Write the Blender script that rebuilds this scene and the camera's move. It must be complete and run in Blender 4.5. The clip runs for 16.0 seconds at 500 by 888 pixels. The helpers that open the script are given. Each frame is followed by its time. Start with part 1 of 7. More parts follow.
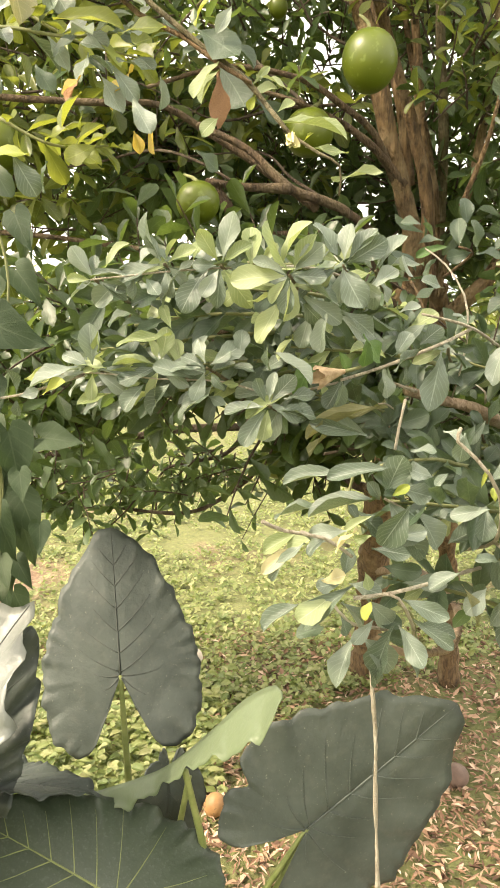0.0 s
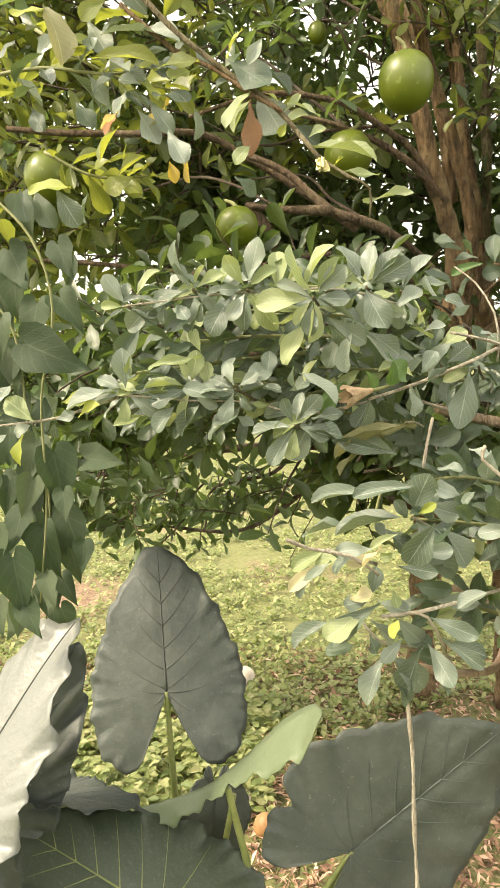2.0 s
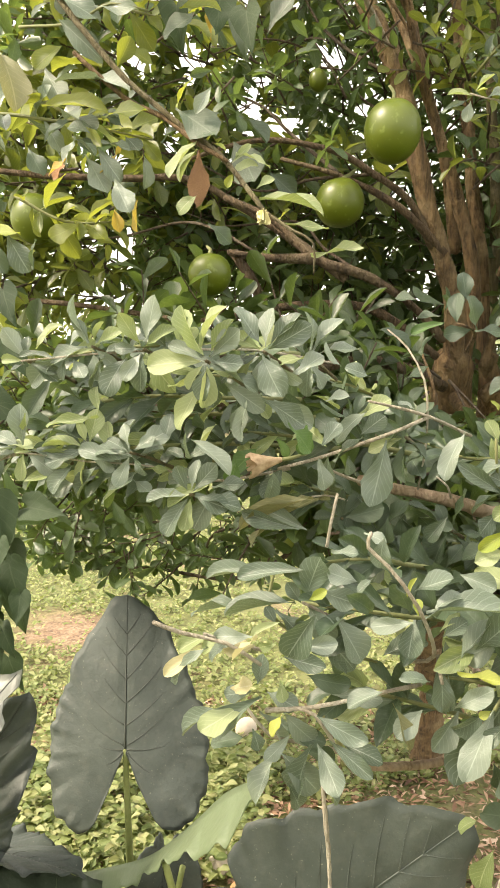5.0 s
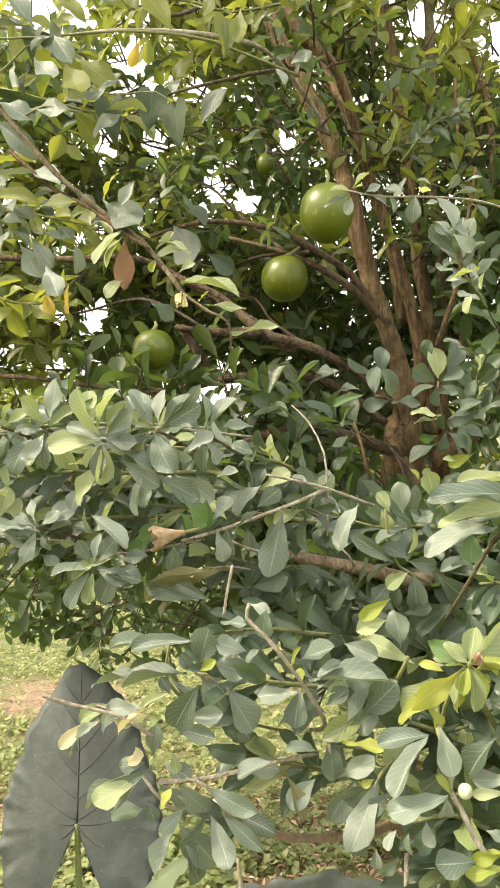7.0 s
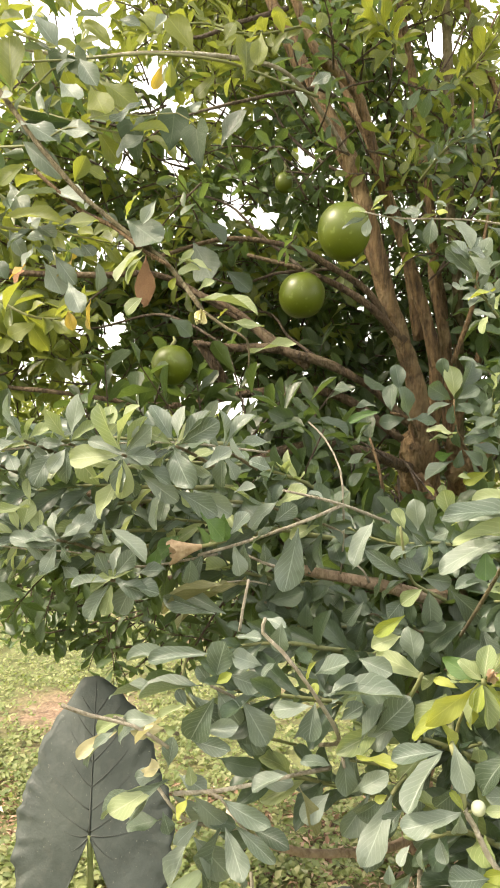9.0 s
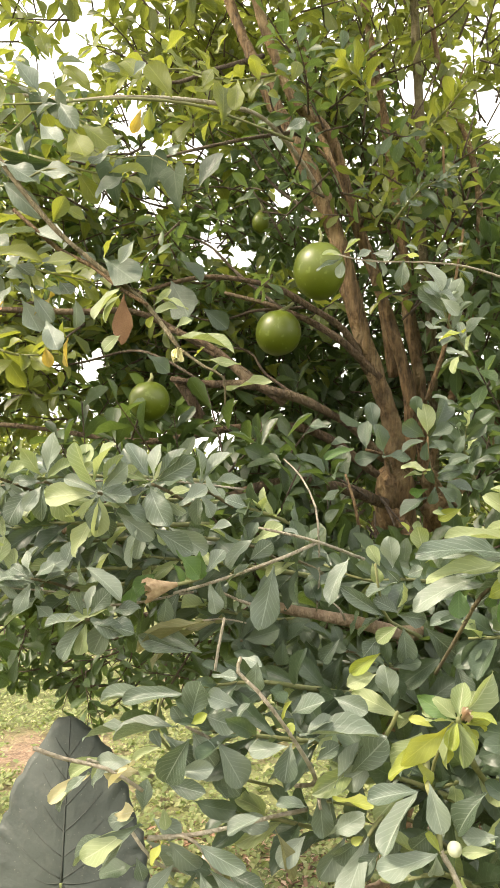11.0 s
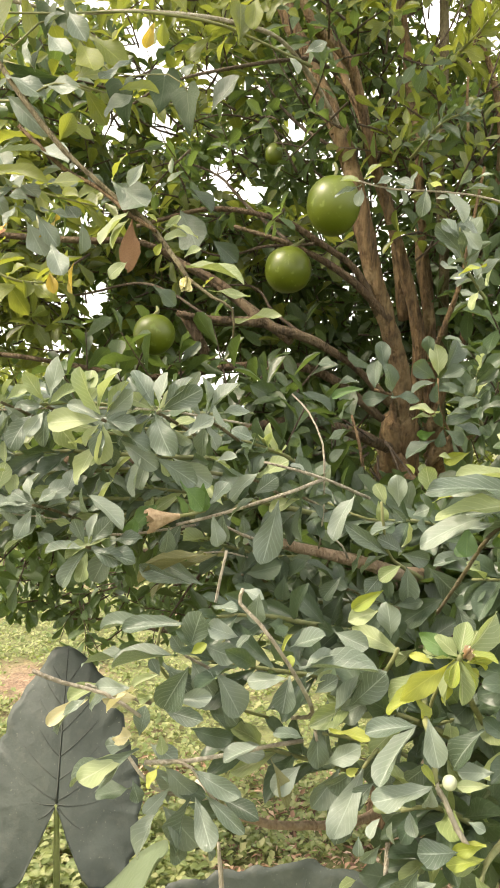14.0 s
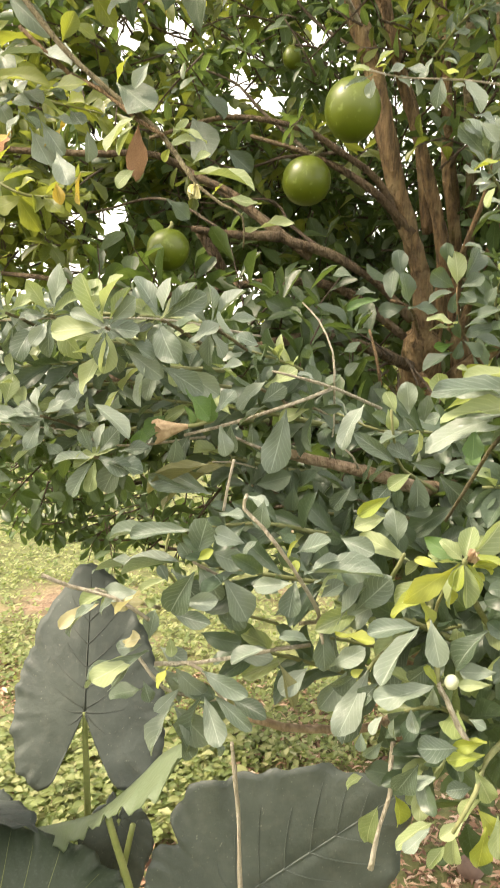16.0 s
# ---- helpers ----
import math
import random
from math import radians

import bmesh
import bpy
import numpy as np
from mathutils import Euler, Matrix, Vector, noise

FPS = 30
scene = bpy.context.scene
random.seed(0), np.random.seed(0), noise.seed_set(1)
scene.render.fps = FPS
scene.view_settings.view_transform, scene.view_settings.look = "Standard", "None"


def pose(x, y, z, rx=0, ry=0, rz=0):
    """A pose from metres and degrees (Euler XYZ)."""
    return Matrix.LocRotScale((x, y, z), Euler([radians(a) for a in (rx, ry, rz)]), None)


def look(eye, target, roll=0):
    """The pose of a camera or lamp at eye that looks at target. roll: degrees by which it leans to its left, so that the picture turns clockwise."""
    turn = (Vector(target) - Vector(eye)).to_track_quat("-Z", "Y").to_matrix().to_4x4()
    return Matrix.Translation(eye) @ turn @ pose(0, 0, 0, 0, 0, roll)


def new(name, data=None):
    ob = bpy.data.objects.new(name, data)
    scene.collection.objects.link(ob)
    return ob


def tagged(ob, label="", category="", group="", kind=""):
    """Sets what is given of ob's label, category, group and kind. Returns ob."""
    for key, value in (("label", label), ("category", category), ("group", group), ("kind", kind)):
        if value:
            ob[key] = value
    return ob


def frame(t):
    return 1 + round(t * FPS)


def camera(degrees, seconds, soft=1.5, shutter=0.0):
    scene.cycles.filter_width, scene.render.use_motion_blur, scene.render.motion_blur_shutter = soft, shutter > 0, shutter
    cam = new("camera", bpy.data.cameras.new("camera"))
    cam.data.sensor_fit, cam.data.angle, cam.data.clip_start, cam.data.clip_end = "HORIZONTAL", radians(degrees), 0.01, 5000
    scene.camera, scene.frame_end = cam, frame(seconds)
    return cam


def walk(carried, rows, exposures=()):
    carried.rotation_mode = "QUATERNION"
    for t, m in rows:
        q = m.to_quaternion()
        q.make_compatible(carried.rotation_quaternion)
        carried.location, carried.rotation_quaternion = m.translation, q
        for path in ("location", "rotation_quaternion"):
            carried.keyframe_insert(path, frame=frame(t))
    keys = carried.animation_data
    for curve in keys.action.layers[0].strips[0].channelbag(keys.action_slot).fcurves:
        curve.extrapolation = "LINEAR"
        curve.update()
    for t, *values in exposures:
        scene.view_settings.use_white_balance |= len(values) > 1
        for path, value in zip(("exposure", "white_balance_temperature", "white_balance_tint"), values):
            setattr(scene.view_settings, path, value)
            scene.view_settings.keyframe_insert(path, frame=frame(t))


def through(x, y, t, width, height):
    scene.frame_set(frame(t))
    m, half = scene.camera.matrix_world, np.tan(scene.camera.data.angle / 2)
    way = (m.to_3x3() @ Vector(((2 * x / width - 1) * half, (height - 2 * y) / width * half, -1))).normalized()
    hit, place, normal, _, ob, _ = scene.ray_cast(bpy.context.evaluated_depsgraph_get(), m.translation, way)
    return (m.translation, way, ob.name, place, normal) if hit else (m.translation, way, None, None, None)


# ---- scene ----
cam = camera(36.7, 16.0, soft=1.5, shutter=0.25)
PATH = [
    (0, (0.0, 0.0, 1.7), (-0.009, 1.97, 1.353), -1.5),
    (0.5, (-0.003, 0.004, 1.698), (-0.044, 1.968, 1.321), -1.1),
    (1, (0.011, 0.002, 1.701), (-0.064, 1.971, 1.359), -1.7),
    (1.5, (0.033, -0.009, 1.699), (-0.105, 1.967, 1.425), -3.0),
    (2, (0.04, -0.017, 1.703), (-0.121, 1.954, 1.41), -2.7),
    (2.5, (0.05, -0.015, 1.705), (-0.151, 1.956, 1.432), -4.4),
    (2.9, (0.072, 0.001, 1.707), (-0.222, 1.978, 1.617), -3.1),
    (3, (0.082, 0.034, 1.696), (-0.237, 2.003, 1.546), -2.4),
    (3.1, (0.131, 0.049, 1.69), (-0.186, 2.008, 1.439), -0.8),
    (3.5, (0.161, 0.068, 1.689), (-0.146, 2.036, 1.51), -0.0),
    (4, (0.188, 0.069, 1.717), (0.015, 2.053, 1.532), 2.2),
    (4.2, (0.189, 0.08, 1.723), (-0.006, 2.06, 1.512), 1.6),
    (6.3, (0.355, 0.048, 1.744), (-0.036, 2.006, 1.631), -0.9),
    (6.5, (0.363, 0.044, 1.747), (0.017, 2.012, 1.665), -0.9),
    (7, (0.373, 0.054, 1.751), (0.06, 2.029, 1.712), -1.4),
    (7.5, (0.373, 0.055, 1.751), (0.032, 2.025, 1.699), -0.7),
    (8, (0.37, 0.052, 1.749), (-0.026, 2.012, 1.693), -0.8),
    (8.5, (0.372, 0.044, 1.753), (0.018, 2.011, 1.705), -0.9),
    (9, (0.372, 0.038, 1.755), (0.021, 2.007, 1.752), -0.8),
    (9.2, (0.377, 0.03, 1.757), (0.061, 2.005, 1.79), -1.0),
    (11.3, (0.376, 0.032, 1.76), (0.095, 2.011, 1.846), -0.8),
    (11.5, (0.376, 0.034, 1.759), (0.111, 2.014, 1.839), -0.7),
    (12, (0.378, 0.033, 1.761), (0.145, 2.018, 1.838), -0.1),
    (12.5, (0.377, 0.034, 1.76), (0.164, 2.022, 1.825), 0.6),
    (13, (0.378, 0.025, 1.761), (0.156, 2.012, 1.827), 1.0),
    (13.5, (0.375, 0.035, 1.755), (0.135, 2.02, 1.786), 1.1),
    (14, (0.364, 0.052, 1.743), (0.071, 2.03, 1.685), 1.2),
    (14.5, (0.365, 0.056, 1.737), (0.045, 2.026, 1.617), 1.4),
    (15, (0.367, 0.069, 1.729), (0.038, 2.035, 1.566), 1.9),
    (15.5, (0.372, 0.066, 1.727), (0.052, 2.035, 1.581), 1.6),
    (16, (0.391, 0.067, 1.716), (0.026, 2.018, 1.471), 0.6),
]
walk(cam, [(t, look(eye, target, roll)) for t, eye, target, roll in PATH], exposures=[(0, 1.04, 7500, 12), (1, 1.03, 7500, 12), (3, 0.92, 7400, 12), (4, 0.93, 7350, 12), (8, 0.84, 7150, 12), (12.5, 0.82, 7130, 12), (14.5, 0.84, 7150, 12), (16, 0.93, 7350, 12)])

# ---- light: hazy bright sky, soft sun ----
world = bpy.data.worlds.new("sky")
scene.world = world
world.use_nodes = True
wn, wl = world.node_tree.nodes, world.node_tree.links
sky = wn.new("ShaderNodeTexSky")
sky.sky_type = "NISHITA"
sky.sun_disc = False
sky.sun_elevation, sky.sun_rotation = radians(48), radians(248)
sky.air_density, sky.dust_density, sky.ozone_density = 1.0, 6.0, 1.0
haze = wn.new("ShaderNodeMixRGB")
haze.inputs[0].default_value = 0.6
haze.inputs[2].default_value = (14, 14, 13.6, 1)
wl.new(sky.outputs[0], haze.inputs[1])
wl.new(haze.outputs[0], wn["Background"].inputs[0])
wn["Background"].inputs[1].default_value = 0.15
sun = new("sun", bpy.data.lights.new("sun", "SUN"))
sun.data.energy, sun.data.angle, sun.data.color = 3.9, radians(9), (1.0, 0.92, 0.78)
sun.matrix_world = look((0, 0, 10), (0.62, 0.25, 10 - 0.75))


# ---- materials ----
class Nodes:
    def __init__(self, name):
        self.m = bpy.data.materials.new(name)
        self.m.use_nodes = True
        self.t = self.m.node_tree
        self.b = self.t.nodes["Principled BSDF"]
        self.out = self.t.nodes["Material Output"]

    def n(self, kind, **sets):
        node = self.t.nodes.new("ShaderNode" + kind)
        for key, value in sets.items():
            if key == "op":
                node.operation = value
            elif key == "blend":
                node.blend_type = value
            else:
                node.inputs[key.replace("_", " ")].default_value = value
        return node

    def l(self, a, b):
        self.t.links.new(a, b)

    def noise(self, scale, detail=4.0, coord="Object", rough=0.6):
        tex, co = self.n("TexNoise", Scale=scale, Detail=detail, Roughness=rough), self.n("TexCoord")
        self.l(co.outputs[coord], tex.inputs["Vector"])
        return tex.outputs["Fac"]

    def ramp(self, fac, *stops):
        r = self.n("ValToRGB")
        els = r.color_ramp.elements
        while len(els) < len(stops):
            els.new(0.5)
        for e, (p, c) in zip(els, stops):
            e.position, e.color = p, (*c, 1)
        self.l(fac, r.inputs[0])
        return r.outputs[0]

    def mix(self, fac, a, b, blend="MIX"):
        m = self.n("MixRGB", blend=blend)
        for sock, v in zip(m.inputs, (fac, a, b)):
            if isinstance(v, (int, float)):
                sock.default_value = v
            elif isinstance(v, tuple):
                sock.default_value = (*v, 1)
            else:
                self.l(v, sock)
        return m.outputs[0]

    def math(self, op, a, b=0.0):
        m = self.n("Math", op=op)
        for sock, v in zip(m.inputs, (a, b)):
            if isinstance(v, (int, float)):
                sock.default_value = v
            else:
                self.l(v, sock)
        return m.outputs[0]

    def bump(self, height, strength=0.4, distance=0.01):
        b = self.n("Bump", Strength=strength, Distance=distance)
        self.l(height, b.inputs["Height"])
        self.l(b.outputs[0], self.b.inputs["Normal"])


def leaf_material(name, dark, mid, light, thin, gloss=0.42, veins=0.25, per_object=False, through=0.42, wave=26.0):
    """A living leaf: colour varies leaf by leaf, midrib and side veins from its own u, v, light comes through."""
    k = Nodes(name)
    rnd = k.n("ObjectInfo").outputs["Random"] if per_object else k.n("NewGeometry").outputs["Random Per Island"]
    col = k.ramp(rnd, (0.0, dark), (0.5, mid), (1.0, light))
    uv = k.n("UVMap")
    sep = k.n("SeparateXYZ")
    k.l(uv.outputs[0], sep.inputs[0])
    across = k.math("ABSOLUTE", k.math("SUBTRACT", sep.outputs[0], 0.5))
    rib = k.math("LESS_THAN", across, 0.022)
    slant = k.math("SUBTRACT", sep.outputs[1], k.math("MULTIPLY", across, 0.7))
    side = k.math("SINE", k.math("MULTIPLY", slant, wave * 2))
    side = k.math("GREATER_THAN", side, 0.9)
    vein = k.math("MAXIMUM", rib, k.math("MULTIPLY", side, 0.45))
    blotch = k.noise(55.0, 3.0)
    col = k.mix(k.math("MULTIPLY", blotch, 0.55), col, dark)
    col = k.mix(k.math("MULTIPLY", vein, veins * 1.8), col, tuple(min(0.6, c * 1.5 + 0.02) for c in light))
    dusty = k.ramp(k.noise(140.0, 2.0), (0.55, (0, 0, 0)), (0.75, (1, 1, 1)))
    col = k.mix(k.math("MULTIPLY", dusty, 0.12), col, (0.34, 0.36, 0.3))
    k.l(col, k.b.inputs["Base Color"])
    k.b.inputs["Roughness"].default_value = gloss
    k.b.inputs["Specular IOR Level"].default_value = 0.75
    wavy = k.math("ADD", k.noise(70.0, 2.0), k.math("MULTIPLY", k.noise(24.0, 2.0), 1.6))
    k.bump(k.math("SUBTRACT", wavy, k.math("MULTIPLY", vein, 0.6)), 0.32, 0.005)
    trans = k.n("BsdfTranslucent")
    k.l(k.mix(0.45, col, thin), trans.inputs[0])
    mixed = k.n("MixShader")
    mixed.inputs[0].default_value = through
    k.l(k.b.outputs[0], mixed.inputs[1])
    k.l(trans.outputs[0], mixed.inputs[2])
    k.l(mixed.outputs[0], k.out.inputs[0])
    return k.m


def plain_material(name, a, b, scale, rough=0.8, bump=0.4, fine=90.0, spots=None):
    k = Nodes(name)
    col = k.ramp(k.noise(scale, 6.0), (0.3, a), (0.7, b))
    if spots:
        mask = k.ramp(k.noise(scale * 2.3, 3.0), (0.56, (0, 0, 0)), (0.64, (1, 1, 1)))
        col = k.mix(mask, col, spots)
    k.l(col, k.b.inputs["Base Color"])
    k.b.inputs["Roughness"].default_value = rough
    k.bump(k.noise(fine, 5.0), bump, 0.006)
    return k.m


def bark_material(name, a, b, pale):
    k = Nodes(name)
    co = k.n("TexCoord")
    stretch = k.n("Mapping")
    stretch.inputs["Scale"].default_value = (80, 80, 13)
    k.l(co.outputs["Object"], stretch.inputs[0])
    tex = k.n("TexNoise", Scale=1.0, Detail=6.0, Roughness=0.65)
    k.l(stretch.outputs[0], tex.inputs[0])
    col = k.ramp(tex.outputs[0], (0.3, a), (0.65, b))
    col = k.mix(k.ramp(k.noise(9.0, 4.0), (0.5, (0, 0, 0)), (0.72, (1, 1, 1))), col, pale)
    k.l(col, k.b.inputs["Base Color"])
    k.b.inputs["Roughness"].default_value = 0.9
    k.bump(k.math("ADD", tex.outputs[0], k.math("MULTIPLY", k.noise(26.0, 4.0), 0.8)), 1.0, 0.025)
    return k.m


M = {}


def leaf_pair(key, name, *args):
    """The same leaf for single leaves and for joined ones."""
    M[key] = leaf_material(name, *args[:6], True, *args[6:])
    M[key + "_mass"] = leaf_material(name + "_joined", *args[:6], False, *args[6:])


M["leaf"] = leaf_material("calabash_leaf", (0.040, 0.075, 0.030), (0.062, 0.110, 0.045), (0.10, 0.16, 0.065), (0.30, 0.42, 0.05))
# paler front copy: sky sheen and sunlight are put into the leaf colour
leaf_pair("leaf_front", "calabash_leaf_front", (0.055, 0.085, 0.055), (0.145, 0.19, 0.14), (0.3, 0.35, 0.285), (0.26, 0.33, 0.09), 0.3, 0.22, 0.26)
leaf_pair("leaf_young", "calabash_leaf_young", (0.19, 0.25, 0.1), (0.27, 0.33, 0.15), (0.37, 0.42, 0.23), (0.42, 0.48, 0.08), 0.42, 0.3, 0.36)
M["leaf_yellow"] = leaf_material("calabash_leaf_yellow_green", (0.21, 0.27, 0.035), (0.28, 0.33, 0.05), (0.4, 0.42, 0.08), (0.55, 0.55, 0.05), 0.42, 0.25, True, 0.36)
# darker copy of the front leaf, with shade put into its colour
leaf_pair("leaf_shade", "calabash_leaf_shade", (0.036, 0.062, 0.036), (0.056, 0.09, 0.052), (0.09, 0.13, 0.08), (0.2, 0.28, 0.05), 0.42, 0.25, 0.28)
M["leaf_green"] = leaf_material("calabash_leaf_fresh", (0.06, 0.13, 0.03), (0.085, 0.17, 0.04), (0.12, 0.21, 0.06), (0.2, 0.35, 0.04), 0.42, 0.25, True, 0.36)
M["leaf_olive"] = leaf_material("calabash_leaf_olive", (0.15, 0.16, 0.07), (0.2, 0.2, 0.09), (0.26, 0.25, 0.12), (0.35, 0.33, 0.08), 0.5, 0.3, True, 0.3)
M["leaf_beige"] = leaf_material("calabash_leaf_fading", (0.42, 0.38, 0.2), (0.5, 0.45, 0.25), (0.55, 0.5, 0.3), (0.55, 0.5, 0.2), 0.5, 0.2, True, 0.3)
# dark leaf for inside the crown: its shade is in the colour
M["leaf_deep"] = leaf_material("calabash_leaf_inner_shade", (0.03, 0.055, 0.02), (0.045, 0.08, 0.028), (0.07, 0.11, 0.04), (0.22, 0.32, 0.04))
# yellow-green copies: besides translucency, light shining through is painted into the colour
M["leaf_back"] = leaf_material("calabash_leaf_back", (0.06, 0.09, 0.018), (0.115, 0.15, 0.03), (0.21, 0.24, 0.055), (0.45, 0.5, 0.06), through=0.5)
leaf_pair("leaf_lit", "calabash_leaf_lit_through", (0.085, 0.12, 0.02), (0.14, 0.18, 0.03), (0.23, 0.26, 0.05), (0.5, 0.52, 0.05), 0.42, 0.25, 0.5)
M["vine"] = leaf_material("vine_leaf", (0.026, 0.046, 0.022), (0.045, 0.072, 0.034), (0.1, 0.125, 0.072), (0.16, 0.26, 0.05), 0.52, 0.1, True, 0.25, 14.0)
M["vine"].node_tree.nodes["Principled BSDF"].inputs["Specular IOR Level"].default_value = 0.25
M["weed"] = leaf_material("weed_leaf", (0.09, 0.14, 0.032), (0.21, 0.25, 0.07), (0.43, 0.41, 0.2), (0.4, 0.48, 0.08), 0.6, 0.1, through=0.35)
M["yellowed"] = leaf_material("yellowed_leaf", (0.35, 0.24, 0.03), (0.45, 0.32, 0.04), (0.5, 0.4, 0.08), (0.6, 0.42, 0.04), 0.5, 0.2, True)
M["dry"] = plain_material("dry_leaf", (0.20, 0.10, 0.055), (0.34, 0.2, 0.11), 40.0, 0.9)
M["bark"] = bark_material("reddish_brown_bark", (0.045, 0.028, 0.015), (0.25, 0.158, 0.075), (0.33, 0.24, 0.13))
# darker bark for the side limbs: canopy shade is put into the colour
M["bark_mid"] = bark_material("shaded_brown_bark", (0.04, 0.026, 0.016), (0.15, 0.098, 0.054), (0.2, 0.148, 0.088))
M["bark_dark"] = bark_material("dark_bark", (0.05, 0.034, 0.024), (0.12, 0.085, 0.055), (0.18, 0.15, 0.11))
M["twig"] = bark_material("pale_grey_twig", (0.26, 0.22, 0.16), (0.46, 0.41, 0.32), (0.56, 0.52, 0.42))
M["twig_green"] = plain_material("green_twig", (0.12, 0.14, 0.05), (0.2, 0.2, 0.09), 60.0, 0.7)
M["bough"] = bark_material("olive_brown_twig_bark", (0.07, 0.055, 0.028), (0.17, 0.14, 0.07), (0.26, 0.23, 0.14))
M["bark_pale"] = bark_material("pale_pinkish_bark", (0.24, 0.16, 0.1), (0.42, 0.31, 0.21), (0.48, 0.38, 0.28))


# ---- building helpers ----
def link_mesh(name, verts, faces, material, parent=None, uvs=None, smooth=True):
    me = bpy.data.meshes.new(name)
    me.from_pydata([tuple(v) for v in verts], [], [tuple(f) for f in faces])
    if uvs is not None:
        layer = me.uv_layers.new(name="UVMap")
        idx = np.empty(len(me.loops), dtype=np.int32)
        me.loops.foreach_get("vertex_index", idx)
        layer.data.foreach_set("uv", np.asarray(uvs, dtype=np.float32)[idx].ravel())
    me.materials.append(material)
    if smooth:
        me.polygons.foreach_set("use_smooth", [True] * len(me.polygons))
    me.update()
    ob = new(name, me)
    if parent is not None:
        ob.parent = parent
    return ob


def thing(name, label, category, group="", at=(0, 0, 0), kind=""):
    ob = new(name)
    ob.location = at
    return tagged(ob, label, category, group, kind)


def under(ob, parent):
    """Hang ob under parent without moving it."""
    ob.parent = parent
    if parent.parent is None:
        ob.matrix_parent_inverse = Matrix.Translation(-Vector(parent.location))
    return ob


def smooth_line(pts, step=0.03):
    """Catmull-Rom through pts, about one sample a step."""
    p = [np.array(q, float) for q in pts]
    p = [2 * p[0] - p[1]] + p + [2 * p[-1] - p[-2]]
    out = []
    for a, b, c, d in zip(p, p[1:], p[2:], p[3:]):
        n = max(2, int(np.linalg.norm(c - b) / step))
        for i in range(n):
            t = i / n
            out.append(0.5 * (2 * b + (c - a) * t + (2 * a - 5 * b + 4 * c - d) * t * t + (3 * b - a - 3 * c + d) * t ** 3))
    out.append(p[-2])
    return np.array(out)


def tube_data(line, r0, r1, sides=8, knobs=0.12, seed=0):
    rng = np.random.RandomState(seed)
    n = len(line)
    tan = np.gradient(line, axis=0)
    tan /= np.linalg.norm(tan, axis=1)[:, None] + 1e-9
    ref = np.array([0.31, 0.87, 0.2])
    verts, faces = [], []
    lump = np.interp(np.arange(n), np.arange(0, n + 6, 5), 1 + knobs * rng.randn(len(np.arange(0, n + 6, 5))))
    for i in range(n):
        u = np.cross(tan[i], ref)
        u /= np.linalg.norm(u)
        v = np.cross(tan[i], u)
        r = (r0 + (r1 - r0) * i / (n - 1)) * lump[i]
        for k in range(sides):
            a = 2 * math.pi * k / sides
            rr = r * (1 + knobs * 0.6 * rng.randn())
            verts.append(line[i] + rr * (math.cos(a) * u + math.sin(a) * v))
    for i in range(n - 1):
        for k in range(sides):
            a, b = i * sides + k, i * sides + (k + 1) % sides
            faces.append((a, b, b + sides, a + sides))
    verts += [line[0] - tan[0] * r0 * 0.3, line[-1] + tan[-1] * r1 * 0.6]
    for k in range(sides):
        faces.append((len(verts) - 2, (k + 1) % sides, k))
        faces.append((len(verts) - 1, (n - 1) * sides + k, (n - 1) * sides + (k + 1) % sides))
    return verts, faces


SEED = [10]


def limb(name, parent, pts, r0, r1, material="bark", sides=9, knobs=0.1, label="", step=0.03):
    SEED[0] += 1
    v, f = tube_data(smooth_line(pts, step), r0, r1, sides, knobs, SEED[0])
    ob = link_mesh(name, v, f, M[material])
    if parent is not None:
        under(ob, parent)
    if label:
        tagged(ob, label)
    return ob


# leaf outlines: (how far along, half width), length 1
OBOVATE = ((0, 0.02), (0.1, 0.07), (0.3, 0.26), (0.5, 0.42), (0.67, 0.5), (0.84, 0.43), (0.95, 0.25), (1.0, 0.05))
ELLIPTIC = ((0, 0.02), (0.08, 0.11), (0.25, 0.36), (0.45, 0.49), (0.65, 0.47), (0.84, 0.31), (0.95, 0.15), (1.0, 0.03))
ROUND = ((0, 0.03), (0.08, 0.16), (0.28, 0.43), (0.5, 0.51), (0.72, 0.5), (0.89, 0.37), (0.97, 0.21), (1.0, 0.06))
HEART = ((-0.14, 0.26), (-0.1, 0.4), (0.06, 0.53), (0.25, 0.54), (0.5, 0.4), (0.75, 0.2), (0.9, 0.08), (1.0, 0.01))


def leaf_shape(outline, fold=0.25, curl=0.2, ripple=0.0, seed=0, cross=2):
    """Vertices (along y, across x of width 1, up z), faces and u, v for one leaf."""
    rng = np.random.RandomState(seed)
    verts, uvs, faces = [], [], []
    cols = 2 * cross + 1
    ph = rng.uniform(0, 6.28, 4)
    side_curl = rng.uniform(-0.14, 0.14)
    wob = rng.uniform(-1, 1, 31)
    for y, w in outline:
        for c in range(-cross, cross + 1):
            s = c / cross
            x = w * s * (1 + 0.07 * wob[len(verts) % 31] * (0 < y < 1)) + side_curl * y * y
            z = fold * abs(w * s) - curl * y * y + ripple * abs(s) * math.sin(9 * y + ph[0] + (2.0 if s > 0 else 0)) * 0.5
            yy = y
            if outline is HEART and c == 0:
                yy = max(y, 0.02 + 0.02 * len(verts) / cols)
            verts.append((x, yy, z))
            uvs.append((0.5 + 0.5 * s, y))
    for i in range(len(outline) - 1):
        for c in range(cols - 1):
            a = i * cols + c
            faces.append((a, a + 1, a + 1 + cols, a + cols))
    return np.array(verts), faces, np.array(uvs)


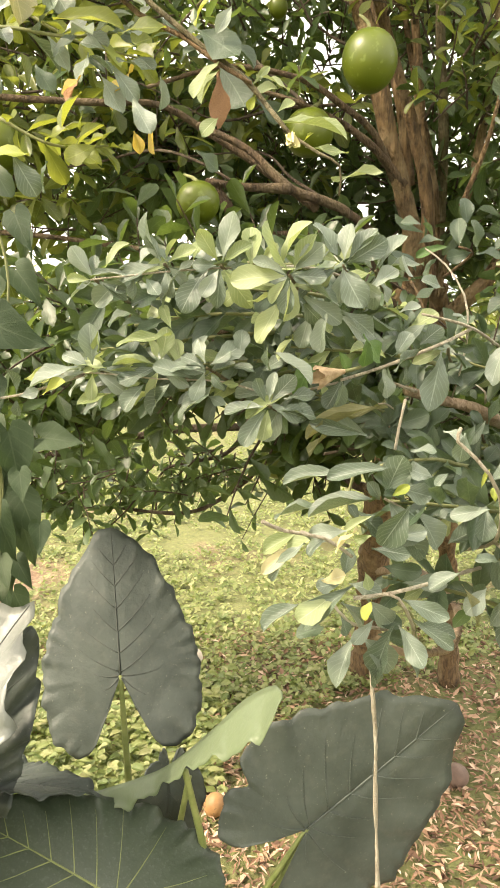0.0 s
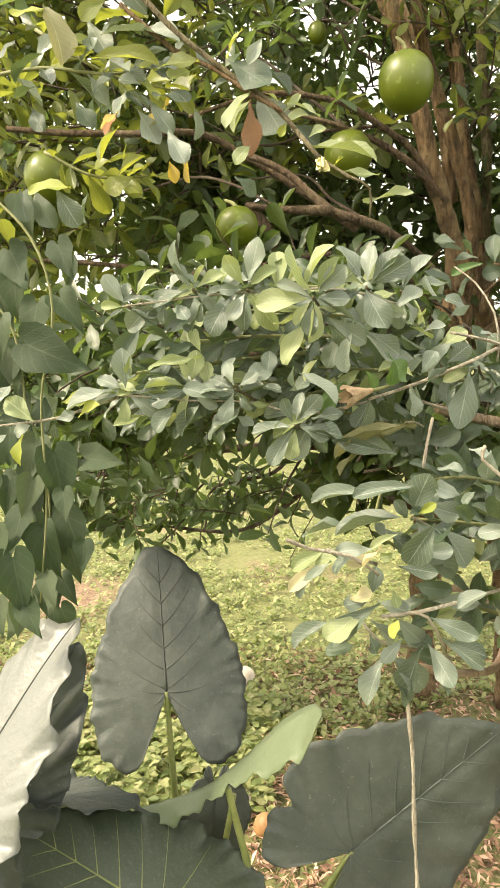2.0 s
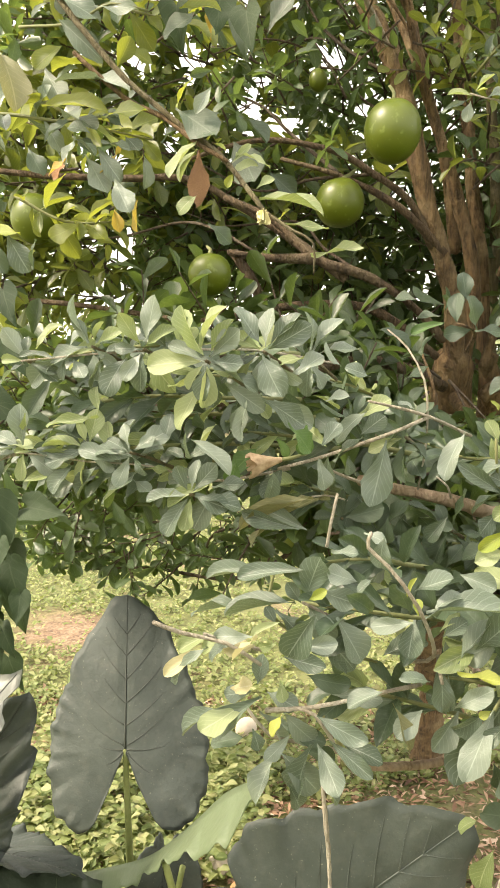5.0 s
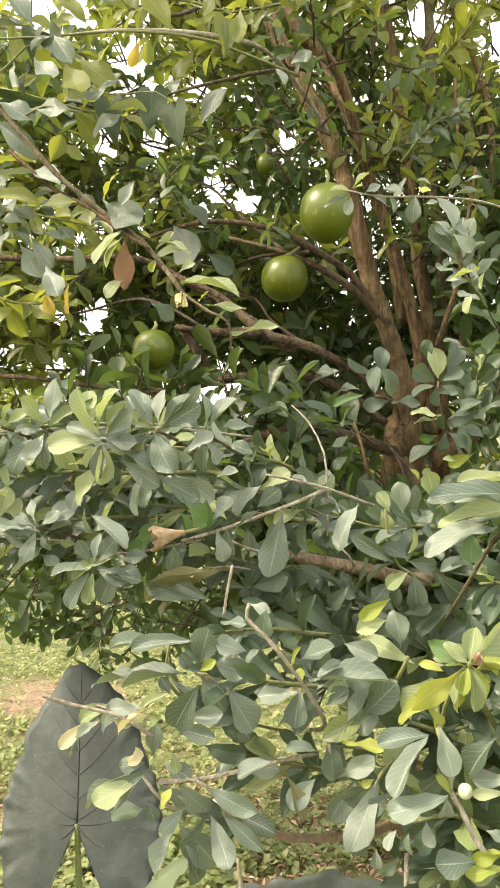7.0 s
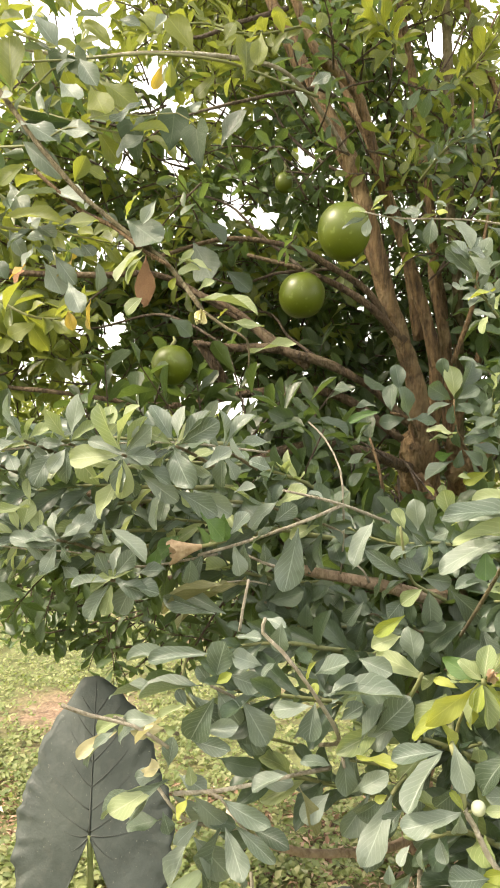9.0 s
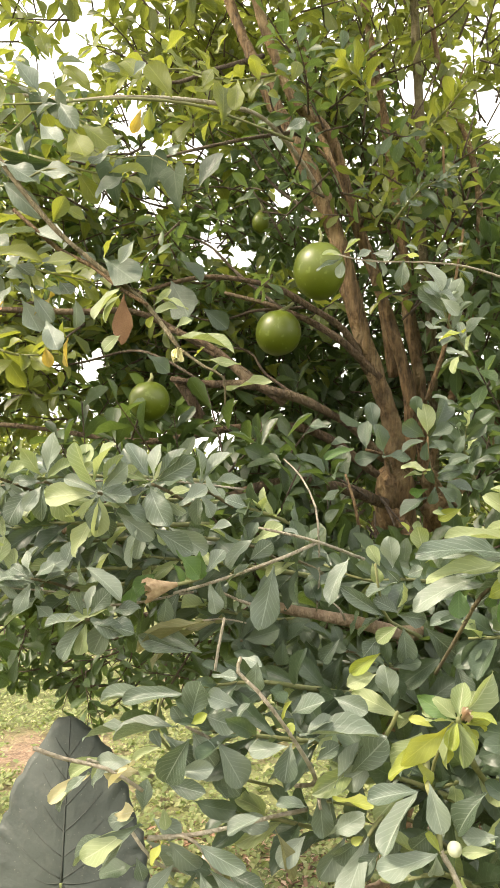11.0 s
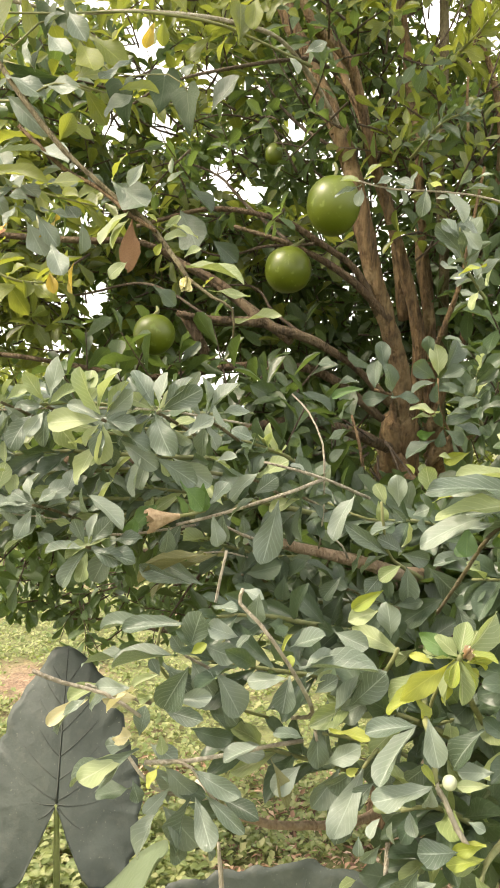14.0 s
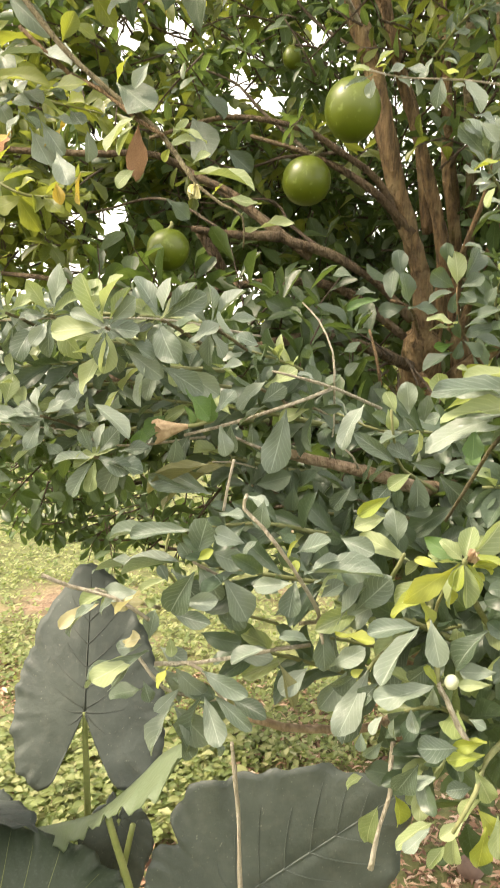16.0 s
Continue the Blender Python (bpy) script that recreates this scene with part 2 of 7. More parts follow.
SHAPES = {}
for kind, outline in (("obovate", OBOVATE), ("elliptic", ELLIPTIC), ("round", ROUND), ("heart", HEART)):
    SHAPES[kind] = [leaf_shape(outline, f, c, r, i) for i, (f, c, r) in enumerate(((0.28, 0.1, 0.09), (0.14, 0.24, 0.14), (0.4, 0.16, 0.07), (0.1, -0.1, 0.14), (0.32, 0.34, 0.1), (0.2, 0.05, 0.16)))]
LOW = [leaf_shape(((0, 0.03), (0.26, 0.23), (0.6, 0.5), (0.88, 0.36), (1.0, 0.07)), f, c, 0, 9, 1) for f, c in ((0.28, 0.12), (0.12, 0.3), (0.35, 0.0))]
TINY = [leaf_shape(((0, 0.06), (0.55, 0.5), (1.0, 0.08)), f, c, 0, 9, 1) for f, c in ((0.3, 0.12), (0.1, 0.35), (0.35, -0.1))]


def unit(v):
    return v / (np.linalg.norm(v, axis=-1, keepdims=True) + 1e-9)


def many_leaves(name, base, way, up, length, width, material, parent, shapes=None, seed=1, label=""):
    """One mesh of many leaves: rows of base, direction, upper side, length and width."""
    shapes = shapes or LOW
    rng = np.random.RandomState(seed)
    pick = rng.randint(0, len(shapes), len(base))
    V, F, U, off = [], [], [], 0
    way = unit(way)
    side = unit(np.cross(way, up))
    nor = np.cross(side, way)
    for k, (sv, sf, su) in enumerate(shapes):
        m = pick == k
        if not m.any():
            continue
        v = (base[m, None] + length[m, None, None] * (sv[None, :, 1:2] * way[m, None] + sv[None, :, 2:3] * nor[m, None])
             + width[m, None, None] * sv[None, :, 0:1] * side[m, None])
        n = m.sum()
        f = np.array(sf)[None] + (off + np.arange(n) * len(sv))[:, None, None]
        V.append(v.reshape(-1, 3))
        F.append(f.reshape(-1, 4))
        U.append(np.tile(su, (n, 1)))
        off += n * len(sv)
    ob = link_mesh(name, np.concatenate(V).tolist(), np.concatenate(F).tolist(), M[material], None, np.concatenate(U))
    if parent is not None:
        under(ob, parent)
    tagged(ob, label, kind="stuff")
    return ob


def sprays(rng, centre, radius, count, lean, per=9, twig=0.2, size=(0.05, 0.08), ratio=0.42, spread=1.0):
    """Leafy twigs inside an ellipsoid: arrays for many_leaves, and the twig lines."""
    base, way, up, ln, wd, lines = [], [], [], [], [], []
    for _ in range(count):
        q = rng.randn(3)
        q *= rng.uniform(0.15, 1) ** 0.5 / np.linalg.norm(q)
        p = np.array(centre) + q * np.array(radius)
        d = unit(np.array(lean) + spread * 0.6 * rng.randn(3))
        L = twig * rng.uniform(0.6, 1.3)
        bend = 0.3 * rng.randn(3)
        line = [p + d * L * t + bend * L * t * t * 0.5 for t in (0, 0.35, 0.7, 1.0)]
        lines.append(np.array(line))
        k = max(3, int(per * rng.uniform(0.7, 1.3)))
        for i in range(k):
            t = 0.15 + 0.85 * (i / (k - 1)) ** 0.75
            b = p + d * L * t + bend * L * t * t * 0.5
            a = i * 2.4 + rng.uniform(-0.4, 0.4)
            u = unit(np.cross(d, [0.2, 0.3, 0.93]))
            v = np.cross(d, u)
            w = unit(d * rng.uniform(0.25, 0.9) + math.cos(a) * u + math.sin(a) * v + np.array([0, 0, 0.1]))
            base.append(b)
            way.append(w)
            up.append(unit(np.array([0, -0.25, 0.9]) + 0.45 * rng.randn(3)))
            s = rng.uniform(*size) * (0.75 + 0.35 * math.sin(3.1 * min(t, 0.9)))
            ln.append(s)
            wd.append(s * ratio * rng.uniform(0.85, 1.2))
    return [np.array(x) for x in (base, way, up, ln, wd)], lines


def twigs_mesh(name, lines, r0, r1, material, parent, label=""):
    V, F = [], []
    for i, line in enumerate(lines):
        v, f = tube_data(np.array(line), r0, r1, 4, 0.1, i)
        F += [tuple(j + len(V) for j in g) for g in f]
        V += [tuple(p) for p in v]
    ob = link_mesh(name, V, F, M[material])
    under(ob, parent)
    return tagged(ob, label, kind="stuff")


# ---- the calabash tree ----
tree = thing("calabash_tree", "spreading calabash tree with reddish brown stems and leathery leaves", "tree", at=(0.5, 3.3, 0))
limb("trunk", tree, [(0.5, 3.32, -0.05), (0.5, 3.15, 0.45), (0.48, 2.75, 1.05), (0.469, 2.25, 1.759)], 0.075, 0.056, knobs=0.16)
limb("stem", tree, [(0.87, 3.22, -0.05), (0.82, 3.08, 0.5), (0.7, 2.72, 1.1), (0.575, 2.35, 1.76)], 0.05, 0.035, knobs=0.16)
# rising stems
limb("stem", tree, [(0.469, 2.25, 1.726), (0.463, 2.2, 1.904), (0.408, 2.15, 2.075), (0.36, 2.12, 2.245), (0.311, 2.12, 2.452), (0.245, 2.15, 2.626), (0.131, 2.2, 2.886), (0.028, 2.25, 3.143), (-0.044, 2.3, 3.376)], 0.02752, 0.01634, knobs=0.15)
limb("stem", tree, [(0.496, 2.3, 1.726), (0.52, 2.25, 1.957), (0.465, 2.22, 2.2), (0.382, 2.2, 2.46), (0.308, 2.15, 2.722), (0.205, 2.12, 2.825), (0.124, 2.1, 3.046), (0.09, 2.1, 3.211)], 0.0215, 0.01204)
limb("stem", tree, [(0.558, 2.35, 1.743), (0.557, 2.35, 2.018), (0.529, 2.4, 2.236), (0.518, 2.45, 2.538), (0.473, 2.5, 2.931), (0.417, 2.6, 3.377), (0.396, 2.6, 3.578)], 0.01892, 0.01118)
limb("stem", tree, [(0.6, 2.45, 1.75), (0.597, 2.4, 2.2), (0.57, 2.35, 2.5), (0.575, 2.35, 2.77), (0.565, 2.35, 3.21), (0.56, 2.35, 3.5)], 0.017, 0.0125, "bough")
limb("stem", tree, [(0.554, 2.3, 1.727), (0.675, 2.35, 2.087), (0.749, 2.4, 2.481), (0.731, 2.4, 2.748), (0.644, 2.4, 3.021), (0.608, 2.4, 3.349)], 0.0129, 0.00688)
limb("stem", tree, [(0.555, 2.3, 1.643), (0.734, 2.3, 1.812), (0.831, 2.3, 2.146), (0.945, 2.3, 2.479)], 0.0215, 0.01032)
limb("stem", tree, [(0.545, 2, 1.95), (0.589, 1.95, 2.082), (0.605, 1.9, 2.194), (0.633, 1.9, 2.353)], 0.00688, 0.00344)
limb("stem", tree, [(0.476, 2.3, 2.05), (0.447, 2.3, 2.267), (0.417, 2.35, 2.433), (0.335, 2.4, 2.681), (0.249, 2.45, 2.923), (0.213, 2.5, 3.189)], 0.01548, 0.0086)
limb("stem", tree, [(0.543, 2.35, 1.986), (0.557, 2.4, 2.129), (0.538, 2.45, 2.296), (0.501, 2.5, 2.562), (0.47, 2.5, 2.889), (0.412, 2.5, 3.166)], 0.01204, 0.00688)
limb("stem", tree, [(0.446, 2.2, 2.466), (0.354, 2.2, 2.585), (0.292, 2.2, 2.686), (0.213, 2.2, 2.774)], 0.00602, 0.00344)
limb("stem", tree, [(0.607, 2, 2.459), (0.602, 2, 2.601), (0.624, 2, 2.726), (0.666, 2, 2.821)], 0.00344, 0.00258)
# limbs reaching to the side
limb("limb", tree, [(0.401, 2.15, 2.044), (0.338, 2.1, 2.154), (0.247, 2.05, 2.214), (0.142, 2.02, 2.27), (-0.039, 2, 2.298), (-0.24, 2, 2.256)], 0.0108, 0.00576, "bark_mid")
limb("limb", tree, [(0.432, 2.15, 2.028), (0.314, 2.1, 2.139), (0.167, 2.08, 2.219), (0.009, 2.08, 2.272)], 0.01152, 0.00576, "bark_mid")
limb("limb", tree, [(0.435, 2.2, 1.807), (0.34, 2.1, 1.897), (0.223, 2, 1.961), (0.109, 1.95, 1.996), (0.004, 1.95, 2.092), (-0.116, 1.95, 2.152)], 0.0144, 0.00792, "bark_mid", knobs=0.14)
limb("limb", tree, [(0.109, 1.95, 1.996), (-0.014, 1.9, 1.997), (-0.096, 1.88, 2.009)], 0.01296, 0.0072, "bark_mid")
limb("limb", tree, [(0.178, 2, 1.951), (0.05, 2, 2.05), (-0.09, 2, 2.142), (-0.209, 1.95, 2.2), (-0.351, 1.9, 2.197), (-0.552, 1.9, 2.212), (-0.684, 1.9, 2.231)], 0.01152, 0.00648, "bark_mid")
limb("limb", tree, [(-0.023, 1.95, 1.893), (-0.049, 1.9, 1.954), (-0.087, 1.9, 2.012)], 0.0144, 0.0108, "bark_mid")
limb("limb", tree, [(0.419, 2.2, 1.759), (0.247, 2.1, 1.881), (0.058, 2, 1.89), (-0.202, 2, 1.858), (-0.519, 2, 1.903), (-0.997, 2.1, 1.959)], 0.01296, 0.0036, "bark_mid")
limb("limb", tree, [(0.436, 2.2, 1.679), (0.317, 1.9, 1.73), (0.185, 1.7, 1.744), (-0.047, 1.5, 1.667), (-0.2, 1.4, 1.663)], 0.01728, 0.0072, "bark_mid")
# the thick pale branch among the low leaves
limb("limb", tree, [(0.543, 1.5, 1.475), (0.451, 1.35, 1.489), (0.358, 1.2, 1.537), (0.277, 1.15, 1.561), (0.226, 1.1, 1.58)], 0.014, 0.007, "bark_pale", label="pale pinkish thick side branch")
limb("limb", tree, [(0.468, 2.2, 1.647), (0.538, 1.9, 1.527), (0.543, 1.5, 1.475)], 0.02, 0.014)
limb("limb", tree, [(0.5, 3.0, 0.62), (0.55, 2.5, 0.8), (0.52, 1.9, 0.93), (0.4, 1.45, 1.02), (0.27, 1.2, 1.12), (0.2, 1.12, 1.17)], 0.016, 0.007, "bark_pale")
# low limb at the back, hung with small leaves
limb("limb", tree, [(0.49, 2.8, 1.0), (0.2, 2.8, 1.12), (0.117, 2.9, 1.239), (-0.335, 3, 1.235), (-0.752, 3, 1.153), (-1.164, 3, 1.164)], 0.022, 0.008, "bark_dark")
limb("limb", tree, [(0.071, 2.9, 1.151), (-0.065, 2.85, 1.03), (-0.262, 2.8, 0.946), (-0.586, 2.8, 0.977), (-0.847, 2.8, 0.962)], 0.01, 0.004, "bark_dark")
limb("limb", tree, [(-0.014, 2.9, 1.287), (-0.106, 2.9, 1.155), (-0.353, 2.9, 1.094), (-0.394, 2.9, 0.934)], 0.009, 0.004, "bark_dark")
# flower branch and upper boughs nearer the eye
limb("bough", tree, [(-0.46, 1.5, 2.55), (-0.36, 1.4, 2.45), (-0.289, 1.36, 2.363), (-0.231, 1.34, 2.289), (-0.164, 1.33, 2.211), (-0.067, 1.32, 2.127), (-0.004, 1.31, 2.077), (0.038, 1.3, 2.025), (0.071, 1.285, 1.98)], 0.0062, 0.0035, "bough")
limb("bough", tree, [(0.071, 1.285, 1.98), (0.117, 1.27, 1.946), (0.15, 1.27, 1.926), (0.15, 1.28, 1.881)], 0.0028, 0.0015, "bough")
limb("bough", tree, [(0.3, 2.15, 2.52), (0.221, 2.0, 2.613), (0.153, 1.85, 2.646), (0.076, 1.75, 2.636), (-0.029, 1.7, 2.637), (-0.156, 1.65, 2.627), (-0.286, 1.65, 2.63), (-0.42, 1.6, 2.64)], 0.007, 0.0035, "twig")
limb("bough", tree, [(0.27, 2.15, 2.7), (0.218, 2.05, 2.693), (0.141, 1.95, 2.647), (0.006, 1.9, 2.609), (-0.139, 1.9, 2.58), (-0.28, 1.9, 2.5)], 0.006, 0.003, "bark_dark")
limb("bough", tree, [(0.125, 2.1, 2.948), (0, 2, 2.866), (-0.112, 1.95, 2.814), (-0.19, 1.9, 2.88)], 0.007, 0.004, "bark_dark")

# openings fitted to the camera's view to show sky: x and z at y 2.6, radius
VIEW_GAPS = ((-0.401, 3.036, 0.098), (-0.515, 2.767, 0.076), (-0.335, 2.75, 0.076), (-0.189, 2.911, 0.055), (-0.134, 2.572, 0.071), (-0.037, 2.527, 0.051), (-0.571, 2.165, 0.068), (-0.719, 2.171, 0.044), (0.116, 2.72, 0.043),
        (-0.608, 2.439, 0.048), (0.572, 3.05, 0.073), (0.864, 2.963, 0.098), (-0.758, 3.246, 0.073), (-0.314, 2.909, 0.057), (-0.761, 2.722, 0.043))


def clear_of_view_gaps(p):
    """Rows of p that lie outside the openings, cones that widen from the camera's place."""
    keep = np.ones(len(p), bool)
    for gx2, gz2, r in VIEW_GAPS:
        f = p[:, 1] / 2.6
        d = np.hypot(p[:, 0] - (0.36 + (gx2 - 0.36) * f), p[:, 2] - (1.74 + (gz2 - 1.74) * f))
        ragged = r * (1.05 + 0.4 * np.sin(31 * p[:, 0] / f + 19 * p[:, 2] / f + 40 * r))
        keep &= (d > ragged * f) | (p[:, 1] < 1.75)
    # cleared before the trunk's fork to leave it open to the camera
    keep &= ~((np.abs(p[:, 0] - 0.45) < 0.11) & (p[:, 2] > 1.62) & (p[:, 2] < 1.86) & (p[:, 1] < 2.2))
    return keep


rng = np.random.RandomState(4)
ALL_TWIGS = []


def foliage(centre, radius, count, lean, material, per=9, twig=0.2, size=(0.06, 0.095), ratio=0.42, label="", spread=1.0):
    arrays, lines = sprays(rng, centre, radius, count, lean, per, twig, size, ratio, spread)
    keep = clear_of_view_gaps(arrays[0] + 0.5 * arrays[3][:, None] * arrays[1])
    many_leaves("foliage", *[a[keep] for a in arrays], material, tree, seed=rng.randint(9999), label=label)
    ALL_TWIGS.extend(line for line, k2 in zip(lines, clear_of_view_gaps(np.array([q[2] for q in lines]))) if k2)


# top of the crown, mostly out of view, added to shade the leaves below
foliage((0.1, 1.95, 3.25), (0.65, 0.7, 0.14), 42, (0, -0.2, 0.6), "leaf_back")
# upper crown; light through from behind is partly put into the leaf colour
foliage((-0.506, 2.6, 3.306), (0.75, 0.7, 0.35), 130, (-0.3, -0.3, 0.5), "leaf_back", label="upper crown leaves with a sunlit tone in their colour")
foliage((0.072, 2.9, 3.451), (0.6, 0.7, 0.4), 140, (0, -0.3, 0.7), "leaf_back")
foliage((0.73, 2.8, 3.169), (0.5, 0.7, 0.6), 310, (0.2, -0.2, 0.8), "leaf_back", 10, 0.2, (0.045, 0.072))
foliage((0.619, 2.9, 2.573), (0.45, 0.5, 0.5), 240, (0.2, -0.2, 0.7), "leaf", 10, 0.2, (0.045, 0.072))
foliage((0.852, 2.4, 2.163), (0.3, 0.5, 0.5), 170, (0.2, -0.3, 0.6), "leaf")
foliage((-0.211, 2.7, 2.74), (0.5, 0.5, 0.25), 80, (-0.3, -0.2, 0.3), "leaf")
foliage((-0.6, 2.4, 2.642), (0.45, 0.5, 0.3), 80, (-0.4, -0.2, 0.3), "leaf")
foliage((-0.589, 2.6, 2.168), (0.6, 0.6, 0.2), 110, (-0.4, -0.2, 0.1), "leaf")
foliage((-0.025, 2.9, 2.212), (0.5, 0.5, 0.3), 110, (-0.2, -0.2, 0.2), "leaf")
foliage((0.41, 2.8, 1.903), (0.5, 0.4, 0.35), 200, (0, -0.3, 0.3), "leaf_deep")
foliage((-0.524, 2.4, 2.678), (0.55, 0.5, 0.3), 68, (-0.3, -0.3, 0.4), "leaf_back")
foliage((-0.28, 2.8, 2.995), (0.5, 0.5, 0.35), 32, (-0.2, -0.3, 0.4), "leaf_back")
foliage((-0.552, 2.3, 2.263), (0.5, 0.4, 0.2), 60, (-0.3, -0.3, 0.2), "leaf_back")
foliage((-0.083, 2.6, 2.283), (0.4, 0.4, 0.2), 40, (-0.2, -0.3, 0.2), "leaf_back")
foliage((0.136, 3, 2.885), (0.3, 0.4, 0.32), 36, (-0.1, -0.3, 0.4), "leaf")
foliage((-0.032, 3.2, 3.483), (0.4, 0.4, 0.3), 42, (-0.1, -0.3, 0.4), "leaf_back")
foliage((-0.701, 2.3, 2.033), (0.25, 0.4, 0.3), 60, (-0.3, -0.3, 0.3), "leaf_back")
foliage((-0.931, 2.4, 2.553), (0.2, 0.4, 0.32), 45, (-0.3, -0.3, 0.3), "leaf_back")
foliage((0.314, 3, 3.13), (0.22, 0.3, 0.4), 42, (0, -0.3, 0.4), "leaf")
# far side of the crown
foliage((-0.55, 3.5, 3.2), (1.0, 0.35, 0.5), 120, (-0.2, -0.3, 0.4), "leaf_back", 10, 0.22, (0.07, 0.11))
foliage((-0.55, 3.4, 2.55), (1.0, 0.35, 0.45), 140, (-0.2, -0.3, 0.3), "leaf", 10, 0.22, (0.07, 0.11))
foliage((-0.2, 3.3, 2.1), (1.0, 0.35, 0.25), 130, (-0.2, -0.3, 0.2), "leaf", 10, 0.22, (0.07, 0.11))
# leaves and thin bare twigs before the stems
foliage((0.314, 1.98, 2.634), (0.25, 0.12, 0.22), 20, (-0.2, -0.4, 0.4), "leaf", 8, 0.16, (0.045, 0.07))
foliage((0.582, 2.1, 2.413), (0.16, 0.12, 0.3), 26, (0.1, -0.4, 0.5), "leaf_back", 8, 0.16, (0.045, 0.07))
foliage((0.011, 2.1, 2.429), (0.25, 0.15, 0.15), 16, (-0.2, -0.4, 0.2), "leaf", 8, 0.16, (0.045, 0.07))
tr = np.random.RandomState(77)
for a, b, c in (((0.334, 2.2, 2.379), (0.088, 2.3, 2.622), (-0.213, 2.3, 2.631)), ((0.302, 2.15, 2.478), (0.105, 2.3, 2.674), (-0.093, 2.4, 2.906)),
                ((0.223, 2, 1.961), (0.04, 2.2, 2.135), (-0.296, 2.3, 2.19)), ((0.167, 2.08, 2.219), (-0.048, 2.2, 2.437), (-0.301, 2.3, 2.509)),
                ((0.529, 2.4, 2.236), (0.667, 2.3, 2.486), (0.749, 2.2, 2.695)), ((0.382, 2.2, 2.46), (0.458, 2.1, 2.662), (0.59, 2.05, 2.819)),
                ((-0.014, 1.9, 1.997), (-0.253, 2, 2.087), (-0.535, 2.1, 2.089)), ((0.247, 2.05, 2.214), (-0.096, 2.2, 2.202), (-0.499, 2.3, 2.388))):
    mid = np.array(b) + 0.02 * tr.randn(3)
    limb("twig", tree, [a, tuple((np.array(a) + mid) / 2 + 0.015 * tr.randn(3)), tuple(mid), tuple((np.array(c) + mid) / 2 + 0.02 * tr.randn(3)), c], 0.005, 0.002, "bark_dark", 6, 0.15)
# inside behind the front sprays, the shade there put into a darker leaf colour
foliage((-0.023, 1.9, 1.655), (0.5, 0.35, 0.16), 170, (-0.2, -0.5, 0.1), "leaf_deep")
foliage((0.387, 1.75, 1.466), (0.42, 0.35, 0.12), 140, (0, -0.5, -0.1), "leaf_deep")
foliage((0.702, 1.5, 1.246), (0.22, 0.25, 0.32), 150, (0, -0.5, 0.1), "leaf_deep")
foliage((-0.549, 2.2, 1.546), (0.4, 0.4, 0.2), 130, (-0.3, -0.4, 0.0), "leaf")
foliage((0.816, 1.95, 1.666), (0.22, 0.25, 0.25), 70, (0.2, -0.4, 0.2), "leaf")
# small leaves hanging on the low limb at the back
foliage((-0.442, 2.9, 1.096), (0.62, 0.35, 0.11), 88, (-0.35, -0.2, -0.5), "leaf", 9, 0.18, (0.05, 0.085), 0.42, "small dark leaves on the low limb")
foliage((-0.882, 3, 1.25), (0.5, 0.4, 0.13), 70, (-0.3, -0.2, -0.3), "leaf", 9, 0.18, (0.05, 0.085))
twigs_mesh("twig", ALL_TWIGS, 0.0035, 0.0015, "bark_dark", tree, "thin brown twigs")


# ---- front sprays: every leaf a piece of its own ----
LEAF_MESH = {}


def leaf_mesh(material, kind, i):
    key = (material, kind, i)
    if key not in LEAF_MESH:
        v, f, u = SHAPES[kind][i]
        ob = link_mesh("leaf", v.tolist(), f, M[material], None, u)
        LEAF_MESH[key] = ob.data
        bpy.data.objects.remove(ob)
    return LEAF_MESH[key]


def ball(r, squash, seed, lat=20, lon=28, dent=0.0):
    rng2 = np.random.RandomState(seed)
    ph = rng2.uniform(0, 6.28, 4)
    verts, faces = [], []
    for i in range(lat + 1):
        th = math.pi * i / lat
        for j in range(lon):
            a = 2 * math.pi * j / lon
            q = 1 + 0.018 * math.sin(2 * a + ph[0]) * math.sin(th) + 0.012 * math.sin(3 * th + ph[1])
            q -= dent * math.exp(-(th / 0.28) ** 2)
            verts.append((r * q * math.sin(th) * math.cos(a), r * q * math.sin(th) * math.sin(a), r * squash * q * math.cos(th)))
    for i in range(lat):
        for j in range(lon):
            a, b = i * lon + j, i * lon + (j + 1) % lon
            faces.append((a, a + lon, b + lon, b))
    return verts, faces


lrng = np.random.RandomState(21)
FACE = np.array((-0.1, -0.72, 0.67))


def lf(parent, base, tip, width, material="leaf_front", kind="obovate", face=None, loose=0.36):
    """One leaf from its base to its tip; width as a share of its length."""
    base, tip = np.array(base, float), np.array(tip, float)
    way = tip - base
    length = np.linalg.norm(way)
    way = way / length
    up = unit((FACE if face is None else np.array(face, float)) + loose * lrng.randn(3))
    side = unit(np.cross(way, up))
    nor = np.cross(side, way)
    ob = new("leaf", leaf_mesh(material, kind, lrng.randint(0, 6)))
    m = np.eye(4)
    m[:3, 0], m[:3, 1], m[:3, 2], m[:3, 3] = side * length * min(0.64, 1.06 * width), way * length, nor * length, base
    ob.matrix_basis = Matrix(m.tolist())
    return under(ob, parent)


